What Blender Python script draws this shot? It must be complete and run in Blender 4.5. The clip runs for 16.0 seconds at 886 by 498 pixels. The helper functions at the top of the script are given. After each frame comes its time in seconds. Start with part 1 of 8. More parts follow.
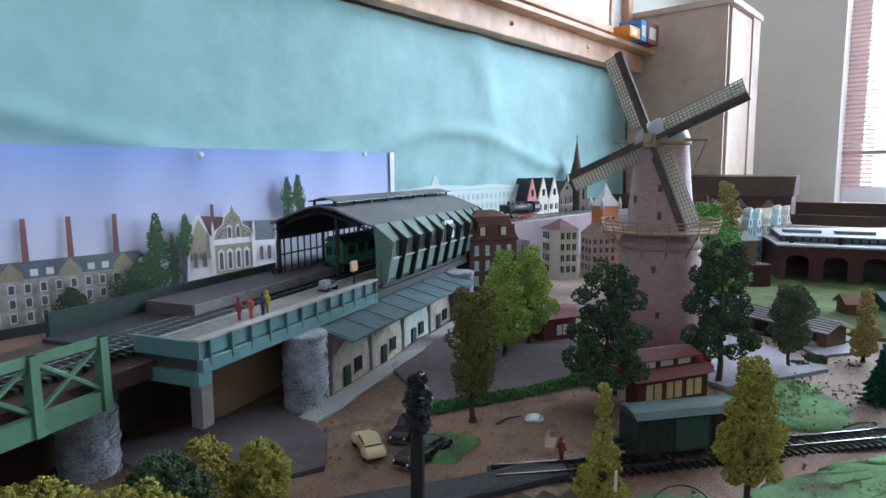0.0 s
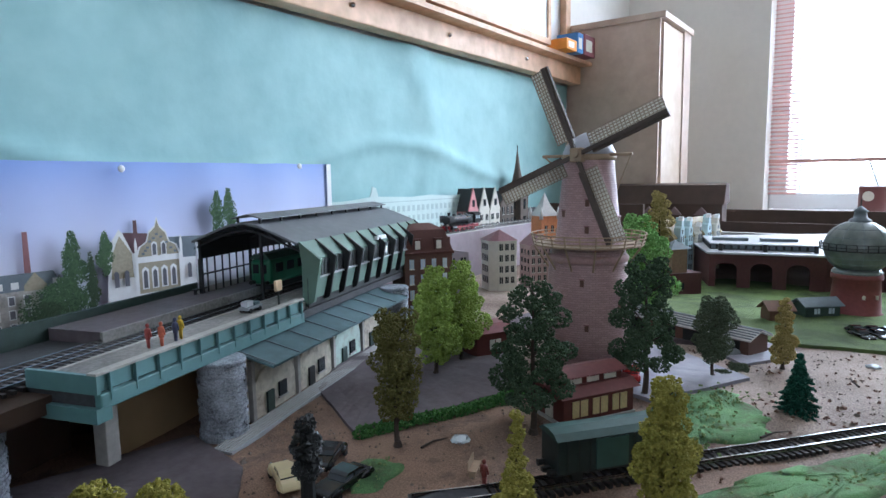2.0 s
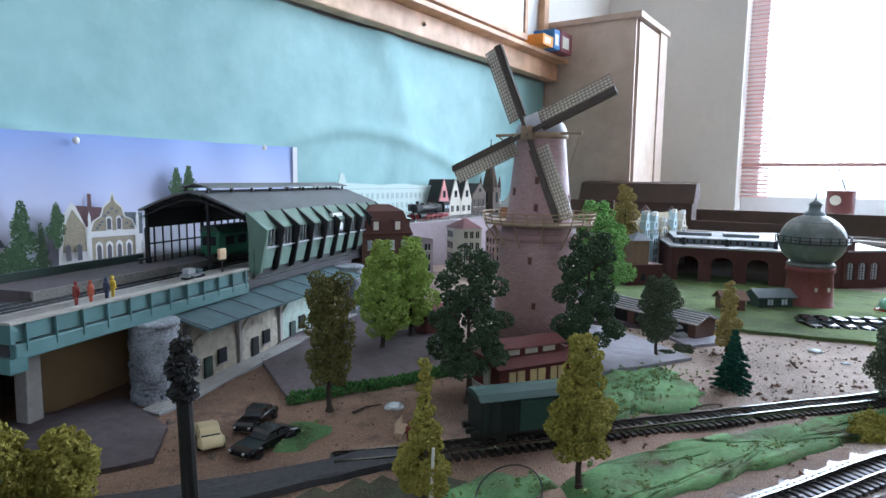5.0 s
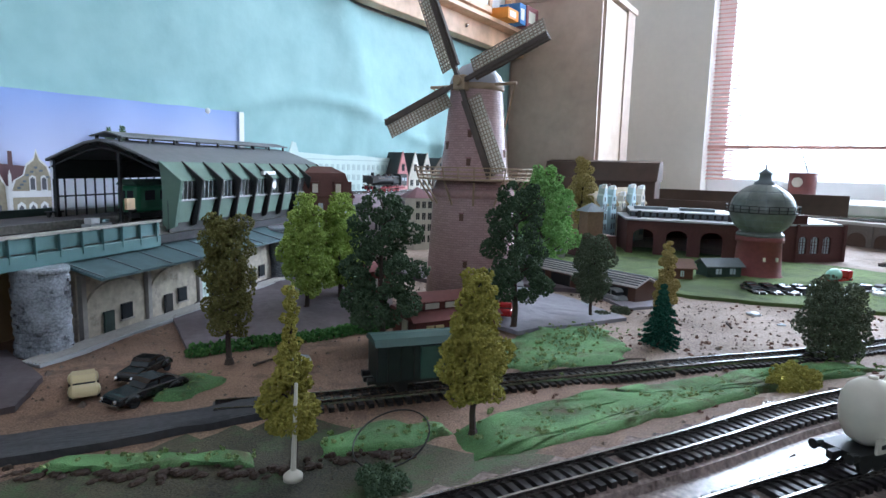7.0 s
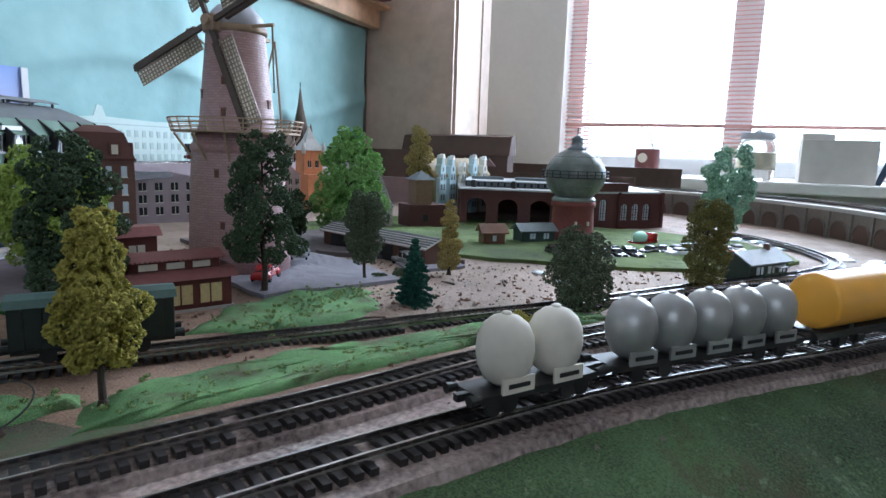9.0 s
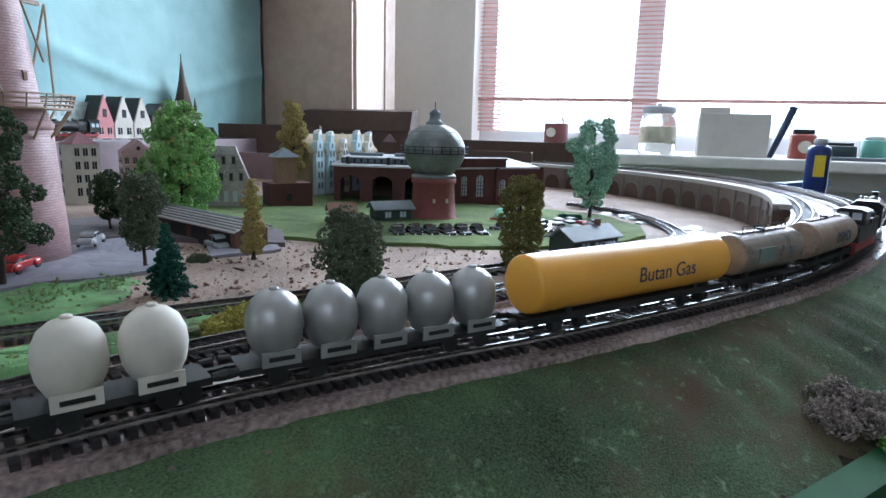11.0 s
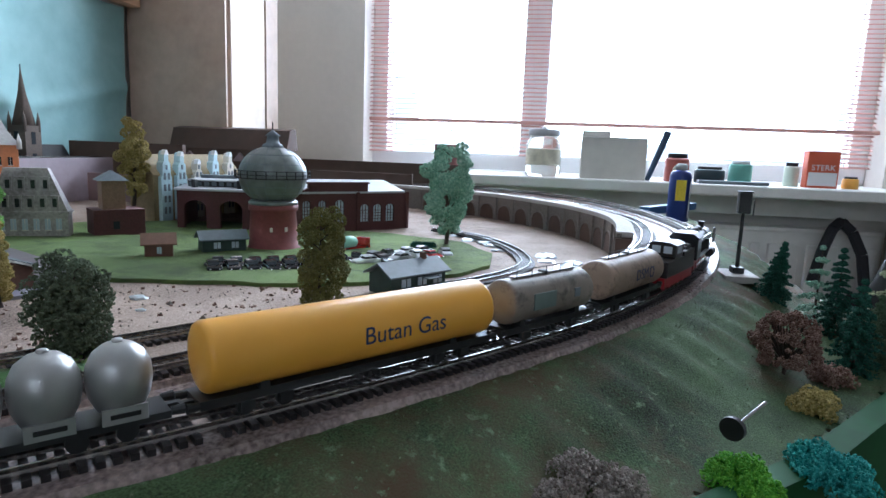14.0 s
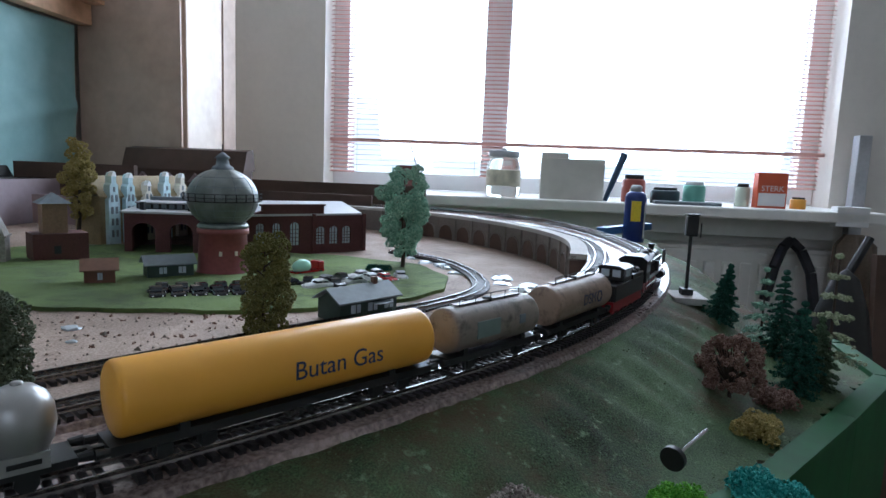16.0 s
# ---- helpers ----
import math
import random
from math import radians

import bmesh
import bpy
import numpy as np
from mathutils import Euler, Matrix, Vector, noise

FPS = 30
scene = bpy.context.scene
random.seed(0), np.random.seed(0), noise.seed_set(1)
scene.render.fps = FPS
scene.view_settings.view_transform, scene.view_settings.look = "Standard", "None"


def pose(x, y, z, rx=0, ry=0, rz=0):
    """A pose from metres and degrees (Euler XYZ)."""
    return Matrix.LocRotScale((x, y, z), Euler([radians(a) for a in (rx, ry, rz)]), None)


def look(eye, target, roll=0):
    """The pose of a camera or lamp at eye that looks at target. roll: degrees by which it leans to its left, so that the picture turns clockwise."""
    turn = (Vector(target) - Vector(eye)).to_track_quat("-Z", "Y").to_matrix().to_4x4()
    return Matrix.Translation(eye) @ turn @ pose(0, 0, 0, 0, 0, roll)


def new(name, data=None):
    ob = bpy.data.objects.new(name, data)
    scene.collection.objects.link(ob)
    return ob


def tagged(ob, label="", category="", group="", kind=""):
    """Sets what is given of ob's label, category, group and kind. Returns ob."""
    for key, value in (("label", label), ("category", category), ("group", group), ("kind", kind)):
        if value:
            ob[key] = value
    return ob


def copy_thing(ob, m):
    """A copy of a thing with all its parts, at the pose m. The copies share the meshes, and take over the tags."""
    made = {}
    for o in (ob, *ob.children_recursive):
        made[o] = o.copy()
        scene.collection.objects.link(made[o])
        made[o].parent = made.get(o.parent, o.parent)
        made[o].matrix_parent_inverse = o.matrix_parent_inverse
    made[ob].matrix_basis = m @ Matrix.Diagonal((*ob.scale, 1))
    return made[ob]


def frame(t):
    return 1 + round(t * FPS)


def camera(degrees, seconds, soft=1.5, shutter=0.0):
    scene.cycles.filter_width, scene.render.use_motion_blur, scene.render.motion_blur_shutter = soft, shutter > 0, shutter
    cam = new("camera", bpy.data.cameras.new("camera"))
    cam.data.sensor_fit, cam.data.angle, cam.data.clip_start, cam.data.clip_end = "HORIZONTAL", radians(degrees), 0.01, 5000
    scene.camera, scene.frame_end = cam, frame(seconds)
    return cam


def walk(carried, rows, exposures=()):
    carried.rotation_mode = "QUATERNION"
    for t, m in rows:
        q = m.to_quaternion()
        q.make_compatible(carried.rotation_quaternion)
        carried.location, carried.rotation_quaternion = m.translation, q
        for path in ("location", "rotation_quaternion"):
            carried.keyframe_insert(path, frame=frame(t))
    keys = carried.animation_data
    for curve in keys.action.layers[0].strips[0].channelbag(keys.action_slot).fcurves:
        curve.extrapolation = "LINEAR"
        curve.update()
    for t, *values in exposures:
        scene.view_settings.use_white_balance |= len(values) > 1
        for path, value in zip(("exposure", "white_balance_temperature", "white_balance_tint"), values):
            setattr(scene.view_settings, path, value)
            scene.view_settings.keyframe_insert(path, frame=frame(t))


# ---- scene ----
cam = camera(71.8, 16.0)
PATH = [
    (0, (0.0984, 0.0254, 1.0363), (1.6034, 1.3179, 0.7831), -0.58),
    (0.5, (0.1033, 0.0233, 1.0350), (1.6040, 1.3207, 0.7809), -1.60),
    (1, (0.1106, 0.0185, 1.0386), (1.7031, 1.2024, 0.7895), -1.62),
    (1.5, (0.1106, 0.0195, 1.0386), (1.7182, 1.1843, 0.7962), -1.55),
    (2, (0.1138, 0.0186, 1.0414), (1.7218, 1.1853, 0.8109), -0.86),
    (2.5, (0.1136, 0.0175, 1.0394), (1.7323, 1.1706, 0.8147), -0.71),
    (3, (0.1128, 0.0166, 1.0416), (1.7351, 1.1654, 0.8218), -0.40),
    (3.5, (0.1147, 0.0146, 1.0405), (1.7439, 1.1540, 0.8226), 0.03),
    (6, (0.1373, -0.0098, 1.0097), (1.7863, 1.0953, 0.7657), 1.34),
    (6.5, (0.1450, -0.0120, 1.0051), (1.8040, 1.0756, 0.7511), 1.59),
    (7, (0.1586, -0.0212, 1.0005), (1.8345, 1.0367, 0.7314), 1.48),
    (7.5, (0.1700, -0.0305, 0.9929), (1.8944, 0.9369, 0.6920), 1.76),
    (8, (0.1837, -0.0457, 0.9885), (1.9434, 0.8508, 0.6730), 1.87),
    (8.5, (0.2005, -0.0628, 0.9860), (1.9967, 0.7599, 0.6749), 1.69),
    (9, (0.2194, -0.0819, 0.9843), (2.0469, 0.6666, 0.6682), 1.80),
    (9.5, (0.2286, -0.0998, 0.9874), (2.0801, 0.5780, 0.6515), 1.30),
    (12, (0.3026, -0.1918, 0.9857), (2.1932, 0.3323, 0.5975), 2.12),
    (12.5, (0.3117, -0.2007, 0.9874), (2.2186, 0.2731, 0.6143), 2.15),
    (13, (0.3197, -0.2107, 0.9873), (2.2439, 0.2070, 0.6364), 2.10),
    (13.5, (0.3250, -0.2166, 0.9901), (2.2622, 0.1490, 0.6536), 2.24),
    (14, (0.3283, -0.2214, 0.9941), (2.2752, 0.1037, 0.6718), 2.14),
    (14.5, (0.3333, -0.2274, 0.9940), (2.2880, 0.0675, 0.6905), 2.02),
    (15, (0.3345, -0.2293, 0.9970), (2.2962, 0.0345, 0.7104), 2.00),
    (15.5, (0.3335, -0.2273, 0.9970), (2.3006, 0.0101, 0.7242), 2.06),
    (16, (0.3355, -0.2303, 0.9969), (2.3072, -0.0131, 0.7418), 2.21),
]
walk(cam, [(t, look(eye, target, roll)) for t, eye, target, roll in PATH], [(0, -0.08, 5500, 10), (2.5, 0.0, 5500, 10), (3.5, 0.05, 5500, 10), (7, 0.05, 5500, 10), (9.5, -0.05, 5500, 10), (12.5, -0.05, 5450, 10), (14.5, -0.25, 5450, 10), (16, -0.6, 5500, 10)])

# ---- world and light ----
world = bpy.data.worlds.new("sky")
scene.world = world
world.use_nodes = True
wn = world.node_tree
sky = wn.nodes.new("ShaderNodeTexSky")
sky.sky_type = "NISHITA"
sky.sun_disc = False
sky.sun_elevation = radians(35)
sky.sun_rotation = radians(60)
wn.nodes["Background"].inputs["Strength"].default_value = 0.15
wn.links.new(sky.outputs["Color"], wn.nodes["Background"].inputs["Color"])


def lamp(name, kind, m, power, color, size=(1, 1), angle=0.0):
    data = bpy.data.lights.new(name, kind)
    data.energy, data.color = power, color
    if kind == "AREA":
        data.shape, data.size, data.size_y = "RECTANGLE", size[0], size[1]
    else:
        data.angle = radians(angle)
    ob = new(name, data)
    ob.matrix_world = m
    return ob


lamp("sun", "SUN", look((3.5, 0.6, 3), (0.6, 0.1, 0.9)), 1.2, (1, 0.96, 0.9), angle=12)
lamp("window_daylight", "AREA", look((2.17, -0.38, 1.55), (0.5, -0.2, 0.95)), 40, (0.93, 0.97, 1.0), (1.25, 1.1))
lamp("rear_window_daylight", "AREA", look((-1.45, -0.5, 1.45), (1.9, -0.4, 0.8)), 7.0, (0.93, 0.97, 1.0), (1.2, 1.1))

# ---- materials ----


def mat(name, col, rough=0.7, scale=300, var=0.15, bump=0.0, metal=0.0, col2=None, big=12, spec=0.5):
    m = bpy.data.materials.new(name)
    m.use_nodes = True
    t = m.node_tree
    b = t.nodes["Principled BSDF"]
    b.inputs["Roughness"].default_value = rough
    b.inputs["Metallic"].default_value = metal
    b.inputs["Specular IOR Level"].default_value = spec
    geo = t.nodes.new("ShaderNodeNewGeometry")
    n1 = t.nodes.new("ShaderNodeTexNoise")
    n1.inputs["Scale"].default_value, n1.inputs["Detail"].default_value = scale, 4
    n2 = t.nodes.new("ShaderNodeTexNoise")
    n2.inputs["Scale"].default_value, n2.inputs["Detail"].default_value = big, 3
    for n in (n1, n2):
        t.links.new(geo.outputs["Position"], n.inputs["Vector"])
    add = t.nodes.new("ShaderNodeMath")
    add.operation = "ADD"
    t.links.new(n1.outputs["Fac"], add.inputs[0])
    t.links.new(n2.outputs["Fac"], add.inputs[1])
    rng = t.nodes.new("ShaderNodeMapRange")
    rng.inputs["From Min"].default_value, rng.inputs["From Max"].default_value = 0.7, 1.3
    t.links.new(add.outputs[0], rng.inputs["Value"])
    mix = t.nodes.new("ShaderNodeMix")
    mix.data_type = "RGBA"
    lo = [max(0, c * (1 - var)) for c in col]
    hi = [min(1, c * (1 + var)) for c in (col2 or col)]
    mix.inputs["A"].default_value, mix.inputs["B"].default_value = (*lo, 1), (*hi, 1)
    t.links.new(rng.outputs["Result"], mix.inputs["Factor"])
    t.links.new(mix.outputs["Result"], b.inputs["Base Color"])
    if bump:
        bp = t.nodes.new("ShaderNodeBump")
        bp.inputs["Strength"].default_value, bp.inputs["Distance"].default_value = 1.0, bump
        t.links.new(n1.outputs["Fac"], bp.inputs["Height"])
        t.links.new(bp.outputs["Normal"], b.inputs["Normal"])
    return m


def brick_mat(name, col, col2, mortar, width, height, rough=0.75, bump=0.0004, rot=(0, 0, 0)):
    """Fine brick courses of far or tiny walls, laid by object coordinates."""
    m = mat(name, col, rough, 500, 0.15)
    t = m.node_tree
    tc = t.nodes.new("ShaderNodeTexCoord")
    mp = t.nodes.new("ShaderNodeMapping")
    mp.inputs["Rotation"].default_value = rot
    br = t.nodes.new("ShaderNodeTexBrick")
    br.inputs["Color1"].default_value, br.inputs["Color2"].default_value = (*col, 1), (*col2, 1)
    br.inputs["Mortar"].default_value = (*mortar, 1)
    br.inputs["Scale"].default_value = 1.0
    br.inputs["Brick Width"].default_value, br.inputs["Row Height"].default_value = width, height
    br.inputs["Mortar Size"].default_value = height * 0.12
    t.links.new(tc.outputs["UV"], mp.inputs["Vector"])
    t.links.new(mp.outputs["Vector"], br.inputs["Vector"])
    b = t.nodes["Principled BSDF"]
    mul = t.nodes.new("ShaderNodeMix")
    mul.data_type, mul.blend_type = "RGBA", "MULTIPLY"
    mul.inputs["Factor"].default_value = 0.5
    old = b.inputs["Base Color"].links[0].from_socket
    t.links.new(br.outputs["Color"], mul.inputs["A"])
    sc = t.nodes.new("ShaderNodeMix")
    sc.data_type, sc.blend_type = "RGBA", "MIX"
    t.links.new(br.outputs["Color"], b.inputs["Base Color"])
    mix = t.nodes.new("ShaderNodeMix")
    mix.data_type = "RGBA"
    mix.inputs["Factor"].default_value = 0.35
    t.links.new(br.outputs["Color"], mix.inputs["A"])
    t.links.new(old, mix.inputs["B"])
    t.links.new(mix.outputs["Result"], b.inputs["Base Color"])
    t.nodes.remove(mul), t.nodes.remove(sc)
    bp = t.nodes.new("ShaderNodeBump")
    bp.inputs["Distance"].default_value = bump
    bp.invert = True
    t.links.new(br.outputs["Fac"], bp.inputs["Height"])
    t.links.new(bp.outputs["Normal"], b.inputs["Normal"])
    return m


def glass_mat(name, tint=(0.9, 0.95, 1), rough=0.05):
    m = bpy.data.materials.new(name)
    m.use_nodes = True
    b = m.node_tree.nodes["Principled BSDF"]
    b.inputs["Base Color"].default_value = (*tint, 1)
    b.inputs["Roughness"].default_value = rough
    b.inputs["Transmission Weight"].default_value = 1.0
    b.inputs["IOR"].default_value = 1.2
    return m


def glow_mat(name, col, strength):
    m = bpy.data.materials.new(name)
    m.use_nodes = True
    t = m.node_tree
    e = t.nodes.new("ShaderNodeEmission")
    e.inputs["Color"].default_value, e.inputs["Strength"].default_value = (*col, 1), strength
    t.links.new(e.outputs[0], t.nodes["Material Output"].inputs["Surface"])
    return m


def leaf_mat(name, c1, c2, rough=0.8):
    """Flocked foam foliage; each flake has its own tone."""
    m = bpy.data.materials.new(name)
    m.use_nodes = True
    t = m.node_tree
    b = t.nodes["Principled BSDF"]
    b.inputs["Roughness"].default_value = rough
    b.inputs["Specular IOR Level"].default_value = 0.2
    geo = t.nodes.new("ShaderNodeNewGeometry")
    mix = t.nodes.new("ShaderNodeMix")
    mix.data_type = "RGBA"
    mix.inputs["A"].default_value, mix.inputs["B"].default_value = (*c1, 1), (*c2, 1)
    t.links.new(geo.outputs["Random Per Island"], mix.inputs["Factor"])
    t.links.new(mix.outputs["Result"], b.inputs["Base Color"])
    return m


# Unseen west and south walls: colour darkened to cut bounced light.
WALLD = mat("low_bounce_room_paint", (0.4, 0.38, 0.35), 0.85, 60, 0.04, 0.0004)
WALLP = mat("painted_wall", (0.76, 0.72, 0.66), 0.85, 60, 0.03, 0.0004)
CEILP = mat("ceiling_paint", (0.8, 0.79, 0.77), 0.9, 60, 0.02)
FLOORM = mat("floor_boards", (0.25, 0.18, 0.12), 0.5, 30, 0.2)
TEAL = mat("teal_paper", (0.30, 0.52, 0.52), 0.7, 25, 0.06, 0.0012, col2=(0.37, 0.58, 0.57), big=3)
PINE = mat("pine_rail", (0.62, 0.36, 0.2), 0.5, 40, 0.15, col2=(0.72, 0.45, 0.27))
BIRCH = mat("birch_veneer", (0.46, 0.34, 0.255), 0.42, 35, 0.08, col2=(0.53, 0.40, 0.31), big=4)
BIRCHD = mat("lacquered_birch_door", (0.56, 0.42, 0.31), 0.24, 35, 0.06, col2=(0.62, 0.48, 0.36), big=6, spec=0.7)
WHITE = mat("white_lacquer", (0.8, 0.8, 0.8), 0.35, 40, 0.03)
SILLW = mat("sill_paint", (0.84, 0.82, 0.78), 0.4, 40, 0.05)
BLIND = mat("blind_slat_rose", (0.62, 0.36, 0.31), 0.45, 40, 0.08)
SAND = mat("sandy_ground", (0.18, 0.115, 0.08), 0.8, 900, 0.45, 0.0005, col2=(0.36, 0.275, 0.22), big=9)
GRASS = mat("green_flock", (0.06, 0.14, 0.04), 0.9, 2600, 0.45, 0.0005, col2=(0.15, 0.30, 0.11), big=30)
EARTH = mat("brown_earth", (0.13, 0.072, 0.043), 0.85, 1300, 0.45, 0.0004, col2=(0.27, 0.17, 0.115), big=14)
DARKGR = mat("dark_olive_ground", (0.035, 0.03, 0.018), 0.8, 1300, 0.5, 0.0006, col2=(0.085, 0.075, 0.04), big=22)
SLOPE = mat("slope_flock", (0.026, 0.037, 0.015), 0.85, 1300, 0.6, 0.0005, col2=(0.065, 0.11, 0.045), big=16, spec=0.3)


def stained(m, col, scale, low, high, seed):
    """Blotches of another colour over a material, with ragged edges."""
    t = m.node_tree
    b = t.nodes["Principled BSDF"]
    old = b.inputs["Base Color"].links[0].from_socket
    tc = t.nodes.new("ShaderNodeTexCoord")
    mp = t.nodes.new("ShaderNodeMapping")
    mp.inputs["Location"].default_value = (seed, seed * 1.7, 0)
    n = t.nodes.new("ShaderNodeTexNoise")
    n.inputs["Scale"].default_value, n.inputs["Detail"].default_value, n.inputs["Roughness"].default_value = scale, 8, 0.72
    rng = t.nodes.new("ShaderNodeMapRange")
    rng.inputs["From Min"].default_value, rng.inputs["From Max"].default_value = low, high
    mix = t.nodes.new("ShaderNodeMix")
    mix.data_type = "RGBA"
    mix.inputs["B"].default_value = (*col, 1)
    t.links.new(tc.outputs["Object"], mp.inputs["Vector"])
    t.links.new(mp.outputs["Vector"], n.inputs["Vector"])
    t.links.new(n.outputs["Fac"], rng.inputs["Value"])
    t.links.new(rng.outputs["Result"], mix.inputs["Factor"])
    t.links.new(old, mix.inputs["A"])
    t.links.new(mix.outputs["Result"], b.inputs["Base Color"])


stained(SLOPE, (0.085, 0.055, 0.028), 11, 0.48, 0.64, 3.1)
stained(SLOPE, (0.17, 0.24, 0.13), 160, 0.58, 0.7, 1.3)
stained(GRASS, (0.10, 0.085, 0.04), 40, 0.50, 0.66, 2.2)
stained(GRASS, (0.25, 0.36, 0.16), 130, 0.58, 0.72, 6.2)
stained(EARTH, (0.07, 0.042, 0.028), 45, 0.52, 0.7, 3.7)
stained(DARKGR, (0.06, 0.1, 0.035), 50, 0.5, 0.64, 8.1)
stained(SAND, (0.11, 0.065, 0.045), 60, 0.56, 0.72, 5.0)
LAWN = mat("lawn_mat", (0.075, 0.12, 0.035), 0.95, 2200, 0.35, 0.0005, col2=(0.14, 0.20, 0.055), big=10)
stained(LAWN, (0.05, 0.075, 0.025), 25, 0.5, 0.66, 2.9)
BALLAST = mat("ballast_board", (0.15, 0.11, 0.10), 0.2, 500, 0.5, 0.000015, col2=(0.27, 0.21, 0.19), big=25)
PAVE = mat("grey_road_card", (0.26, 0.25, 0.29), 0.6, 200, 0.12, 0.0002, big=15)
PURPLE = mat("mauve_road_card", (0.13, 0.105, 0.115), 0.7, 200, 0.2, 0.0003, big=12)
ASPH = mat("asphalt_strip", (0.05, 0.05, 0.055), 0.8, 400, 0.3, 0.0003)
SLEEP = mat("sleeper_plastic", (0.02, 0.017, 0.017), 0.45, 200, 0.2)
RAIL = mat("rail_steel", (0.36, 0.34, 0.33), 0.27, 200, 0.12, metal=1.0)
RAILSIDE = mat("rail_side", (0.2, 0.18, 0.17), 0.5, 200, 0.2, metal=0.6)
FASCIA = mat("green_fascia", (0.01, 0.075, 0.02), 0.7, 80, 0.2, spec=0.2)
ROOFG = mat("grey_roof", (0.16, 0.17, 0.18), 0.55, 150, 0.12)
MINT = mat("hall_green", (0.13, 0.21, 0.165), 0.5, 150, 0.1)
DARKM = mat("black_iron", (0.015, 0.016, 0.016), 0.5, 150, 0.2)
TEALP = mat("parapet_teal", (0.11, 0.225, 0.23), 0.5, 150, 0.1)
CONC = mat("pale_concrete", (0.42, 0.4, 0.37), 0.8, 300, 0.15, 0.0003)
STONE = mat("pier_stone", (0.2, 0.215, 0.245), 0.55, 900, 0.4, 0.0005, col2=(0.4, 0.43, 0.48), big=110)
PLATF = mat("worn_platform_paving", (0.2, 0.19, 0.175), 0.7, 500, 0.25, 0.0002, col2=(0.28, 0.265, 0.245), big=30)
AGED = mat("aged_cream_render", (0.5, 0.45, 0.35), 0.8, 250, 0.2, 0.0002, col2=(0.6, 0.55, 0.45), big=30)
stained(AGED, (0.2, 0.16, 0.12), 70, 0.52, 0.7, 7.7)
BLUEROOF = mat("blue_grey_roof", (0.09, 0.15, 0.165), 0.6, 150, 0.2)
PLASTER = mat("old_plaster", (0.62, 0.56, 0.44), 0.8, 120, 0.18, 0.0002, big=40)
MINTPL = mat("mint_plaster", (0.5, 0.62, 0.55), 0.8, 120, 0.15, big=40)
WOODB = mat("plain_board", (0.5, 0.36, 0.2), 0.6, 60, 0.1)
BRICKMILL = brick_mat("mill_brick", (0.4, 0.25, 0.245), (0.54, 0.36, 0.345), (0.28, 0.18, 0.18), 0.0044, 0.0016, rough=0.5)
REDBR = mat("red_brick", (0.085, 0.028, 0.026), 0.75, 600, 0.25, 0.0003)
TERRA = mat("terracotta_render", (0.22, 0.06, 0.055), 0.7, 300, 0.15)
MAROON = mat("maroon_boards", (0.11, 0.025, 0.02), 0.6, 300, 0.15)
MAROONR = mat("maroon_roof", (0.19, 0.06, 0.055), 0.6, 300, 0.15)
CURTAIN = mat("curtain_yellow", (0.62, 0.5, 0.25), 0.8, 900, 0.2)
BROWNH = mat("brown_brick", (0.13, 0.065, 0.045), 0.7, 500, 0.15)
BROWNR = mat("brown_mansard", (0.1, 0.035, 0.025), 0.6, 300, 0.15)
CREAM = mat("cream_render", (0.66, 0.62, 0.53), 0.75, 200, 0.08)
PINKW = mat("pink_render", (0.6, 0.25, 0.25), 0.75, 200, 0.1)
LILAC = mat("lilac_card", (0.33, 0.27, 0.295), 0.75, 100, 0.1)
ORANGE = mat("orange_brick", (0.62, 0.24, 0.1), 0.7, 300, 0.15)
TILE = mat("roof_tile_mauve", (0.28, 0.14, 0.15), 0.65, 300, 0.15)
DARKRF = mat("dark_slate", (0.05, 0.05, 0.05), 0.6, 300, 0.2)
CHURCH = mat("church_stone", (0.12, 0.09, 0.07), 0.75, 300, 0.2)
TINW = mat("tin_roof", (0.6, 0.58, 0.55), 0.4, 300, 0.15)
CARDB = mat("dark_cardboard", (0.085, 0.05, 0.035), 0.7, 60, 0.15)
MAUVEC = mat("mauve_cardboard", (0.26, 0.18, 0.18), 0.7, 60, 0.1)
GREYRF = mat("shed_roof_pale", (0.42, 0.43, 0.45), 0.5, 150, 0.12)
SPHERE = mat("tank_grey_green", (0.15, 0.17, 0.16), 0.32, 100, 0.14, metal=0.25, col2=(0.19, 0.21, 0.2), big=50)
GREENB = mat("dark_green_boards", (0.03, 0.055, 0.045), 0.6, 200, 0.2)
SLATE = mat("slate_blue_roof", (0.16, 0.19, 0.21), 0.5, 200, 0.15)
# Pane colour is lightened to imitate daylight coming through the glass.
PANE = mat("pale_backlit_pane", (0.5, 0.58, 0.64), 0.12, 100, 0.1)
PANED = mat("dark_pane", (0.03, 0.035, 0.04), 0.15, 100, 0.1)
SAILB = mat("sail_timber", (0.10, 0.075, 0.06), 0.6, 200, 0.2)
SAILW = mat("sail_lattice", (0.3, 0.235, 0.185), 0.6, 200, 0.15)
SAILC = mat("sail_cloth", (0.6, 0.57, 0.5), 0.7, 300, 0.1)
_t = SAILC.node_tree
_tr, _mx = _t.nodes.new("ShaderNodeBsdfTranslucent"), _t.nodes.new("ShaderNodeMixShader")
_tr.inputs["Color"].default_value, _mx.inputs["Fac"].default_value = (0.7, 0.67, 0.6, 1), 0.55
_t.links.new(_t.nodes["Principled BSDF"].outputs[0], _mx.inputs[1])
_t.links.new(_tr.outputs[0], _mx.inputs[2])
_t.links.new(_mx.outputs[0], _t.nodes["Material Output"].inputs["Surface"])
GALW = mat("gallery_wood", (0.36, 0.26, 0.17), 0.6, 200, 0.2)
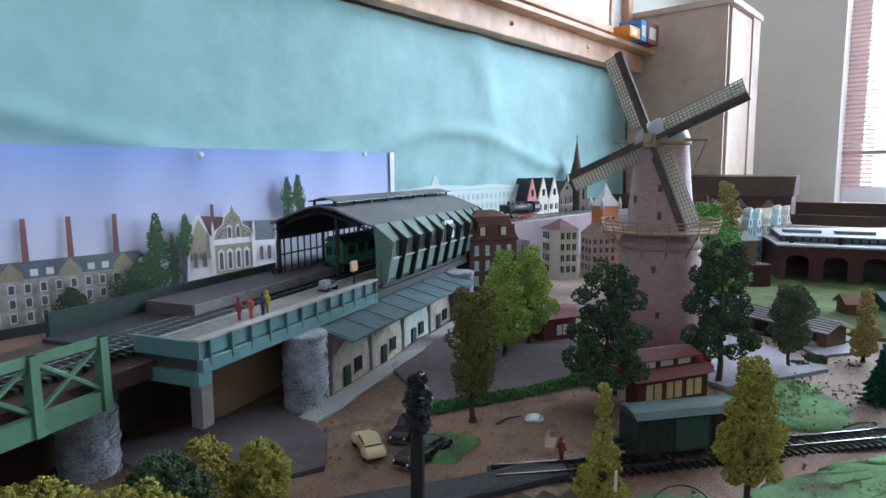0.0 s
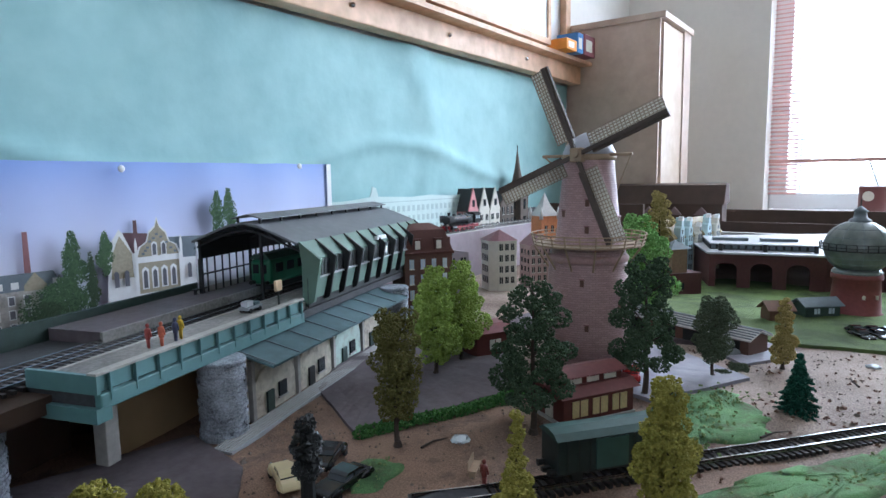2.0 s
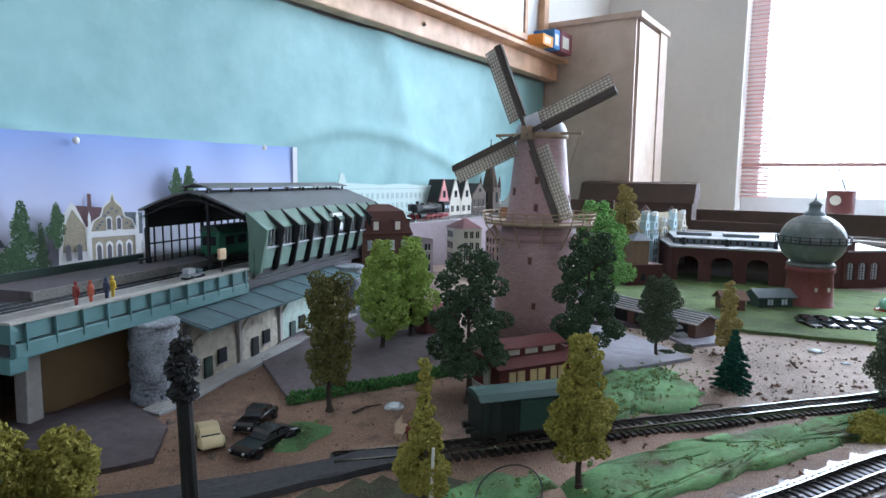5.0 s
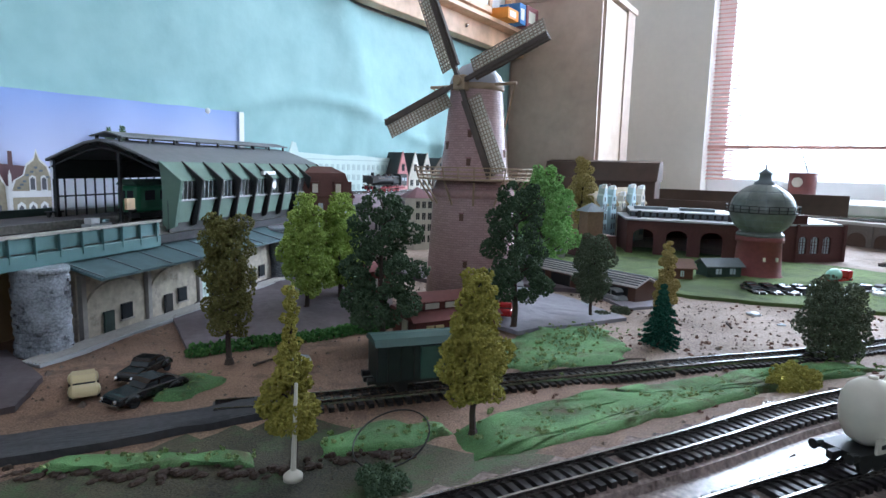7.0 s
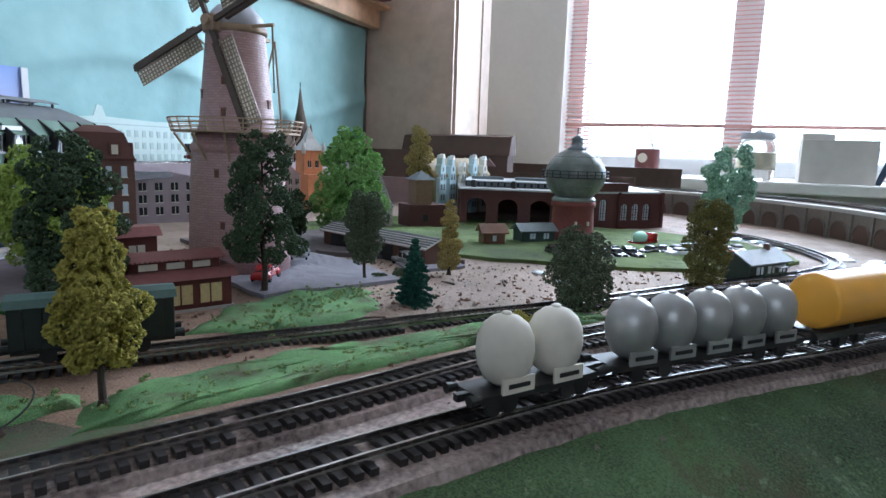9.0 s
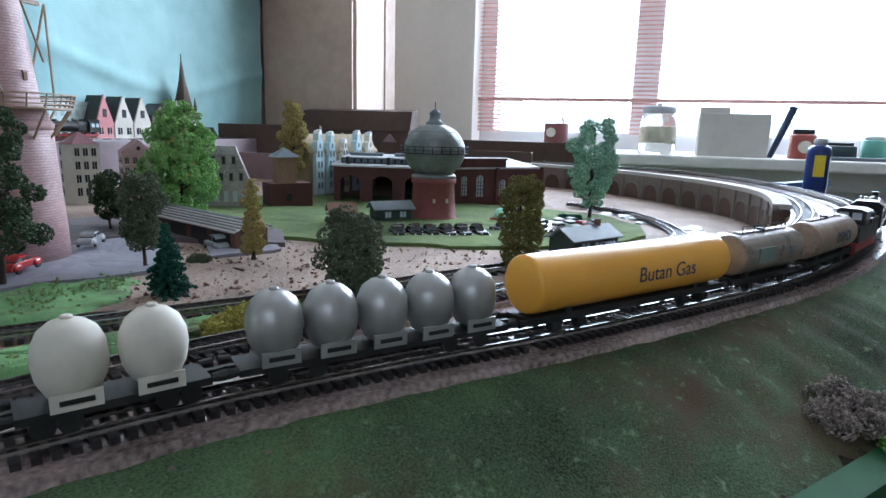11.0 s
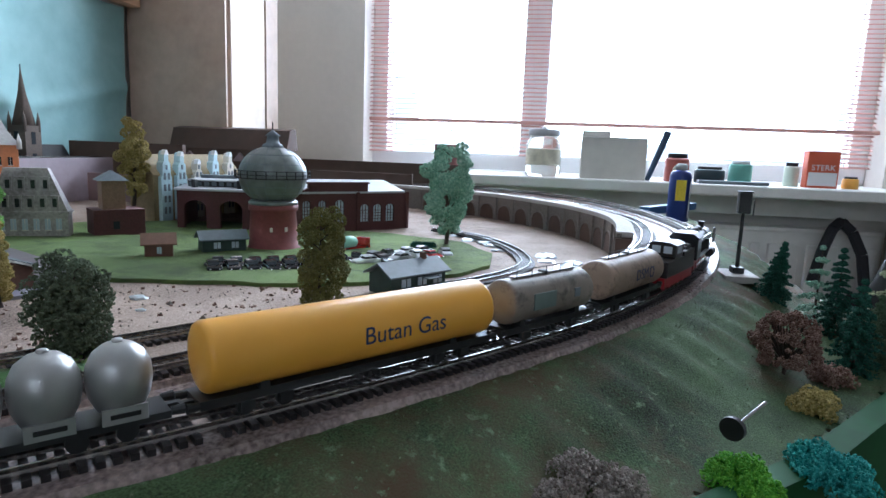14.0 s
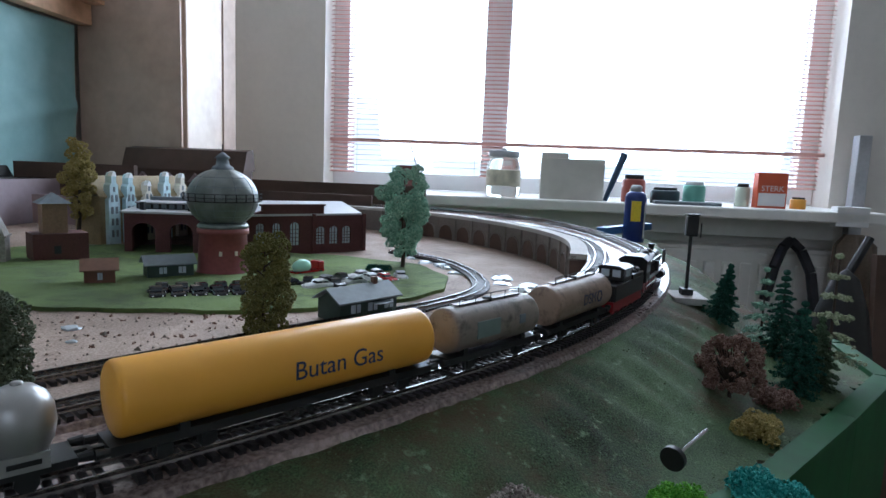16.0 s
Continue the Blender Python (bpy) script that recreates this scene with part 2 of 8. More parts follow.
CAPG = mat("cap_grey", (0.4, 0.4, 0.45), 0.4, 200, 0.1)
TRUNK = mat("trunk_brown", (0.05, 0.035, 0.025), 0.8, 400, 0.3, 0.0003)
LOCOB = mat("loco_black", (0.012, 0.012, 0.013), 0.35, 200, 0.2)
LOCOR = mat("loco_red", (0.3, 0.012, 0.02), 0.4, 200, 0.2)
BEIGE = mat("weathered_beige_tank", (0.31, 0.22, 0.16), 0.45, 80, 0.2, big=30)
GREYT = mat("weathered_grey_tank", (0.24, 0.2, 0.165), 0.45, 80, 0.25, big=30)
stained(MINTPL, (0.3, 0.27, 0.2), 70, 0.52, 0.7, 1.2)
stained(PLASTER, (0.24, 0.2, 0.17), 90, 0.5, 0.7, 4.4)
stained(BEIGE, (0.12, 0.08, 0.06), 120, 0.5, 0.68, 2.7)
stained(GREYT, (0.09, 0.075, 0.06), 120, 0.5, 0.66, 6.3)
stained(PURPLE, (0.09, 0.07, 0.065), 35, 0.5, 0.68, 1.9)
YTANK = mat("yellow_tank", (0.85, 0.42, 0.05), 0.3, 60, 0.04)
SILVER = mat("silo_silver", (0.4, 0.4, 0.39), 0.36, 100, 0.15, metal=0.6)
CHROME = mat("chrome", (0.7, 0.7, 0.7), 0.15, 100, 0.05, metal=1)
VANG = mat("van_green", (0.03, 0.07, 0.06), 0.5, 200, 0.15)
BLUEP = mat("dark_blue_print", (0.03, 0.05, 0.12), 0.5, 200, 0.1)
CREAMCAR = mat("cream_car", (0.66, 0.55, 0.32), 0.3, 100, 0.05)
BLACKCAR = mat("black_car", (0.01, 0.01, 0.012), 0.15, 100, 0.1)
GREYCAR = mat("grey_car", (0.3, 0.32, 0.33), 0.25, 100, 0.05)
WHITECAR = mat("white_car", (0.75, 0.78, 0.8), 0.25, 100, 0.05)
REDCAR = mat("red_car", (0.4, 0.02, 0.02), 0.25, 100, 0.05)
TYRE = mat("tyre", (0.012, 0.012, 0.012), 0.8)
CLEAR = glass_mat("clear_glass")
MILKY = glass_mat("milky_model_glazing", (0.93, 0.93, 0.91), 0.55)
DUSTY = glass_mat("dusty_model_glazing", (0.78, 0.84, 0.87), 0.3)


# ---- helpers for meshes ----


def part(name, bm, material, parent, label="", smooth=False):
    me = bpy.data.meshes.new(name)
    if isinstance(bm, tuple):
        me.from_pydata(*bm)
    else:
        bm.normal_update()
        bm.to_mesh(me)
        bm.free()
    mats = material if isinstance(material, (list, tuple)) else [material]
    for m in mats:
        me.materials.append(m)
    if smooth:
        me.polygons.foreach_set("use_smooth", [True] * len(me.polygons))
    ob = new(name, me)
    if parent:
        ob.parent = parent
    if label:
        ob["label"] = label
    return ob


def thing(name, m, label, category, group="", kind=""):
    ob = new(name)
    ob.empty_display_size = 0.01
    ob.matrix_world = m if isinstance(m, Matrix) else pose(*m)
    return tagged(ob, label, category, group, kind)


def setting(name, bm, material, label, smooth=False):
    return tagged(part(name, bm, material, None, smooth=smooth), label, name.split("_")[0], kind="structure")


def BM():
    return bmesh.new()


def box(bm, x0, y0, z0, x1, y1, z1, m=None, bevel=0.0):
    r = bmesh.ops.create_cube(bm, size=1)
    vs = r["verts"]
    for v in vs:
        v.co = Vector(((x0 + x1) / 2 + v.co.x * (x1 - x0), (y0 + y1) / 2 + v.co.y * (y1 - y0), (z0 + z1) / 2 + v.co.z * (z1 - z0)))
    if bevel:
        es = {e for v in vs for e in v.link_edges}
        r = bmesh.ops.bevel(bm, geom=list(es), offset=bevel, segments=2, affect="EDGES", profile=0.5)
        vs = list({v for f in r["faces"] for v in f.verts} | {v for v in vs if v.is_valid})
    if m:
        for v in vs:
            v.co = m @ v.co
    return bm


def bx(*a, **k):
    return box(BM(), *a, **k)


def rod(bm, p0, p1, r0, r1=None, n=8):
    p0, p1 = Vector(p0), Vector(p1)
    d = p1 - p0
    r = bmesh.ops.create_cone(bm, cap_ends=True, segments=n, radius1=r0, radius2=r0 if r1 is None else r1, depth=d.length)
    m = Matrix.Translation((p0 + p1) / 2) @ d.to_track_quat("Z", "Y").to_matrix().to_4x4()
    for v in r["verts"]:
        v.co = m @ v.co
    return bm


def ball(bm, c, r, sx=1, sy=1, sz=1, u=16, v=10):
    q = bmesh.ops.create_uvsphere(bm, u_segments=u, v_segments=v, radius=r)
    for w in q["verts"]:
        w.co = Vector(c) + Vector((w.co.x * sx, w.co.y * sy, w.co.z * sz))
    return bm


def lathe(bm, prof, n=24, x=0, y=0, uv=False):
    """prof: radius, height pairs from the foot upward."""
    rings = []
    for r, z in prof:
        rings.append([bm.verts.new((x + r * math.cos(2 * math.pi * i / n), y + r * math.sin(2 * math.pi * i / n), z)) for i in range(n)])
    lay = bm.loops.layers.uv.new("UVMap") if uv else None
    for k in range(len(rings) - 1):
        for i in range(n):
            f = bm.faces.new((rings[k][i], rings[k][(i + 1) % n], rings[k + 1][(i + 1) % n], rings[k + 1][i]))
            f.smooth = True
            if uv:
                for l, (a, z) in zip(f.loops, ((i, prof[k][1]), (i + 1, prof[k][1]), (i + 1, prof[k + 1][1]), (i, prof[k + 1][1]))):
                    l[lay].uv = (a / n * 2 * math.pi * prof[0][0], z)
    bm.faces.new(list(reversed(rings[0])))
    bm.faces.new(rings[-1])
    return bm


def hoop_ring(bm, r0, r1, z0, z1, n=24):
    """A flat ring with a hole, round the upright axis."""
    rows = [[bm.verts.new((r * math.cos(2 * math.pi * i / n), r * math.sin(2 * math.pi * i / n), z)) for i in range(n)] for r, z in ((r0, z0), (r1, z0), (r1, z1), (r0, z1))]
    for a, b in zip(rows, rows[1:] + rows[:1]):
        for i in range(n):
            bm.faces.new((a[i], a[(i + 1) % n], b[(i + 1) % n], b[i]))
    return bm


def prism(bm, pts, z0, z1):
    """An upright prism over a polygon, counter-clockwise from above."""
    a = [bm.verts.new((x, y, z0)) for x, y in pts]
    b = [bm.verts.new((x, y, z1)) for x, y in pts]
    n = len(pts)
    for i in range(n):
        bm.faces.new((a[i], a[(i + 1) % n], b[(i + 1) % n], b[i]))
    bm.faces.new(list(reversed(a)))
    bm.faces.new(b)
    return bm


def extrude_yz(bm, pts, x0, x1):
    """A section in y and z drawn out along x."""
    a = [bm.verts.new((x0, y, z)) for y, z in pts]
    b = [bm.verts.new((x1, y, z)) for y, z in pts]
    n = len(pts)
    for i in range(n):
        bm.faces.new((a[i], b[i], b[(i + 1) % n], a[(i + 1) % n]))
    bm.faces.new(a)
    bm.faces.new(list(reversed(b)))
    bmesh.ops.recalc_face_normals(bm, faces=bm.faces)
    return bm


def extrude_xz(bm, pts, y0, y1):
    a = [bm.verts.new((x, y0, z)) for x, z in pts]
    b = [bm.verts.new((x, y1, z)) for x, z in pts]
    n = len(pts)
    for i in range(n):
        bm.faces.new((a[i], b[i], b[(i + 1) % n], a[(i + 1) % n]))
    bm.faces.new(a)
    bm.faces.new(list(reversed(b)))
    bmesh.ops.recalc_face_normals(bm, faces=bm.faces)
    return bm


def spline(pts, step=0.004):
    """A smooth line through plan points: places, headings and lengths."""
    p = np.array(pts, float)
    p = np.vstack([2 * p[0] - p[1], p, 2 * p[-1] - p[-2]])
    out = []
    for i in range(1, len(p) - 2):
        for u in np.linspace(0, 1, 30, endpoint=False):
            a, b, c, d = p[i - 1:i + 3]
            out.append(0.5 * ((2 * b) + (c - a) * u + (2 * a - 5 * b + 4 * c - d) * u * u + (3 * b - a - 3 * c + d) * u ** 3))
    out.append(p[-2])
    out = np.array(out)
    s = np.concatenate([[0], np.cumsum(np.linalg.norm(np.diff(out, axis=0), axis=1))])
    n = int(s[-1] / step)
    q = np.linspace(0, s[-1], n)
    xy = np.c_[np.interp(q, s, out[:, 0]), np.interp(q, s, out[:, 1])]
    h = np.gradient(xy, axis=0)
    h /= np.linalg.norm(h, axis=1)[:, None]
    return xy, h, q


def sweep(bm, xy, h, section, z):
    """A section (across, up) drawn along a plan line; z: a height or one for each place."""
    zs = np.broadcast_to(z, len(xy))
    rings = []
    for (x, y), (a, b), zz in zip(xy, h, zs):
        rings.append([bm.verts.new((x - b * s, y + a * s, zz + t)) for s, t in section])
    n = len(section)
    for r0, r1 in zip(rings, rings[1:]):
        for i in range(n):
            bm.faces.new((r0[i], r1[i], r1[(i + 1) % n], r0[(i + 1) % n]))
    bm.faces.new(rings[0])
    bm.faces.new(list(reversed(rings[-1])))
    bmesh.ops.recalc_face_normals(bm, faces=bm.faces)
    return bm


def at(x, y, z=None, rz=0):
    return pose(x, y, ground(x, y) if z is None else z, 0, 0, rz)

# ---- the lines of the tracks ----
LINE_B = spline([(0.02, 0.155), (0.15, 0.092), (0.302, 0.010), (0.39, -0.045), (0.445, -0.090), (0.49, -0.132), (0.545, -0.178), (0.613, -0.231), (0.67, -0.268), (0.745, -0.308), (0.82, -0.338), (0.90, -0.357), (0.98, -0.364), (1.08, -0.354), (1.17, -0.336), (1.26, -0.307), (1.34, -0.265), (1.44, -0.175), (1.50, -0.06), (1.52, 0.1), (1.52, 0.3)])
LINE_A = spline([(0.02, 0.20), (0.20, 0.105), (0.355, 0.017), (0.434, -0.026), (0.549, -0.106), (0.64, -0.195), (0.70, -0.237), (0.779, -0.274), (0.87, -0.306), (0.96, -0.318), (1.04, -0.312), (1.12, -0.287), (1.20, -0.243), (1.30, -0.163), (1.375, -0.06), (1.42, 0.06), (1.43, 0.3)])
LINE_C = spline([(0.305, 0.175), (0.338, 0.146), (0.414, 0.086), (0.467, 0.042), (0.548, -0.021), (0.669, -0.097), (0.775, -0.168), (0.86, -0.203), (0.94, -0.199), (1.016, -0.168), (1.063, -0.130), (1.10, -0.08)])
Z_TRACK = 0.914


def climb(xy):
    """The main tracks climb a little towards the viaduct."""
    k = np.clip((np.asarray(xy)[..., 0] - 0.66) / 0.36, 0, 1)
    return Z_TRACK + 0.012 * k * k * (3 - 2 * k)


DENSE_B, HEAD_B, LEN_B = LINE_B
DENSE_A = LINE_A[0]


def side_of(xy, h, x, y):
    """Signed distance from a track's line; positive on the layout's inner side."""
    d = (xy[:, 0] - x) ** 2 + (xy[:, 1] - y) ** 2
    i = int(d.argmin())
    return (h[i, 0] * (y - xy[i, 1]) - h[i, 1] * (x - xy[i, 0])), math.sqrt(d[i]), i


def base_level(x, y):
    return max(0.888, 0.902 - 0.03 * max(0.0, x - 0.5)) + 0.0012 * noise.noise((x * 30, y * 30, 0)) + 0.0006 * noise.noise((x * 110, y * 110, 3))


def ground(x, y):
    s, d, i = side_of(DENSE_B, HEAD_B, x, y)
    b = base_level(x, y)
    s = math.copysign(d, s)
    top = float(climb((x, y))) - 0.0062
    if s < -0.011:
        k = min(1.0, (-s - 0.011) / 0.09)
        k = k * k * (3 - 2 * k)
        fold = 0.0016 * math.sin(i * 0.95 + 2 * noise.noise((x * 30, y * 30, 5))) * math.sin(math.pi * min(1, k * 1.3))
        return top - 0.024 * k + fold + 0.0008 * noise.noise((x * 90, y * 90, 7))
    da = math.sqrt(((DENSE_A - (x, y)) ** 2).sum(axis=1).min())
    sa = side_of(DENSE_A, LINE_A[1], x, y)[0]
    if sa <= 0.012:
        return top
    drop = 0.035 if x < 0.86 else 0.012
    k = min(1.0, (min(da, sa) - 0.012) / drop)
    k = k * k * (3 - 2 * k)
    return top + (b - top) * k


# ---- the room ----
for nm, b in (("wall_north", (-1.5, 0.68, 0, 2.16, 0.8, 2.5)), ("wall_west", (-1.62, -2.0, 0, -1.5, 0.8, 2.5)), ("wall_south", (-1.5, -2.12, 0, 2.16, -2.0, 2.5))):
    setting(nm, bx(*b), WALLP if nm == "wall_north" else WALLD, "plain off-white painted room wall" if nm == "wall_north" else "unseen room wall with paint darkened to cut bounce")
east = BM()
for b in ((2.0, 0.295, 0, 2.16, 0.68, 2.5), (2.0, -2.0, 0, 2.16, -1.03, 2.5), (2.0, -1.03, 0, 2.16, 0.295, 0.935), (2.0, -1.03, 2.1, 2.16, 0.295, 2.5)):
    box(east, *b)
setting("wall_east", east, WALLP, "off-white window wall with a deep reveal")
setting("floor", bx(-1.5, -2.0, -0.1, 2.16, 0.68, 0), FLOORM, "dark wooden room floor")
setting("ceiling", bx(-1.5, -2.0, 2.5, 2.16, 0.68, 2.6), CEILP, "white painted ceiling")

sill = thing("window_sill", (0, 0, 0), "white painted window sill board", "sill", kind="structure")
part("sill_board", bx(1.80, -1.07, 0.912, 2.14, 0.29, 0.938, bevel=0.004), SILLW, sill)
part("sill_apron", bx(1.96, -1.03, 0.86, 1.998, 0.25, 0.912), SILLW, sill)

window = thing("window_1", (0, 0, 0), "wide window with white frame, overexposed daylight outside", "window", kind="structure")
for b in ((2.09, -1.03, 0.94, 2.13, 0.295, 0.985), (2.09, -1.03, 2.05, 2.13, 0.295, 2.1), (2.088, -1.03, 0.985, 2.132, -0.985, 2.05), (2.088, 0.25, 0.985, 2.132, 0.295, 2.05), (2.088, -0.205, 0.985, 2.132, -0.135, 2.05)):
    part("window_frame", bx(*b, bevel=0.003), WHITE, window)
for y0, y1 in ((-0.985, -0.205), (-0.135, 0.25)):
    p = part("pane", bx(2.108, y0, 0.985, 2.112, y1, 2.05), CLEAR, window)
    p.visible_shadow = False

# open slatted blinds: close stacks at the sides, thin open slats between
blind = thing("venetian_blind", (0, 0, 0), "rose-coloured venetian blind with open slats in the window", "blind", group="window blinds")
slat_side = {}
for y0, y1, closed in ((0.222, 0.292, True), (-0.205, -0.135, True), (-1.02, -0.95, True)):
    me = None
    for k in range(96):
        z = 0.985 + k * 0.0113
        if me is None:
            o = part("slat", bx(-0.0068, y0, -0.0006, 0.0068, y1, 0.0006), BLIND, blind)
            me = o.data
        else:
            o = new("slat", me)
            o.parent = blind
        o.matrix_basis = pose(2.055, 0, z, 0, -18, 0)
part("bottom_bar", bx(2.045, -1.03, 1.068, 2.06, 0.292, 1.078, bevel=0.002), BLIND, blind)
for y in (0.215, -0.12, -0.19, -0.96):
    part("cord", rod(BM(), (2.055, y, 0.985), (2.055, y, 2.08), 0.0008, n=6), WHITE, blind)
thin = part("slat_low", bx(-0.01, -0.95, -0.0005, 0.01, -0.23, 0.0005), WHITE, blind)
thin.matrix_basis = pose(2.055, 0, 0.992, 0, 4, 0)
for k in range(1, 15):
    for (y0, y1) in ((-0.95, -0.21), (-0.13, 0.222)):
        o = part("slat_low", bx(-0.007, y0, -0.0004, 0.007, y1, 0.0004), WHITE, blind)
        o.matrix_basis = pose(2.055, 0, 0.99 + k * 0.0235 * 0.6, 0, 4, 0)

backdrop = tagged(part("backdrop", bx(14, -14, -4, 14.05, 14, 12), glow_mat("bright_overcast", (1, 1, 1), 3.2), None), "bright overcast sky beyond the window", "sky", kind="structure")
# Far houses emit light themselves, standing in for overexposed daylight on them.
far_roof = glow_mat("far_house_day_glow", (0.93, 0.95, 0.98), 2.0)
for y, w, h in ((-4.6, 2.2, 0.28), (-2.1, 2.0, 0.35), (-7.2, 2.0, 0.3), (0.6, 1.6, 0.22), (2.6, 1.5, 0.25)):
    hs = thing("far_house", (13, y, 0), "pale distant house, overexposed daylight put in as glow", "house", group="houses outside the window")
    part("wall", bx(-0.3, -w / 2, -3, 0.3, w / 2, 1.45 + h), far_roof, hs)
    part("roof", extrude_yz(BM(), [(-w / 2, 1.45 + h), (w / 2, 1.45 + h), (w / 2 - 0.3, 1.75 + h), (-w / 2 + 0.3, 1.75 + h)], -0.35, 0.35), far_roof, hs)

# teal paper with folds and creases
nx, nz = 150, 60
vs, fs = [], []
for i in range(nx + 1):
    for k in range(nz + 1):
        x, z = -0.75 + 2.262 * i / nx, 0.86 + 0.395 * k / nz
        y = 0.66 + 0.006 * noise.noise((x * 3, z * 5, 1)) + 0.0025 * noise.noise((x * 12, z * 9, 2))
        y += -0.010 * math.exp(-((x + 0.35 * z - 1.36) / 0.04) ** 2) * max(0, z - 0.9) * 3 - 0.006 * math.exp(-((z - 1.07 - 0.03 * math.sin(x * 9)) / 0.012) ** 2)
        y -= 0.012 * math.exp(-((x - 0.95) / 0.02) ** 2) * max(0, 1.1 - z) * 5
        y -= 0.1 * max(0, x - 1.4) ** 2
        vs.append((x, min(y, 0.678), z))
for i in range(nx):
    for k in range(nz):
        a = i * (nz + 1) + k
        fs.append((a, a + nz + 1, a + nz + 2, a + 1))
paper = tagged(part("paper_backdrop", (vs, [], fs), TEAL, None, smooth=True), "creased teal backing paper hung on the wall behind the layout", "backdrop paper")

rail = thing("shelf_rail", (0, 0, 0), "pine batten and shelf above the teal paper", "shelf")
part("batten", bx(-0.75, 0.628, 1.258, 1.525, 0.655, 1.298, bevel=0.002), PINE, rail)
part("shelf_board", bx(-0.75, 0.60, 1.298, 1.525, 0.679, 1.306), PINE, rail)
for x in (0.86, 0.2, -0.4):
    part("upright", bx(x, 0.60, 1.306, x + 0.022, 0.63, 1.75, bevel=0.002), PINE, rail)
part("corner_post", bx(1.50, 0.655, 1.306, 1.524, 0.671, 1.75), PINE, rail)
part("white_back", bx(-0.75, 0.672, 1.306, 1.525, 0.679, 1.75), WHITE, rail)
for x0, x1 in ((0.24, 0.84), (0.9, 1.30)):
    part("glass_frame", bx(x0, 0.606, 1.325, x1, 0.616, 1.72), WHITE, rail)
    part("frame_edge", bx(x0 - 0.012, 0.602, 1.312, x1 + 0.012, 0.622, 1.325, bevel=0.001), PINE, rail)
    part("frame_edge", bx(x1, 0.602, 1.325, x1 + 0.012, 0.622, 1.72, bevel=0.001), PINE, rail)
for x in (0.45, 0.75, 0.98, 1.25):
    part("screw", ball(BM(), (x, 0.627, 1.279), 0.004, u=10, v=6), CHROME, rail)
for x, w, h, c, nm in ((1.33, 0.05, 0.022, (0.8, 0.3, 0.03), "orange"), (1.385, 0.03, 0.042, (0.05, 0.2, 0.5), "blue"), (1.42, 0.06, 0.045, (0.25, 0.06, 0.07), "dark red")):
    bxn = thing("model_box", (x, 0.575, 1.306), nm + " cardboard model box standing on the shelf", "box", group="boxes on the shelf")
    part("carton", bx(0, 0, 0, w, 0.05, h, bevel=0.001), mat("box_" + nm.replace(" ", "_"), c, 0.5, 60, 0.1), bxn)
    part("label_panel", bx(w * 0.15, -0.0008, h * 0.2, w * 0.7, 0, h * 0.75), mat("box_label", (0.75, 0.72, 0.6), 0.5), bxn)

cab = thing("tall_cabinet", (0, 0, 0), "birch-veneered tall cabinet with lacquered door in the corner", "cabinet")
part("body", bx(1.537, 0.455, 0, 1.76, 0.665, 1.385, bevel=0.002), BIRCH, cab)
part("side_panel", bx(1.531, 0.445, 0.0, 1.537, 0.665, 1.385), BIRCH, cab)
part("door", bx(1.545, 0.440, 0.05, 1.70, 0.453, 1.38, bevel=0.002), BIRCHD, cab, "satin-lacquered pale birch door")
part("door_frame", bx(1.70, 0.437, 0.0, 1.76, 0.455, 1.385), BIRCH, cab)
part("top_board", bx(1.525, 0.432, 1.385, 1.765, 0.668, 1.398), BIRCH, cab)
folder = thing("paper_folder", (1.60, 0.48, 1.398), "grey folder lying on top of the cabinet", "folder")
part("cover", bx(0, 0, 0, 0.12, 0.15, 0.012, bevel=0.002), GREYRF, folder)
part("sheets", bx(0.005, -0.01, 0.012, 0.13, 0.14, 0.02, bevel=0.001), WHITE, folder)

radiator = thing("radiator", (0, 0, 0), "white ribbed panel radiator below the window sill", "radiator")
part("panel", bx(1.90, -1.0, 0.2, 1.93, -0.3, 0.83, bevel=0.004), SILLW, radiator)
for k in range(16):
    part("rib", bx(1.888, -0.99 + k * 0.043, 0.23, 1.90, -0.965 + k * 0.043, 0.80, bevel=0.003), SILLW, radiator)
part("top_grille", bx(1.895, -1.0, 0.83, 1.97, -0.3, 0.838), SILLW, radiator)

# ---- the layout's ground ----
EDGE = [(-0.2, 0.64), (-0.2, 0.17), (0.02, 0.05), (0.25, -0.078), (0.40, -0.168), (0.50, -0.250), (0.56, -0.318), (0.642, -0.389), (0.71, -0.445), (0.78, -0.455), (0.86, -0.42), (1.0, -0.415), (1.15, -0.425), (1.30, -0.455), (1.42, -0.45), (1.52, -0.3), (1.60, 0.0), (1.62, 0.64)]


def inside(x, y):
    c = False
    for (x0, y0), (x1, y1) in zip(EDGE, EDGE[1:] + EDGE[:1]):
        if (y0 > y) != (y1 > y) and x < (x1 - x0) * (y - y0) / (y1 - y0) + x0:
            c = not c
    return c


STEP = 0.0075
gx, gy = int(1.99 / STEP), int(1.2 / STEP)
vs, fs, mi, index = [], [], [], {}


def gv(i, k):
    if (i, k) not in index:
        x, y = -0.2 + i * STEP, -0.56 + k * STEP
        index[i, k] = len(vs)
        vs.append((x, y, ground(x, y)))
    return index[i, k]


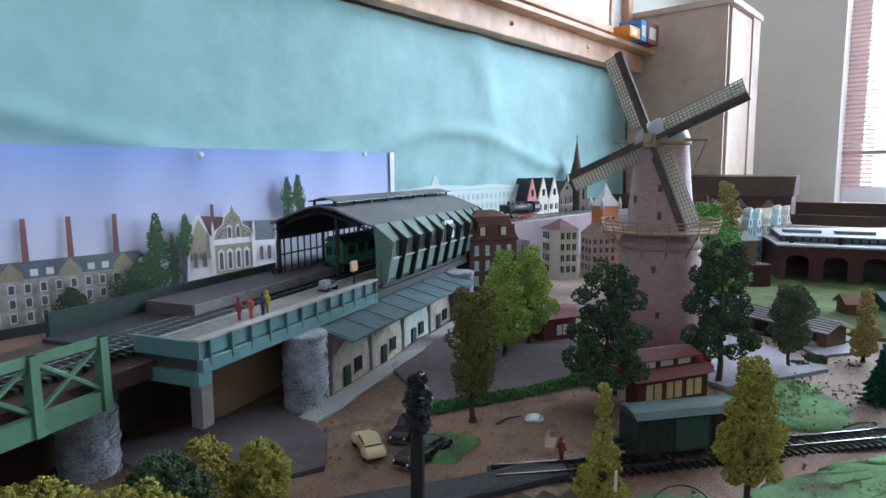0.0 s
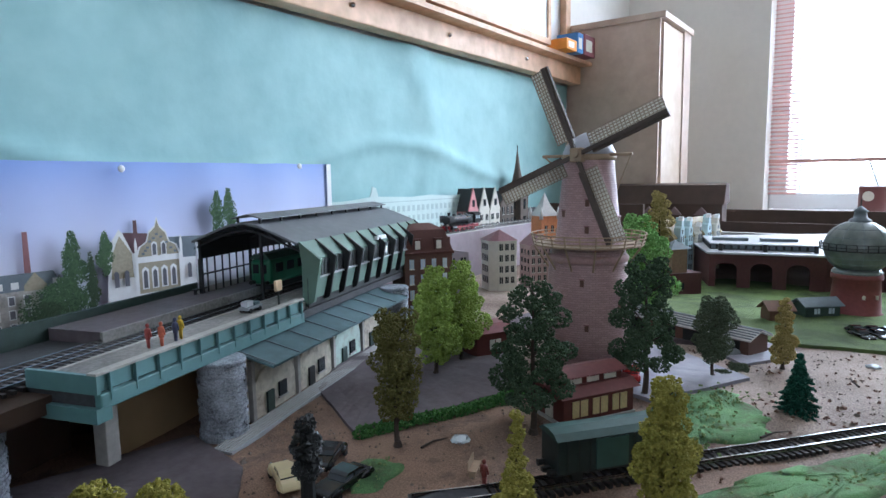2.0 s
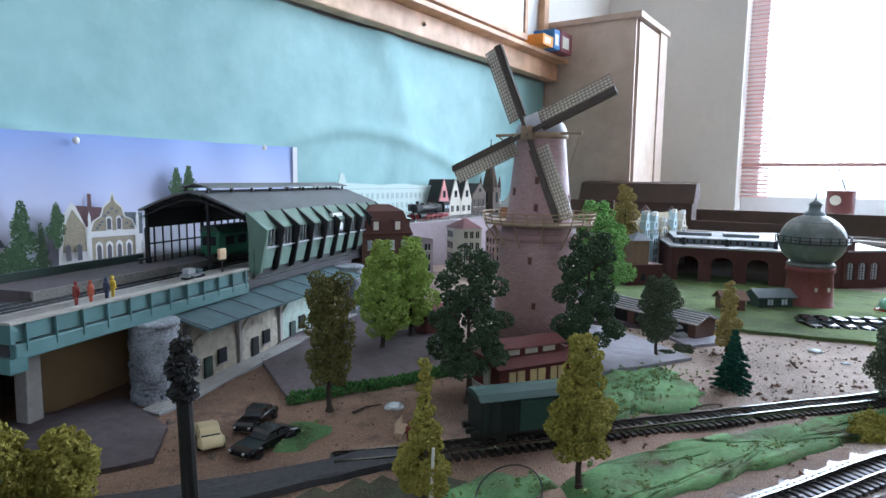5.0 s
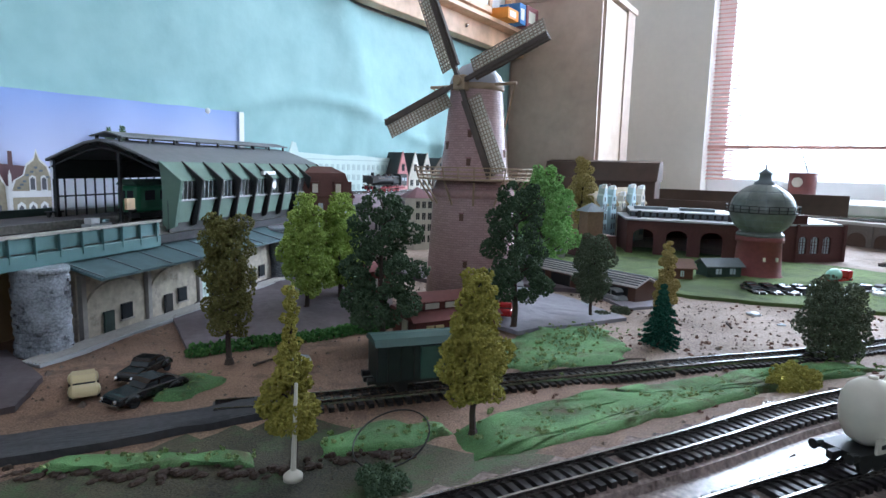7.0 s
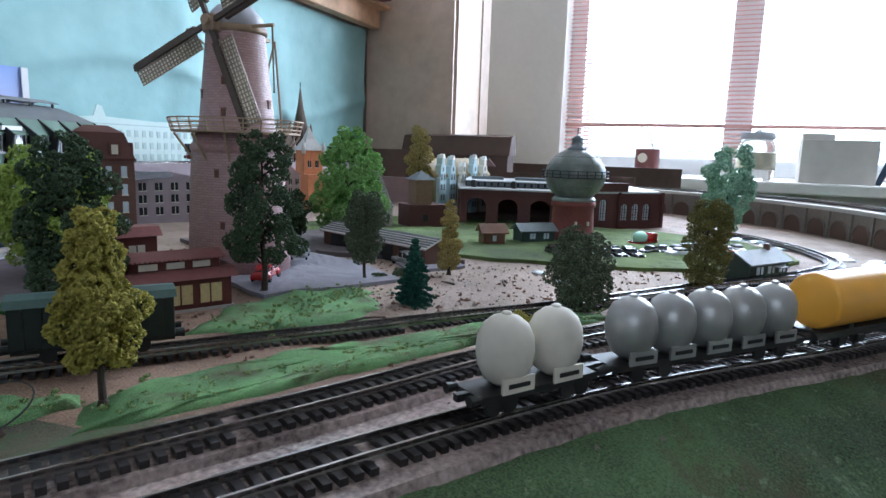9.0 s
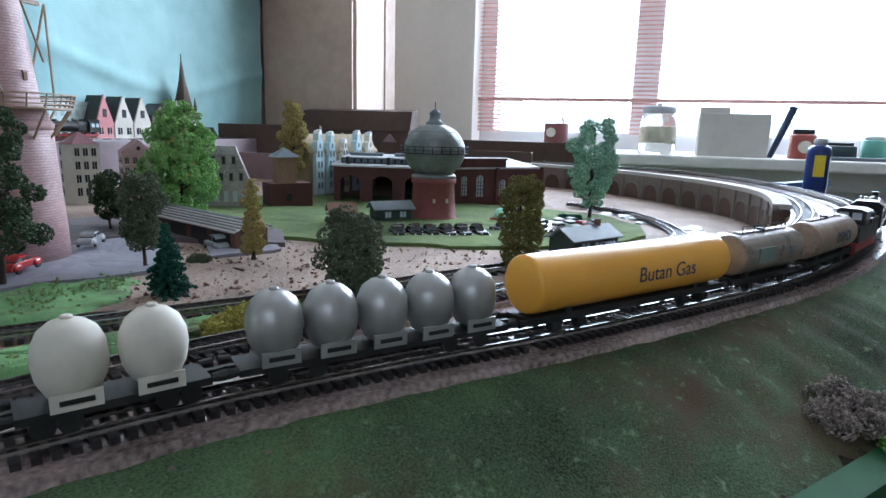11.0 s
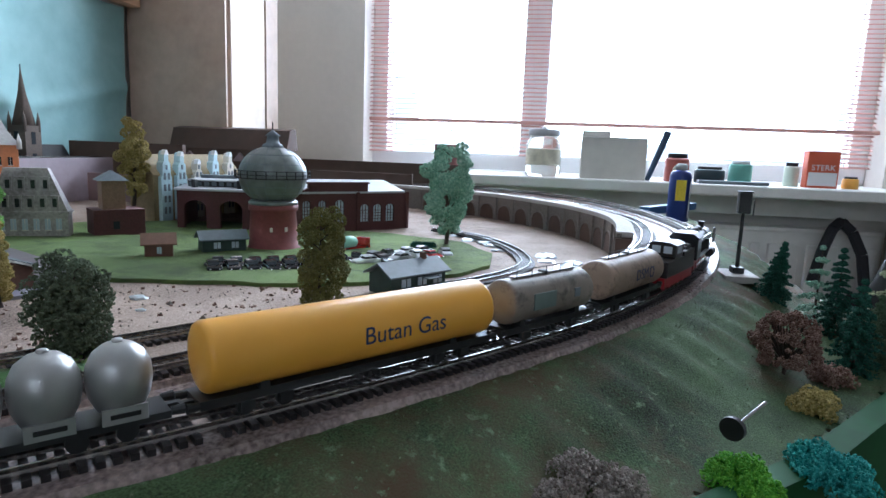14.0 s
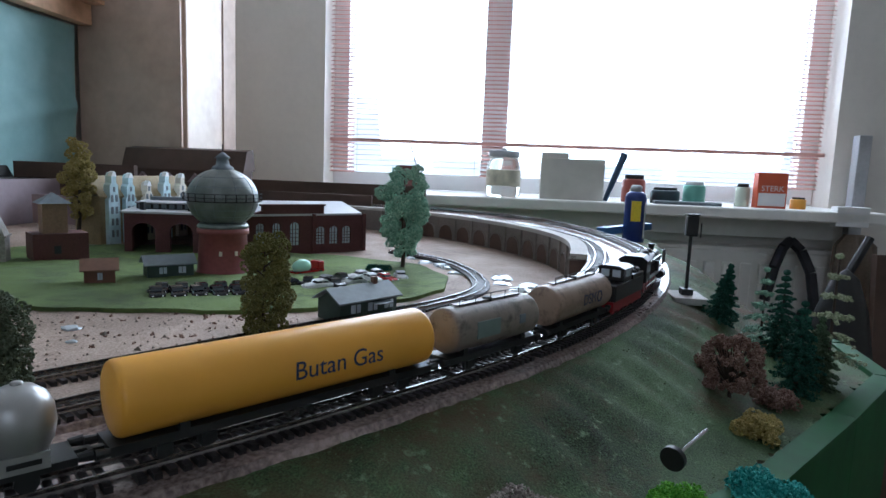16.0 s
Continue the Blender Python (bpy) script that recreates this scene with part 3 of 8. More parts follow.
for i in range(gx):
    for k in range(gy):
        x, y = -0.2 + (i + 0.5) * STEP, -0.56 + (k + 0.5) * STEP
        if inside(x, y):
            fs.append((gv(i, k), gv(i + 1, k), gv(i + 1, k + 1), gv(i, k + 1)))
            s, d, j = side_of(DENSE_B, HEAD_B, x, y)
            sa = side_of(DENSE_A, LINE_A[1], x, y)[0]
            rag = 0.03 * noise.noise((x * 25, y * 25, 2)) + 0.012 * noise.noise((x * 90, y * 90, 6))
            # Zone 4, at the near left, takes the darkest ground colour.
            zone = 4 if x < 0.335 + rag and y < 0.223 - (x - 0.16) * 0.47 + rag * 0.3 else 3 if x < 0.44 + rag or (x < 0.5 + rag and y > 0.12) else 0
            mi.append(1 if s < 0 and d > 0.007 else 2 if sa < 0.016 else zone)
terrain = part("ground", (vs, [], fs), [SAND, SLOPE, BALLAST, EARTH, DARKGR], None, smooth=True)
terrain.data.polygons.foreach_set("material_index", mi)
tagged(terrain, "sandy layout baseboard with ballast and a flocked green embankment", "ground", kind="structure")
fas = BM()
for (x0, y0), (x1, y1) in zip(EDGE[1:-1], EDGE[2:]):
    d = Vector((x1 - x0, y1 - y0, 0))
    m = Matrix.Translation((x0, y0, 0)) @ Matrix.Rotation(math.atan2(d.y, d.x), 4, "Z")
    box(fas, 0, -0.012, 0.70, d.length, -0.001, 0.888, m)
setting("baseboard_fascia", fas, FASCIA, "glossy green painted edge board of the layout")
setting("baseboard_frame", prism(BM(), [(x * 0.98 + 0.01, y) for x, y in reversed(EDGE)], 0.78, 0.80), WOODB, "plain wooden underside of the layout")


def patch(name, pts, material, lift, label, category, thick=0.0025, rough=0.0, kind=""):
    """A thin sheet of card or flock laid on the ground with an irregular outline."""
    c = np.mean(pts, axis=0)
    rim = []
    n = len(pts)
    for i in range(n):
        a, b = np.array(pts[i]), np.array(pts[(i + 1) % n])
        for u in np.linspace(0, 1, 8, endpoint=False):
            p = a + (b - a) * u
            if rough:
                p = p + rough * np.array([noise.noise((p[0] * 90, p[1] * 90, 1)), noise.noise((p[0] * 90, p[1] * 90, 9))])
            rim.append(p)
    v, f = [], []
    R = 7
    for j in range(R + 1):
        for p in rim:
            q = c + (p - c) * (j / R)
            z = ground(*q) + (lift if j < R else (lift if not rough else 0.0))
            if rough:
                z += 0.0016 * noise.noise((q[0] * 70, q[1] * 70, 4)) * (j < R)
            v.append((*q, z))
    m = len(rim)
    for p in rim:
        v.append((*p, ground(*p) - 0.002))
    for j in range(R + 1):
        for i in range(m):
            a, b = j * m + i, j * m + (i + 1) % m
            f.append((a, b, b + m, a + m) if True else ())
    me = part(name, (v, [], f), material, None, smooth=bool(rough))
    b = bmesh.new()
    b.from_mesh(me.data)
    bmesh.ops.remove_doubles(b, verts=b.verts, dist=1e-6)
    bmesh.ops.recalc_face_normals(b, faces=b.faces)
    b.to_mesh(me.data)
    b.free()
    return tagged(me, label, category, kind=kind)


patch("road_card", [(0.382, 0.317), (0.346, 0.25), (0.40, 0.228), (0.461, 0.204), (0.53, 0.26), (0.62, 0.41), (0.54, 0.42)], PURPLE, 0.0022, "mauve-grey road card between the sheds", "road", kind="structure")
patch("yard_card", [(0.48, 0.128), (0.565, 0.088), (0.60, 0.13), (0.63, 0.20), (0.56, 0.215), (0.50, 0.17)], PAVE, 0.0025, "pale grey yard card with raised edge", "road", kind="structure")
patch("yard_card", [(0.60, 0.098), (0.645, 0.074), (0.665, 0.092), (0.63, 0.125)], PAVE, 0.0022, "pale grey yard card in broken pieces", "road", kind="structure")
patch("parking_card", [(0.565, 0.205), (0.635, 0.2), (0.66, 0.08), (0.72, 0.12), (0.80, 0.28), (0.62, 0.33)], PURPLE, 0.0035, "mauve parking yard beside the long shed", "road", kind="structure")
patch("lawn", [(0.70, 0.30), (0.685, 0.15), (0.695, 0.06), (0.715, -0.03), (0.74, -0.09), (0.80, -0.15), (0.86, -0.175), (0.94, -0.17), (1.01, -0.13), (1.04, -0.04), (1.06, 0.2), (0.98, 0.33), (0.8, 0.36)], LAWN, 0.003, "bright green flock lawn around the engine shed", "lawn", kind="structure")
patch("grass_mat", [(0.415, 0.115), (0.43, 0.088), (0.47, 0.062), (0.505, 0.07), (0.535, 0.1), (0.50, 0.125), (0.455, 0.13)], GRASS, 0.002, "rough green flock patch beside the mill", "grass", rough=0.008, kind="structure")
patch("grass_mat", [(0.328, 0.070), (0.355, 0.052), (0.403, 0.024), (0.451, -0.004), (0.50, -0.034), (0.540, -0.052), (0.548, -0.040), (0.512, -0.011), (0.452, 0.032), (0.405, 0.064), (0.375, 0.082), (0.345, 0.090)], GRASS, 0.003, "crumpled green flock strip between the tracks", "grass", rough=0.006, kind="structure")
patch("grass_mat", [(0.302, 0.118), (0.325, 0.095), (0.345, 0.09), (0.35, 0.1), (0.33, 0.118), (0.312, 0.125)], GRASS, 0.002, "small green flock mat beside the track", "grass", rough=0.004, kind="structure")
patch("grass_mat", [(0.297, 0.203), (0.312, 0.196), (0.334, 0.203), (0.328, 0.222), (0.310, 0.222)], GRASS, 0.002, "dark green flock patch under parked cars", "grass", rough=0.004, kind="structure")
patch("grass_mat", [(0.56, -0.10), (0.60, -0.125), (0.66, -0.165), (0.655, -0.15), (0.60, -0.11)], GRASS, 0.0015, "thin green flock strip between main tracks", "grass", rough=0.005, kind="structure")
patch("dark_card", [(0.20, 0.335), (0.292, 0.318), (0.283, 0.262), (0.262, 0.238), (0.215, 0.262)], PURPLE, 0.0025, "dark mauve card under the bridge deck", "road", kind="structure")
patch("access_road", [(0.16, 0.245), (0.245, 0.19), (0.325, 0.148), (0.335, 0.158), (0.25, 0.21), (0.17, 0.27)], ASPH, 0.003, "black grooved road strip running to the buffer", "road", kind="structure")

# hedge along the road
hedge_mat = leaf_mat("hedge_flock", (0.04, 0.12, 0.03), (0.1, 0.24, 0.06))


def flakes(centres, radii, n, size, seed, squash=1.0):
    """Foam flakes on and in lumps: a cloud of small bent leaves."""
    r = np.random.default_rng(seed)
    w = np.array(radii) ** 2
    pick = r.choice(len(centres), n, p=w / w.sum())
    d = r.normal(size=(n, 3))
    d /= np.linalg.norm(d, axis=1)[:, None]
    rad = np.array(radii)[pick] * (0.80 + 0.26 * r.random(n))
    p = np.array(centres)[pick] + d * rad[:, None] * [1, 1, squash]
    a = r.normal(size=(n, 3))
    a -= (a * d).sum(1)[:, None] * d * 0.7
    a /= np.linalg.norm(a, axis=1)[:, None]
    b = np.cross(d, a) + 0.4 * r.normal(size=(n, 3))
    b /= np.linalg.norm(b, axis=1)[:, None]
    s = size * (0.5 + r.random(n))[:, None]
    v = np.empty((n, 5, 3))
    v[:, 0], v[:, 1], v[:, 2], v[:, 3] = p - a * s, p - b * s * 0.7, p + a * s, p + b * s * 0.7
    v[:, 4] = p + d * s * 0.8
    k = np.arange(n)[:, None] * 5
    f = np.concatenate([k + [0, 1, 4], k + [1, 2, 4], k + [2, 3, 4], k + [3, 0, 4]])
    return v.reshape(-1, 3).tolist(), [], f.tolist()


def strip_plants(name, pts, r, n, size, material, label, seed):
    xy, h, q = spline(pts, 0.004)
    cs = [(x, y, ground(x, y) + r * 0.7) for x, y in xy]
    return tagged(part(name, flakes(cs, [r] * len(cs), n, size, seed), material, None), label, "hedge")


strip_plants("hedge", [(0.344, 0.243), (0.396, 0.220), (0.44, 0.2)], 0.0035, 2200, 0.0012, hedge_mat, "low green flock hedge along the road edge", 3)
strip_plants("hedge", [(0.43, 0.203), (0.452, 0.203), (0.462, 0.212)], 0.005, 1000, 0.0014, hedge_mat, "bright green bushy hedge end", 4)

# ---- tracks ----
for ln, wd in ((LINE_B, 0.0175), (LINE_A, 0.0135)):
    bed = setting("ballast_bed", sweep(BM(), ln[0], ln[1], [(-wd, -0.009), (wd, -0.009), (wd - 0.0015, -0.0041), (-wd + 0.003, -0.0041)], climb(ln[0])), BALLAST, "brown gritty ballast strip under the main track")
G2 = 0.0045


def track(name, line, z, label, near):
    xy, h, q = line
    tr = thing(name, (0, 0, 0), label, "railway track", group="railway tracks")
    zz = np.array([z] * len(xy)) if np.isscalar(z) else z
    for s in (-G2, G2):
        w = 0.0004
        part("rail", sweep(BM(), xy, h, [(s - w, -0.0022), (s + w, -0.0022), (s + w * 0.6, -0.0012), (s + w, -0.0004), (s + w, 0), (s - w, 0), (s - w, -0.0004), (s - w * 0.6, -0.0012)], zz), RAIL, tr)
    pitch = 0.0041
    n = int(q[-1] / pitch)
    sb = bmesh.new()
    box(sb, -0.0011, -0.0085, -0.0042, 0.0011, 0.0085, -0.0022)
    one = None
    rest = bmesh.new()
    for i in range(n):
        j = min(len(q) - 1, int(np.searchsorted(q, i * pitch)))
        x, y = xy[j]
        m = Matrix.Translation((x, y, zz[j])) @ Matrix.Rotation(math.atan2(h[j, 1], h[j, 0]), 4, "Z")
        if near[0] < x < near[1]:
            if one is None:
                o = part("sleeper", sb, SLEEP, tr)
                one = o.data
            else:
                o = new("sleeper", one)
                o.parent = tr
            o.matrix_basis = m
        else:
            box(rest, -0.0011, -0.0085, -0.0042, 0.0011, 0.0085, -0.0022, m)
    r = part("sleeper_bed", rest, SLEEP, tr)
    r["kind"] = "stuff"
    return tr


track("railway_track", LINE_B, climb(LINE_B[0]), "outer main track with dark sleepers and shiny rails", (0.22, 0.85))
track("railway_track", LINE_A, climb(LINE_A[0]), "inner main track with dark sleepers and shiny rails", (0.25, 0.80))
track("railway_track", LINE_C, np.array([base_level(x, y) * 0 + max(0.892, 0.904 - 0.028 * max(0, x - 0.5)) + 0.002 for x, y in LINE_C[0]]), "yard siding track with dark sleepers", (0.2, 0.75))


# ---- elevated station ----
S0, SDIR = (0.385, 0.341), 18.0
STN = pose(S0[0], S0[1], 0, 0, 0, SDIR)


def local_thing(name, u, v, z, label, category, group="", rz=0):
    return thing(name, STN @ pose(u, v, z, 0, 0, rz), label, category, group)


viaduct = thing("station_viaduct", STN, "elevated station deck with teal parapet on stone piers", "viaduct")
part("deck", bx(-0.165, -0.004, 0.9468, 0.36, 0.10, 0.952), ASPH, viaduct)
part("near_platform", bx(-0.163, -0.002, 0.952, 0.25, 0.030, 0.957), PLATF, viaduct)
part("platform_edge", bx(-0.163, 0.0285, 0.957, 0.25, 0.030, 0.9574), CONC, viaduct)
part("far_platform", bx(-0.10, 0.062, 0.952, 0.36, 0.10, 0.959), PURPLE, viaduct)
part("far_platform_wall", bx(-0.10, 0.060, 0.950, 0.25, 0.062, 0.959), PLATF, viaduct)
part("edge_beam", bx(-0.165, -0.0078, 0.9455, 0.0, -0.004, 0.9525, bevel=0.0006), TEALP, viaduct)
part("parapet", bx(-0.165, -0.0065, 0.9535, 0.0, -0.0055, 0.9605), TEALP, viaduct)
part("top_rail", bx(-0.167, -0.008, 0.961, 0.0, -0.003, 0.9622), CONC, viaduct)
part("end_rail", bx(-0.167, -0.008, 0.953, -0.165, 0.032, 0.9612), TEALP, viaduct)
for k in range(12):
    part("post", bx(-0.16 + k * 0.0142, -0.0082, 0.949, -0.1593 + k * 0.0142, -0.0065, 0.9612), TEALP, viaduct)
part("end_beam", bx(-0.168, -0.008, 0.9405, -0.16, 0.10, 0.9468), TEALP, viaduct)
part("back_wall", bx(-0.16, 0.101, 0.90, 0.36, 0.104, 0.964), GREENB, viaduct)
part("board_under", bx(-0.125, 0.028, 0.895, -0.055, 0.031, 0.944), WOODB, viaduct, "plain wooden board under the deck")
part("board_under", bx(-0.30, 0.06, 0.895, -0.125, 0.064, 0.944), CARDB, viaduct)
part("concrete_post", bx(-0.139, 0.02, 0.895, -0.131, 0.028, 0.944, bevel=0.0005), CONC, viaduct)

# the approach span
span = thing("approach_span", STN, "plain deck carrying two tracks towards the station", "bridge deck")
part("deck", bx(-0.62, 0.020, 0.942, -0.165, 0.10, 0.950), CARDB, span)
for v in (0.040, 0.057):
    for s in (-G2, G2):
        part("rail", bx(-0.62, v + s - 0.0005, 0.9532, 0.30, v + s + 0.0005, 0.9552), RAIL, span)
sb = bx(-0.001, -0.0085, 0, 0.001, 0.0085, 0.0018)
first = None
for k in range(150):
    for v in (0.040, 0.057):
        if first is None:
            first = part("sleeper", sb, SLEEP, span)
        else:
            o = new("sleeper", first.data)
            o.parent = span
            o.matrix_basis = pose(-0.60 + k * 0.0045, v, 0.9515)
first.matrix_basis = pose(-0.61, 0.04, 0.9515)

truss = thing("truss_bridge", STN, "green riveted truss side of the railway bridge", "bridge")
GREENT = mat("truss_green", (0.1, 0.22, 0.13), 0.5, 200, 0.12)
u0, u1, vv = -0.34, -0.195, 0.014
part("top_chord", bx(u0, vv, 0.966, u1, vv + 0.003, 0.9695), GREENT, truss)
part("bottom_chord", bx(u0, vv, 0.938, u1, vv + 0.004, 0.9465), GREENT, truss)
for k in range(6):
    u = u1 - k * 0.029
    part("upright", bx(u - 0.0035, vv - 0.001, 0.938, u, vv + 0.004, 0.9695), GREENT, truss)
    if k < 5:
        b = BM()
        rod(b, (u - 0.029, vv + 0.0015, 0.9475), (u - 0.003, vv + 0.0015, 0.966), 0.0011, n=6)
        part("brace", b, GREENT, truss)
        b = BM()
        rod(b, (u - 0.029, vv + 0.0015, 0.966), (u - 0.003, vv + 0.0015, 0.9475), 0.0011, n=6)
        part("brace", b, GREENT, truss)


def stone_pier(x, y, z1, r, label):
    pr = thing("stone_pier", (x, y, ground(x, y)), label, "pier", group="stone piers")
    h = z1 - ground(x, y)
    part("core", lathe(BM(), [(r * 0.93, 0), (r * 0.93, h)], 20), STONE, pr)
    rr = random.Random(int(x * 1000))
    rows = int(h / 0.0019)
    for k in range(rows):
        n = rr.choice((7, 8, 9))
        turn = rr.uniform(0, 6.28)
        for i in range(n):
            a = turn + (i + rr.uniform(-0.1, 0.1)) * 2 * math.pi / n
            w = math.pi / n * 1.0
            e = rr.uniform(-0.0004, 0.0008)
            b = prism(BM(), [(r * 0.85, 0.0)] + [((r + e) * math.cos(w * t), (r + e) * math.sin(w * t)) for t in (-0.97, -0.5, 0, 0.5, 0.97)], k * 0.0019 + 0.0001, k * 0.0019 + 0.0018)
            for vtx in b.verts:
                vtx.co = Matrix.Rotation(a, 4, "Z") @ (vtx.co + Vector((0, rr.uniform(-0.0003, 0.0003), rr.uniform(-0.0003, 0.0003))))
            part("stone", b, STONE, pr)
    part("cap", lathe(BM(), [(r * 1.04, h - 0.002), (r * 1.06, h), (r, h + 0.0008)], 20), STONE, pr)


stone_pier(0.305, 0.308, 0.945, 0.0125, "round grey stone pier under the station deck")
stone_pier(0.193, 0.318, 0.940, 0.0125, "round grey stone pier under the truss bridge")
stone_pier(0.525, 0.372, 0.945, 0.0125, "round grey stone pier at the far deck end")

hall = thing("train_hall", STN @ pose(0.012, 0.004, 0), "grey-roofed green train hall with ribbed glazed sides", "station hall")
HL, HW = 0.230, 0.084
sec = [(-0.002, 0.9985), (0.016, 1.0055), (0.030, 1.0104), (0.042, 1.0126), (0.054, 1.0104), (0.068, 1.0055), (HW + 0.002, 0.9985)]
part("roof", extrude_yz(BM(), sec + [(y, z - 0.0016) for y, z in reversed(sec)], -0.002, HL), ROOFG, hall)
part("ridge_vent", extrude_yz(BM(), [(0.029, 1.0148), (0.042, 1.0178), (0.055, 1.0148), (0.055, 1.0140), (0.042, 1.0170), (0.029, 1.0140)], 0.004, HL - 0.004), ROOFG, hall)
for u in np.linspace(0.006, HL - 0.008, 9):
    part("vent_post", bx(u, 0.032, 1.009, u + 0.0015, 0.0335, 1.0152), DARKM, hall)
    part("vent_post", bx(u, 0.0505, 1.009, u + 0.0015, 0.052, 1.0152), DARKM, hall)
NB = 10
for k in range(NB + 1):
    u = k * (HL - 0.004) / NB
    rib = extrude_yz(BM(), [(-0.002, 0.9992), (-0.0185, 0.9868), (-0.0180, 0.984), (-0.0125, 0.957), (-0.0035, 0.953), (-0.004, 0.983)], u, u + 0.0014 if k else u + 0.0030)
    part("rib", rib, DARKM if k else MINT, hall)
    if k < NB:
        w = (HL - 0.004) / NB
        part("upper_panel", extrude_yz(BM(), [(-0.002, 0.9985), (-0.0125, 0.987), (-0.0125, 0.986), (-0.001, 0.9975)], u + 0.002, u + w), MINT, hall)
        part("band_pane", extrude_yz(BM(), [(-0.0125, 0.986), (-0.0118, 0.9735), (-0.0108, 0.9735), (-0.0115, 0.986)], u + 0.0014, u + w), DUSTY, hall, "dusty glazed band").visible_shadow = False
        for q in (1, 2, 3, 4):
            part("glazing_bar", extrude_yz(BM(), [(-0.0132, 0.986), (-0.0124, 0.9735), (-0.0117, 0.9735), (-0.0124, 0.986)], u + w * q / 5, u + w * q / 5 + 0.0006), GREYRF, hall)
        lp = extrude_yz(BM(), [(-0.0122, 0.9735), (-0.0110, 0.959), (-0.0100, 0.959), (-0.0112, 0.9735)], u + 0.002, u + w)
        for vtx in lp.verts:
            if vtx.co.z < 0.965 and vtx.co.x > u + w / 2:
                vtx.co.x -= w * 0.28
        part("lower_panel", lp, MINT, hall)
        # Black strip behind the lower panels imitates rib shadow in their gaps.
        part("shadow_panel", bx(u, -0.0085, 0.953, u + w, -0.0075, 0.9735), DARKM, hall, "black strip put in as shade between the panels")
        part("sill_strip", bx(u + 0.002, -0.0136, 0.9730, u + w, -0.0115, 0.9742), GREYRF, hall)
part("clock", rod(BM(), (HL * 0.53, -0.0150, 0.981), (HL * 0.53, -0.0125, 0.981), 0.0034, n=16), WHITE, hall, "round white station clock")
part("sign_board", bx(HL * 0.48, -0.0125, 0.9895, HL * 0.56, -0.0095, 0.9925), WHITE, hall)
part("far_plinth", bx(0, HW - 0.001, 0.957, HL, HW + 0.001, 0.963), CONC, hall)
for k in range(13):
    part("rear_pane", bx(k * HL / 13, HW - 0.0004, 0.963, (k + 1) * HL / 13 - 0.0003, HW + 0.0004, 0.9985), MILKY, hall, "pale milky rear pane").visible_shadow = False
for k in range(27):
    part("wall_batten", bx(k * HL / 26, HW - 0.0022, 0.959, k * HL / 26 + 0.0005, HW - 0.001, 0.985), DARKM, hall)
part("far_valance", bx(0, HW - 0.0035, 0.985, HL, HW - 0.002, 0.9985), DARKM, hall)
part("mid_batten", bx(0, HW - 0.003, 0.9725, HL, HW - 0.001, 0.9735), DARKM, hall)
for u in (0.0, 0.06, 0.12, 0.18, HL - 0.003):
    tr = BM()
    for (y0, z0), (y1, z1) in zip(sec, sec[1:]):
        rod(tr, (u + 0.001, y0, z0 - 0.001), (u + 0.001, y1, z1 - 0.001), 0.0008, n=6)
        rod(tr, (u + 0.001, y0, z0 - 0.001 - 0.005), (u + 0.001, y1, z1 - 0.006), 0.0007, n=6)
        rod(tr, (u + 0.001, y0, z0 - 0.006), (u + 0.001, y1, z1 - 0.001), 0.0004, n=5)
    part("roof_truss", tr, DARKM, hall)
    part("column", bx(u, HW - 0.004, 0.957, u + 0.002, HW - 0.002, 0.9985), DARKM, hall)
    part("column", bx(u, 0.028, 0.957, u + 0.0018, 0.0298, 1.004), DARKM, hall)

# low workshop under the arches
shop = thing("arch_workshops", STN, "row of plastered workshops built under the arches with a blue-grey roof", "workshop row")
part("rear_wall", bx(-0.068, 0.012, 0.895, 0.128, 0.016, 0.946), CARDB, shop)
part("front_wall", bx(-0.068, -0.009, 0.893, 0.128, 0.012, 0.940), PLASTER, shop)
roofb = extrude_yz(BM(), [(-0.030, 0.9375), (0.004, 0.9455), (0.004, 0.9468), (-0.030, 0.9388)], -0.072, 0.136)
part("roof", roofb, BLUEROOF, shop)
for k in range(9):
    part("roof_seam", extrude_yz(BM(), [(-0.030, 0.9388), (0.004, 0.9468), (0.004, 0.9474), (-0.030, 0.9394)], -0.07 + k * 0.0255, -0.0692 + k * 0.0255), SLATE, shop)
for k in range(4):
    u = -0.066 + k * 0.049
    pts = [(u + 0.002, 0.902)] + [(u + 0.0245 - 0.022 * math.cos(math.pi * i / 12), 0.918 + 0.014 * math.sin(math.pi * i / 12)) for i in range(13)] + [(u + 0.047, 0.902)]
    part("arch_bay", extrude_xz(BM(), pts, -0.0105, -0.0085), MINTPL if k == 2 else AGED, shop, "rendered arch bay")
    part("pilaster", bx(u - 0.001, -0.012, 0.895, u + 0.002, -0.008, 0.938), CONC, shop)
    part("door", bx(u + 0.014, -0.0118, 0.899, u + 0.021, -0.0100, 0.915), GREENB if k != 1 else DARKM, shop)
    part("small_window", bx(u + 0.027, -0.0118, 0.908, u + 0.035, -0.0100, 0.917), PANED, shop)
    part("sill", bx(u + 0.026, -0.0122, 0.907, u + 0.036, -0.0100, 0.908), CONC, shop)
    part("plinth", bx(u, -0.0112, 0.894, u + 0.048, -0.009, 0.899), CONC, shop, "grey plinth")
ramp = thing("loading_ramp", STN, "pale grey ribbed loading ramp in front of the workshops", "ramp")
m = Matrix.Translation((0, 0, 0))
rb = BM()
prism(rb, [(-0.107, -0.0145), (-0.108, -0.0275), (0.135, -0.0255), (0.14, -0.0135)], 0.893, 0.9040)
part("slab", rb, GREYRF, ramp)
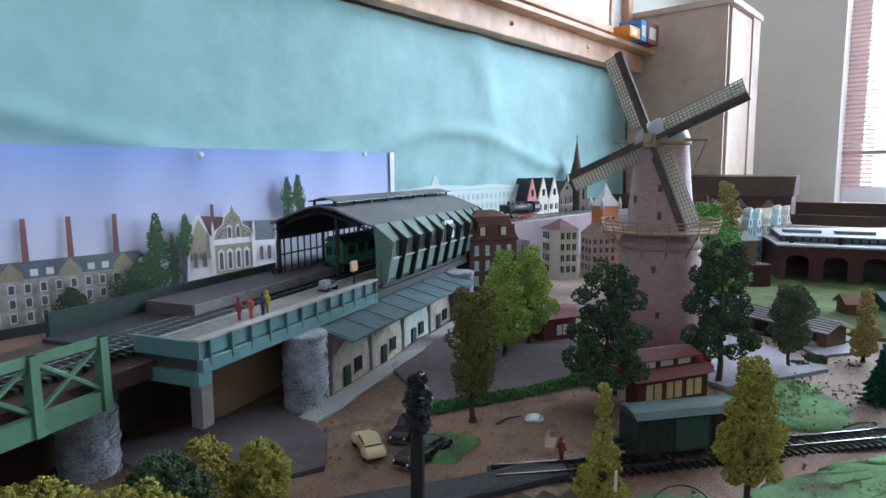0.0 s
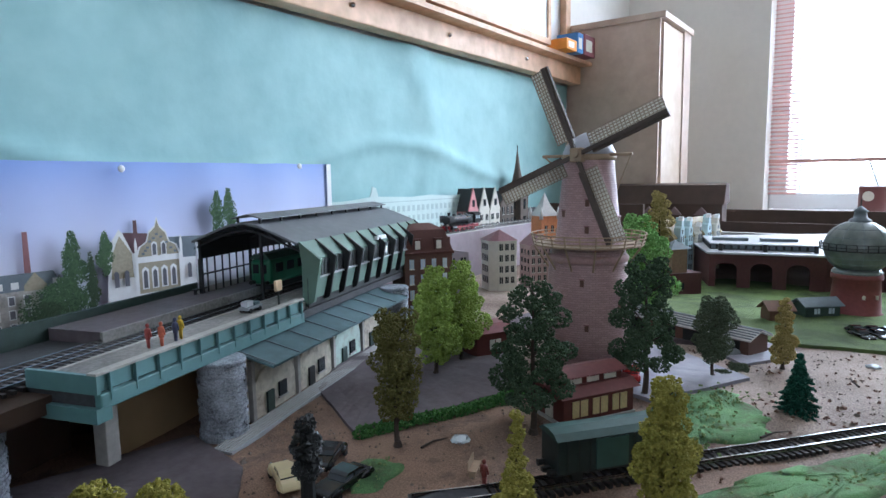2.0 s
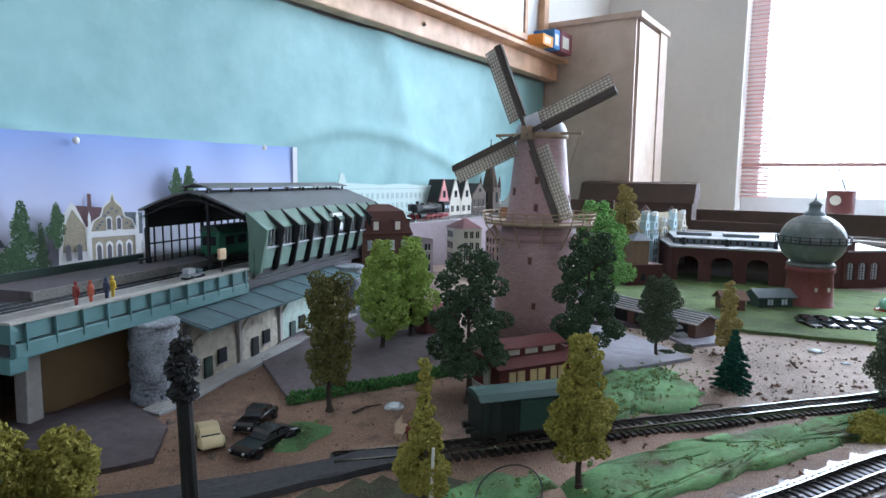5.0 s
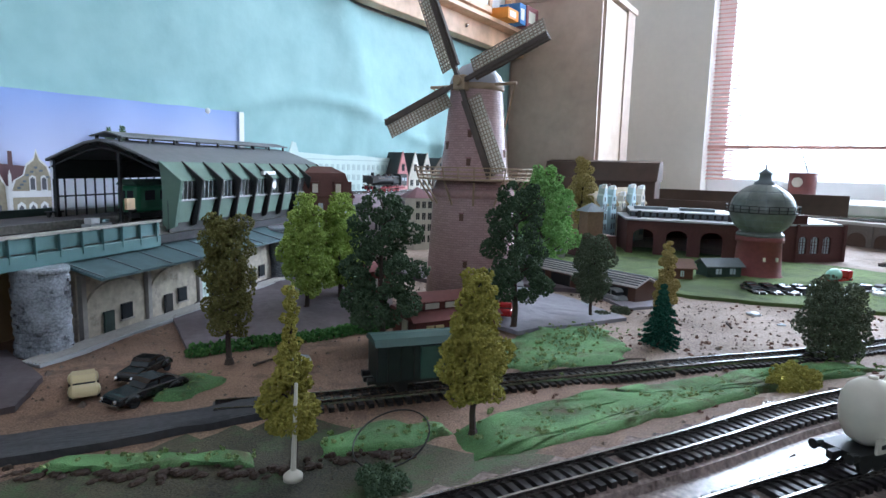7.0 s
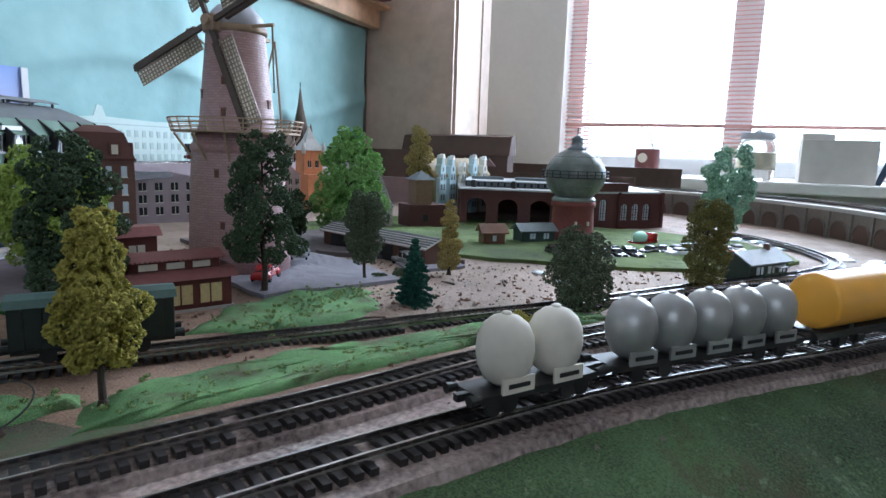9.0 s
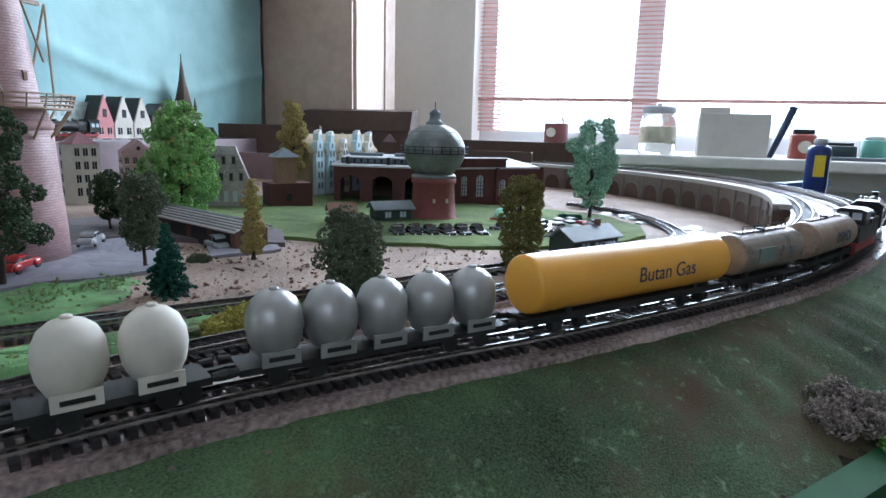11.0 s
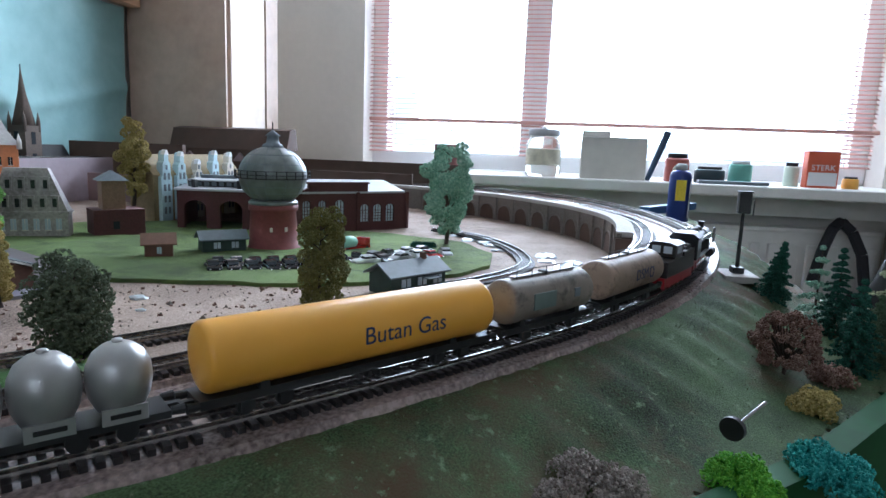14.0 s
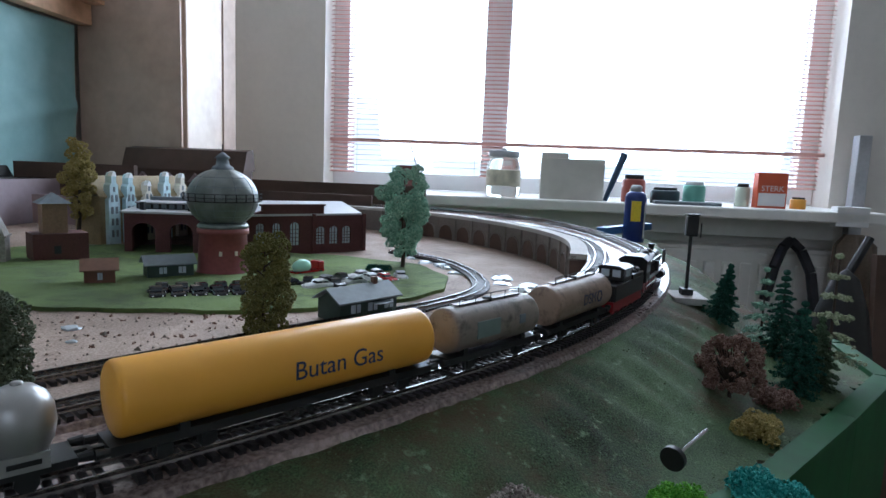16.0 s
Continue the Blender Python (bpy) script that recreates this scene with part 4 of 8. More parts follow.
for k in range(6):
    b = BM()
    y0, y1 = -0.0155 - k * 0.0021, -0.0145 - k * 0.0019
    prism(b, [(-0.107, y0 - 0.0002), (0.135, y1 - 0.0002), (0.135, y1 + 0.0002), (-0.107, y0 + 0.0002)], 0.9038, 0.9046)
    part("groove_rib", b, CONC, ramp)

green_car = local_thing("rail_coach", 0.045, 0.057, 0.957, "dark green railcar standing inside the train hall", "railcar")
part("body", bx(0.0, -0.009, 0.004, 0.12, 0.009, 0.024, bevel=0.003), mat("railcar_green", (0.02, 0.15, 0.07), 0.35, 200, 0.12), green_car)
part("roof", extrude_yz(BM(), [(-0.009, 0.024), (-0.005, 0.028), (0.005, 0.028), (0.009, 0.024)], 0, 0.12), mat("coach_roof", (0.04, 0.09, 0.06), 0.5), green_car)
part("chassis", bx(0.004, -0.007, 0, 0.116, 0.007, 0.004), DARKM, green_car)
for k in range(7):
    part("window", bx(0.008 + k * 0.016, -0.0094, 0.013, 0.018 + k * 0.016, -0.0088, 0.020), PANED, green_car)
part("end_window", bx(-0.0005, -0.006, 0.013, 0.0005, -0.001, 0.020), PANED, green_car)
part("end_window", bx(-0.0005, 0.001, 0.013, 0.0005, 0.006, 0.020), PANED, green_car)
for v in (-0.006, 0.006):
    part("buffer", rod(BM(), (-0.004, v, 0.006), (0.001, v, 0.006), 0.0016, n=10), DARKM, green_car)

# painted plastic figurines
def figure_shape():
    b = BM()
    for v in (-0.0007, 0.0007):
        rod(b, (0.0004 * (1 if v > 0 else -1), v, 0), (0, v * 0.8, 0.0056), 0.0005, 0.0007, 7)
    lathe(b, [(0.0013, 0.0046), (0.0014, 0.006), (0.0012, 0.0075), (0.0016, 0.0096), (0.0006, 0.0106)], 10)
    for v in (-1, 1):
        rod(b, (0, v * 0.0014, 0.0098), (0.0003, v * 0.0020, 0.0060), 0.0005, 0.0004, 6)
    ball(b, (0, 0, 0.0117), 0.0010, 1, 0.9, 1.2, 10, 8)
    return b


for u, v, c in ((-0.108, 0.012, (0.5, 0.12, 0.06)), (-0.098, 0.012, (0.05, 0.06, 0.12)), (-0.093, 0.013, (0.75, 0.5, 0.03)), (-0.113, 0.016, (0.3, 0.05, 0.04))):
    fg = figure_shape()
    f = tagged(part("platform_figurine", fg, mat("figure_paint", c, 0.6, 500, 0.2), None, smooth=True), "tiny painted plastic figurine standing on the platform", "figurine", "platform figurines")
    f.matrix_world = STN @ pose(u, v, 0.957)

bench = local_thing("platform_bench", 0.006, 0.085, 0.959, "small dark bench on the platform", "bench")
part("seat", bx(0, 0, 0.003, 0.012, 0.004, 0.004), DARKM, bench)
for u in (0.001, 0.010):
    part("leg", bx(u, 0.001, 0, u + 0.001, 0.003, 0.003), DARKM, bench)
crate = local_thing("luggage_cart", -0.032, 0.014, 0.957, "grey platform luggage cart with cases", "cart")
part("bed", bx(0, 0, 0.002, 0.016, 0.007, 0.004), GREYCAR, crate)
part("case", bx(0.001, 0.001, 0.004, 0.008, 0.006, 0.0075, bevel=0.0004), GREYRF, crate)
part("case", bx(0.009, 0.001, 0.004, 0.015, 0.006, 0.006, bevel=0.0004), BLUEROOF, crate)
for u in (0.003, 0.013):
    part("wheel", rod(BM(), (u, -0.0005, 0.0015), (u, 0.0075, 0.0015), 0.0015, n=10), TYRE, crate)
sclock = local_thing("platform_clock", -0.012, 0.004, 0.957, "square clock sign on a platform post", "clock")
part("post", rod(BM(), (0, 0, 0), (0, 0, 0.014), 0.0006, n=6), DARKM, sclock)
part("face", bx(-0.0035, -0.001, 0.012, 0.0035, 0.001, 0.019, bevel=0.0004), mat("clock_face", (0.7, 0.5, 0.3), 0.5), sclock)


# ---- the windmill ----
MX, MY = 0.541, 0.196
MZ = 0.902
mill = thing("windmill", (MX, MY, MZ), "tall tapered brick tower windmill with lattice sails and a wooden gallery", "windmill")
part("tower", lathe(BM(), [(0.0325, -0.004), (0.0312, 0.03), (0.0295, 0.058), (0.0285, 0.078), (0.0279, 0.079), (0.0272, 0.086), (0.0235, 0.094), (0.0180, 0.150), (0.0172, 0.154)], 40, uv=True), BRICKMILL, mill, "mauve-red brick tower")
part("cornice", lathe(BM(), [(0.0284, 0.077), (0.0294, 0.079), (0.0294, 0.081), (0.0278, 0.083)], 40), mat("mill_band", (0.4, 0.25, 0.24), 0.75, 600, 0.2), mill)
part("gallery_floor", hoop_ring(BM(), 0.0235, 0.0398, 0.0892, 0.0904, 24), GALW, mill)
for k in range(24):
    a = 2 * math.pi * k / 24
    c, s = math.cos(a), math.sin(a)
    part("gallery_post", rod(BM(), (0.0393 * c, 0.0393 * s, 0.0895), (0.0416 * c, 0.0416 * s, 0.0978), 0.0005, n=6), GALW, mill)
    if k % 2 == 0:
        part("bracket", rod(BM(), (0.028 * c, 0.028 * s, 0.072), (0.0392 * c, 0.0392 * s, 0.0885), 0.0007, n=6), GALW, mill)
for z, r in ((0.0922, 0.0401), (0.0948, 0.0408), (0.0976, 0.0416)):
    part("gallery_rail", hoop_ring(BM(), r - 0.0004, r + 0.0003, z - 0.0004, z + 0.0004, 24), GALW, mill)
for a, z in ((200, 0.118), (200, 0.099), (202, 0.03), (195, 0.062), (150, 0.11), (250, 0.045), (280, 0.105)):
    r = np.interp(z, [0, 0.078, 0.094, 0.152], [0.0322, 0.0285, 0.0235, 0.0180])
    m = Matrix.Rotation(radians(a), 4, "Z")
    part("tower_window", bx(r - 0.002, -0.0014, z, r + 0.0003, 0.0014, z + 0.0048, m), BROWNH, mill)
    part("window_arch", bx(r - 0.002, -0.0019, z + 0.0048, r + 0.0006, 0.0019, z + 0.0056, m), TILE, mill)
cap = lathe(BM(), [(0.0182, 0.153), (0.0188, 0.156), (0.0166, 0.161), (0.011, 0.167), (0.004, 0.1702), (0.0005, 0.1706)], 28)
part("cap", cap, CAPG, mill, "smooth grey rounded cap")
part("cap_ring", lathe(BM(), [(0.0180, 0.1505), (0.0195, 0.151), (0.0195, 0.154), (0.0180, 0.155)], 28), GALW, mill)
SA = 180.0
hubp = Vector((MX, MY, MZ))
sailroot = Matrix.Rotation(radians(SA), 4, "Z")
part("windshaft", rod(BM(), sailroot @ Vector((0.0, 0, 0.153)), sailroot @ Vector((0.027, 0, 0.155)), 0.003, n=12), GALW, mill)
part("hub_block", bx(0.017, -0.0045, 0.149, 0.0245, 0.0045, 0.159, sailroot, bevel=0.001), GALW, mill)
part("tail_beam", bx(-0.04, -0.0012, 0.1525, 0.0, 0.0012, 0.155, sailroot @ Matrix.Rotation(radians(8), 4, "Z")), GALW, mill)
for s in (-1, 1):
    part("tail_brace", rod(BM(), sailroot @ Vector((-0.039, 0, 0.153)), sailroot @ Vector((-0.030, s * 0.012, 0.092)), 0.0007, n=6), GALW, mill)
    part("cross_beam", rod(BM(), sailroot @ Vector((0.006, 0, 0.154)), sailroot @ Vector((0.006, s * 0.034, 0.154)), 0.0011, n=6), GALW, mill)
    part("stay", rod(BM(), sailroot @ Vector((0.006, s * 0.033, 0.154)), sailroot @ Vector((-0.03, s * 0.006, 0.118)), 0.0006, n=6), GALW, mill)
for k in range(4):
    ang = 23 + 90 * k
    m = sailroot @ Matrix.Translation((0.0225, 0.0, 0.1538)) @ Matrix.Rotation(radians(ang), 4, "X")
    L = 0.067
    stock = part("sail_stock", bx(-0.001, 0.0, -0.0014, 0.0015, L, 0.0014, m), SAILB, mill)
    frame_m = m @ Matrix.Rotation(radians(-9), 4, "Y")
    part("leading_board", bx(-0.0022, 0.012, -0.0034, 0.0002, L, -0.0010, frame_m), SAILB, mill, "dark leading board of a sail")
    lat = BM()
    for q in range(21):
        y = 0.012 + (L - 0.013) * q / 20
        box(lat, -0.0004, y, 0.001, 0.0004, y + 0.0006, 0.0105, frame_m)
    for q in range(5):
        z = 0.0022 + q * 0.0021
        box(lat, -0.0005, 0.012, z, 0.0005, L, z + 0.0005, frame_m)
    part("sail_lattice", lat, SAILW, mill)
    part("sail_sheet", bx(-0.0012, 0.013, 0.0012, -0.0006, L - 0.001, 0.0102, frame_m), SAILC, mill, "pale cloth behind the lattice")

# mill shop in front
shopm = thing("mill_shop", pose(0.418, 0.158, 0.902, 0, 0, -29), "dark maroon wooden mill shop with yellow curtains", "shop")
part("base", bx(-0.001, -0.001, -0.003, 0.051, 0.031, 0.0015), CONC, shopm)
part("body", bx(0, 0, 0.001, 0.05, 0.03, 0.0165), MAROON, shopm)
part("lower_roof", extrude_yz(BM(), [(-0.003, 0.0165), (0.033, 0.0165), (0.026, 0.0205), (0.004, 0.0205)], -0.003, 0.053), MAROONR, shopm)
part("clerestory", bx(0.004, 0.006, 0.0205, 0.046, 0.024, 0.0255), MAROON, shopm)
part("upper_roof", extrude_yz(BM(), [(0.003, 0.0255), (0.027, 0.0255), (0.015, 0.029)], 0.001, 0.049), MAROONR, shopm)
for k in range(22):
    part("roof_rib", bx(0.0015 + k * 0.00215, 0.0026, 0.0254, 0.0022 + k * 0.00215, 0.0032, 0.0262), MAROONR, shopm)
for k in range(3):
    part("front_window", bx(0.006 + k * 0.0142, -0.0006, 0.004, 0.0165 + k * 0.0142, 0.0004, 0.0135), CURTAIN, shopm, "window with yellow curtain")
    part("window_frame", bx(0.0105 + k * 0.0142, -0.0009, 0.004, 0.0112 + k * 0.0142, 0.0, 0.0135), MAROON, shopm)
    part("vent_window", bx(0.008 + k * 0.0125, 0.0054, 0.0212, 0.0165 + k * 0.0125, 0.0062, 0.0242), CREAM, shopm)
part("side_door", bx(-0.0006, 0.010, 0.002, 0.0004, 0.017, 0.0145), CREAM, shopm)

stall = thing("small_cabin", pose(0.50, 0.268, 0.9035, 0, 0, -25), "small dark maroon cabin with ribbed roof", "cabin")
part("body", bx(0, 0, 0, 0.03, 0.022, 0.018), MAROON, stall)
part("roof", extrude_yz(BM(), [(-0.003, 0.018), (0.025, 0.018), (0.018, 0.024), (0.004, 0.024)], -0.003, 0.033), MAROONR, stall)
part("window", bx(0.012, -0.0006, 0.004, 0.022, 0.0003, 0.012), CREAM, stall)
part("window_bar", bx(0.0165, -0.001, 0.004, 0.0172, 0.0, 0.012), MAROON, stall)


# ---- houses ----
def facade_windows(parent, w, rows, z0, dz, cols, x0, dx, face_y, ww, wh, pane=PANED, framem=CREAM, m=None):
    for r in range(rows):
        for c in range(cols):
            x, z = x0 + c * dx, z0 + r * dz
            wn_ = part("window", bx(x, face_y - 0.0006, z, x + ww, face_y + 0.0004, z + wh, m), pane, parent)
            part("sill", bx(x - 0.0004, face_y - 0.0012, z - 0.0008, x + ww + 0.0004, face_y, z, m), framem, wn_)
            part("mullion", bx(x + ww * 0.46, face_y - 0.0009, z, x + ww * 0.54, face_y - 0.0003, z + wh, m), framem, wn_)


def gabled_house(x, y, rz, w, d, h, rh, wallm, roofm, label, cols=3, rows=2, z=None, stepped=False):
    hs = thing("town_house", pose(x, y, z if z is not None else ground(x, y), 0, 0, rz), label, "house", "town houses")
    part("wall", bx(0, 0, -0.003, w, d, h), wallm, hs)
    part("roof", extrude_xz(BM(), [(-0.001, h), (w + 0.001, h), (w / 2, h + rh)], 0.001, d + 0.001), roofm, hs)
    if stepped:
        n = 5
        pts = [(0, h)]
        for i in range(n):
            pts += [(w / 2 * i / n, h + rh * (i + 0.9) / n), (w / 2 * (i + 1) / n, h + rh * (i + 0.9) / n)]
        pts = pts + [(w - a, b) for a, b in reversed(pts)]
        part("stepped_gable", extrude_xz(BM(), pts, -0.0012, 0.0012), wallm, hs)
    else:
        part("gable", extrude_xz(BM(), [(0, h - 0.001), (w, h - 0.001), (w / 2, h + rh + 0.0015)], -0.0012, 0.0012), wallm, hs)
    ww = w / cols * 0.45
    facade_windows(hs, w, rows, h * 0.18, h * 0.8 / rows, cols, w / cols * 0.28, w / cols, 0, ww, h * 0.5 / rows)
    part("gable_window", bx(w / 2 - ww / 2, -0.0018, h + rh * 0.2, w / 2 + ww / 2, 0, h + rh * 0.5), PANED, hs)
    m = Matrix.Translation((0, d, 0)) @ Matrix.Rotation(radians(-90), 4, "Z")
    for r in range(rows):
        for c in range(3):
            part("side_window", bx(-0.0006, d * (0.12 + 0.3 * c), h * 0.18 + r * h * 0.8 / rows, 0.0004, d * (0.12 + 0.3 * c) + ww, h * 0.18 + r * h * 0.8 / rows + h * 0.45 / rows), PANED, hs)
    return hs


brown = thing("mansard_house", pose(0.565, 0.392, 0.903, 0, 0, -32), "dark brown brick town house with a mansard roof", "house", "town houses")
part("wall", bx(0, 0, -0.004, 0.05, 0.04, 0.066), BROWNH, brown)
mr = BM()
a = [mr.verts.new(p) for p in ((-0.001, -0.001, 0.066), (0.051, -0.001, 0.066), (0.051, 0.041, 0.066), (-0.001, 0.041, 0.066))]
b = [mr.verts.new(p) for p in ((0.006, 0.006, 0.088), (0.044, 0.006, 0.088), (0.044, 0.034, 0.088), (0.006, 0.034, 0.088))]
c = [mr.verts.new(p) for p in ((0.016, 0.02, 0.094), (0.034, 0.02, 0.094))]
for i in range(4):
    mr.faces.new((a[i], a[(i + 1) % 4], b[(i + 1) % 4], b[i]))
mr.faces.new((b[0], b[1], c[1], c[0])), mr.faces.new((b[1], b[2], c[1])), mr.faces.new((b[2], b[3], c[0], c[1])), mr.faces.new((b[3], b[0], c[0]))
mr.faces.new(list(reversed(a)))
part("roof", mr, BROWNR, brown)
facade_windows(brown, 0.05, 4, 0.006, 0.015, 4, 0.005, 0.0115, 0, 0.0045, 0.009, PANE)
for r in range(4):
    for c_ in range(3):
        part("side_window", bx(0.0496, 0.005 + c_ * 0.012, 0.006 + r * 0.015, 0.0506, 0.010 + c_ * 0.012, 0.015 + r * 0.015), PANE, brown)
part("cornice", bx(-0.0015, -0.0015, 0.0645, 0.0515, 0.0415, 0.0668), BROWNR, brown)
for x in (0.009, 0.031):
    d_ = part("dormer", bx(x, -0.0005, 0.069, x + 0.009, 0.010, 0.080), BROWNR, brown)
    part("dormer_window", bx(x + 0.002, -0.0012, 0.070, x + 0.007, -0.0004, 0.078), CREAM, d_)
for y in (0.006, 0.024):
    d_ = part("dormer", bx(0.040, y, 0.069, 0.0505, y + 0.009, 0.080), BROWNR, brown)
    part("dormer_window", bx(0.0504, y + 0.002, 0.070, 0.0512, y + 0.007, 0.078), CREAM, d_)

corner = thing("corner_house", pose(0.786, 0.43, 0.897, 0, 0, -38), "cream corner house with a small tiled hip roof", "house", "town houses")
part("wall", prism(BM(), [(0, 0.008), (0.010, 0), (0.036, 0), (0.036, 0.036), (0, 0.036)], -0.004, 0.062), CREAM, corner)
rf = BM()
base = [rf.verts.new(p) for p in ((-0.0015, 0.007, 0.062), (0.0095, -0.0015, 0.062), (0.0375, -0.0015, 0.062), (0.0375, 0.0375, 0.062), (-0.0015, 0.0375, 0.062))]
tip = rf.verts.new((0.018, 0.016, 0.076))
for i in range(5):
    rf.faces.new((base[i], base[(i + 1) % 5], tip))
rf.faces.new(list(reversed(base)))
part("roof", rf, TILE, corner)
facade_windows(corner, 0.036, 4, 0.006, 0.0145, 3, 0.012, 0.008, 0, 0.0045, 0.0085)
for r in range(4):
    for c_ in range(3):
        part("side_window", bx(-0.0006, 0.011 + c_ * 0.008, 0.006 + r * 0.0145, 0.0004, 0.0155 + c_ * 0.008, 0.0145 + r * 0.0145), PANED, corner)
gabled_house(0.838, 0.40, -38, 0.034, 0.036, 0.058, 0.014, mat("rose_brick", (0.45, 0.3, 0.28), 0.7, 300, 0.12), TILE, "rose-coloured town house with tiled roof", cols=4, rows=4)
gabled_house(0.70, 0.475, -20, 0.07, 0.03, 0.05, 0.006, LILAC, LILAC, "lilac card town house behind the trees", cols=4, rows=3)

tower = thing("gate_tower", pose(0.985, 0.458, 0.894, 0, 0, -30), "orange brick gate tower with pointed tin roof", "tower")
part("wall", bx(0, 0, -0.004, 0.030, 0.030, 0.085), ORANGE, tower)
part("wing", bx(-0.002, -0.018, -0.004, 0.032, 0.0, 0.05), ORANGE, tower)
tr_ = BM()
base = [tr_.verts.new(p) for p in ((-0.002, -0.002, 0.085), (0.032, -0.002, 0.085), (0.032, 0.032, 0.085), (-0.002, 0.032, 0.085))]
mid = [tr_.verts.new(p) for p in ((0.008, 0.008, 0.102), (0.022, 0.008, 0.102), (0.022, 0.022, 0.102), (0.008, 0.022, 0.102))]
tip = tr_.verts.new((0.015, 0.015, 0.122))
for i in range(4):
    tr_.faces.new((base[i], base[(i + 1) % 4], mid[(i + 1) % 4], mid[i]))
    tr_.faces.new((mid[i], mid[(i + 1) % 4], tip))
part("roof", tr_, TINW, tower)
for x, y in ((-0.001, -0.001), (0.031, -0.001), (0.031, 0.031), (-0.001, 0.031)):
    part("turret", lathe(BM(), [(0.003, 0.080), (0.003, 0.090), (0.0002, 0.100)], 10, x, y), TINW, tower)
facade_windows(tower, 0.03, 3, 0.012, 0.024, 2, 0.006, 0.012, 0, 0.005, 0.010)

for x, w, wm, lab in ((1.005, 0.032, PINKW, "pink gabled house"), (1.04, 0.036, CREAM, "cream gabled house with arched windows"), (1.078, 0.036, CREAM, "cream gabled house with arched windows")):
    gabled_house(x, 0.61, 0, w, 0.03, 0.062, 0.040, wm, DARKRF, lab + " against the backing paper", cols=2, rows=3, z=0.92)
gabled_house(1.118, 0.61, 0, 0.05, 0.03, 0.085, 0.02, CHURCH, DARKRF, "dark shaded house beside the church", cols=3, rows=3, z=0.91)
shelfb = setting("back_shelf", bx(0.60, 0.54, 0.885, 1.50, 0.645, 0.952), CARDB, "raised rear ledge carrying the far line")
far_tr = thing("far_track", (0, 0, 0), "pale far track on the rear ledge", "railway track")
for y in (0.56, 0.569, 0.585, 0.594):
    part("rail", bx(0.61, y - 0.0006, 0.956, 1.48, y + 0.0006, 0.959), RAIL, far_tr)
part("bed", bx(0.61, 0.553, 0.952, 1.48, 0.60, 0.956), CONC, far_tr)
setting("ledge_parapet", bx(0.62, 0.535, 0.88, 1.48, 0.54, 0.958), LILAC, "lilac card parapet of the rear ledge")

church = thing("church", pose(1.218, 0.630, 0.892), "slender dark stone church with a tall spire", "church")
part("tower", bx(-0.016, -0.016, 0, 0.016, 0.016, 0.115), CHURCH, church)
part("nave", bx(0.016, -0.014, 0, 0.08, 0.014, 0.06), CHURCH, church)
part("nave_roof", extrude_yz(BM(), [(-0.016, 0.06), (0.016, 0.06), (0, 0.085)], 0.016, 0.08), DARKRF, church)
part("spire", lathe(BM(), [(0.017, 0.115), (0.006, 0.165), (0.0006, 0.204)], 8), CHURCH, church)
for sx in (-1, 1):
    for sy in (-1, 1):
        part("pinnacle", lathe(BM(), [(0.003, 0.105), (0.003, 0.122), (0.0002, 0.138)], 8, sx * 0.014, sy * 0.014), CHURCH, church)
part("finial", rod(BM(), (0, 0, 0.2), (0, 0, 0.212), 0.0008, n=6), DARKM, church)
for z in (0.05, 0.085):
    part("lancet", bx(-0.0166, -0.004, z, -0.0155, 0.004, z + 0.02), PANED, church)
    part("lancet", bx(-0.004, -0.0166, z, 0.004, -0.0155, z + 0.02), PANED, church)

# dark card hall behind, in front of the cabinet
cardhall = thing("card_hall", pose(1.485, 0.295, 0.88), "long dark brown cardboard hall with curved roof", "hall model")
part("wall", bx(0, 0, 0, 0.045, 0.24, 0.10), CARDB, cardhall)
part("roof", extrude_xz(BM(), [(-0.004, 0.098), (0.012, 0.138), (0.04, 0.142), (0.05, 0.10)], -0.004, 0.25), CARDB, cardhall)
for k in range(4):
    part("gable", extrude_yz(BM(), [(0.025 + k * 0.055, 0.075), (0.055 + k * 0.055, 0.075), (0.04 + k * 0.055, 0.092)], -0.008, 0.0), MAUVEC, cardhall)
wallb = thing("back_board", (0, 0, 0), "dark brown cardboard boards closing the layout's rear", "board")
part("board", bx(1.30, 0.40, 0.90, 1.31, 0.62, 0.985), CARDB, wallb)
part("board", bx(1.22, 0.30, 0.89, 1.23, 0.52, 0.935), MAUVEC, wallb)
part("board", bx(1.60, -0.05, 0.85, 1.608, 0.42, 0.962), CARDB, wallb)
part("board", bx(1.455, 0.03, 0.90, 1.46, 0.29, 0.945), CARDB, wallb)

ornate = thing("ornate_house", pose(0.83, 0.30, 0.895, 0, 0, -58), "grey stone house with tapering mansard and arched dormers", "house", "town houses")
ORN = mat("weathered_grey_stone", (0.30, 0.27, 0.265), 0.8, 350, 0.25, 0.0003, col2=(0.42, 0.39, 0.38), big=40)
part("wall", bx(0, 0, -0.003, 0.062, 0.024, 0.022), ORN, ornate)
part("cornice", bx(-0.0015, -0.0015, 0.022, 0.0635, 0.0255, 0.0238), ORN, ornate)
ob_ = BM()
lo_ = [ob_.verts.new(p) for p in ((0, 0, 0.0238), (0.062, 0, 0.0238), (0.062, 0.024, 0.0238), (0, 0.024, 0.0238))]
hi_ = [ob_.verts.new(p) for p in ((0.009, 0.006, 0.066), (0.046, 0.006, 0.066), (0.046, 0.018, 0.066), (0.009, 0.018, 0.066))]
for i in range(4):
    ob_.faces.new((lo_[i], lo_[(i + 1) % 4], hi_[(i + 1) % 4], hi_[i]))
ob_.faces.new(hi_)
part("mansard", ob_, ORN, ornate)
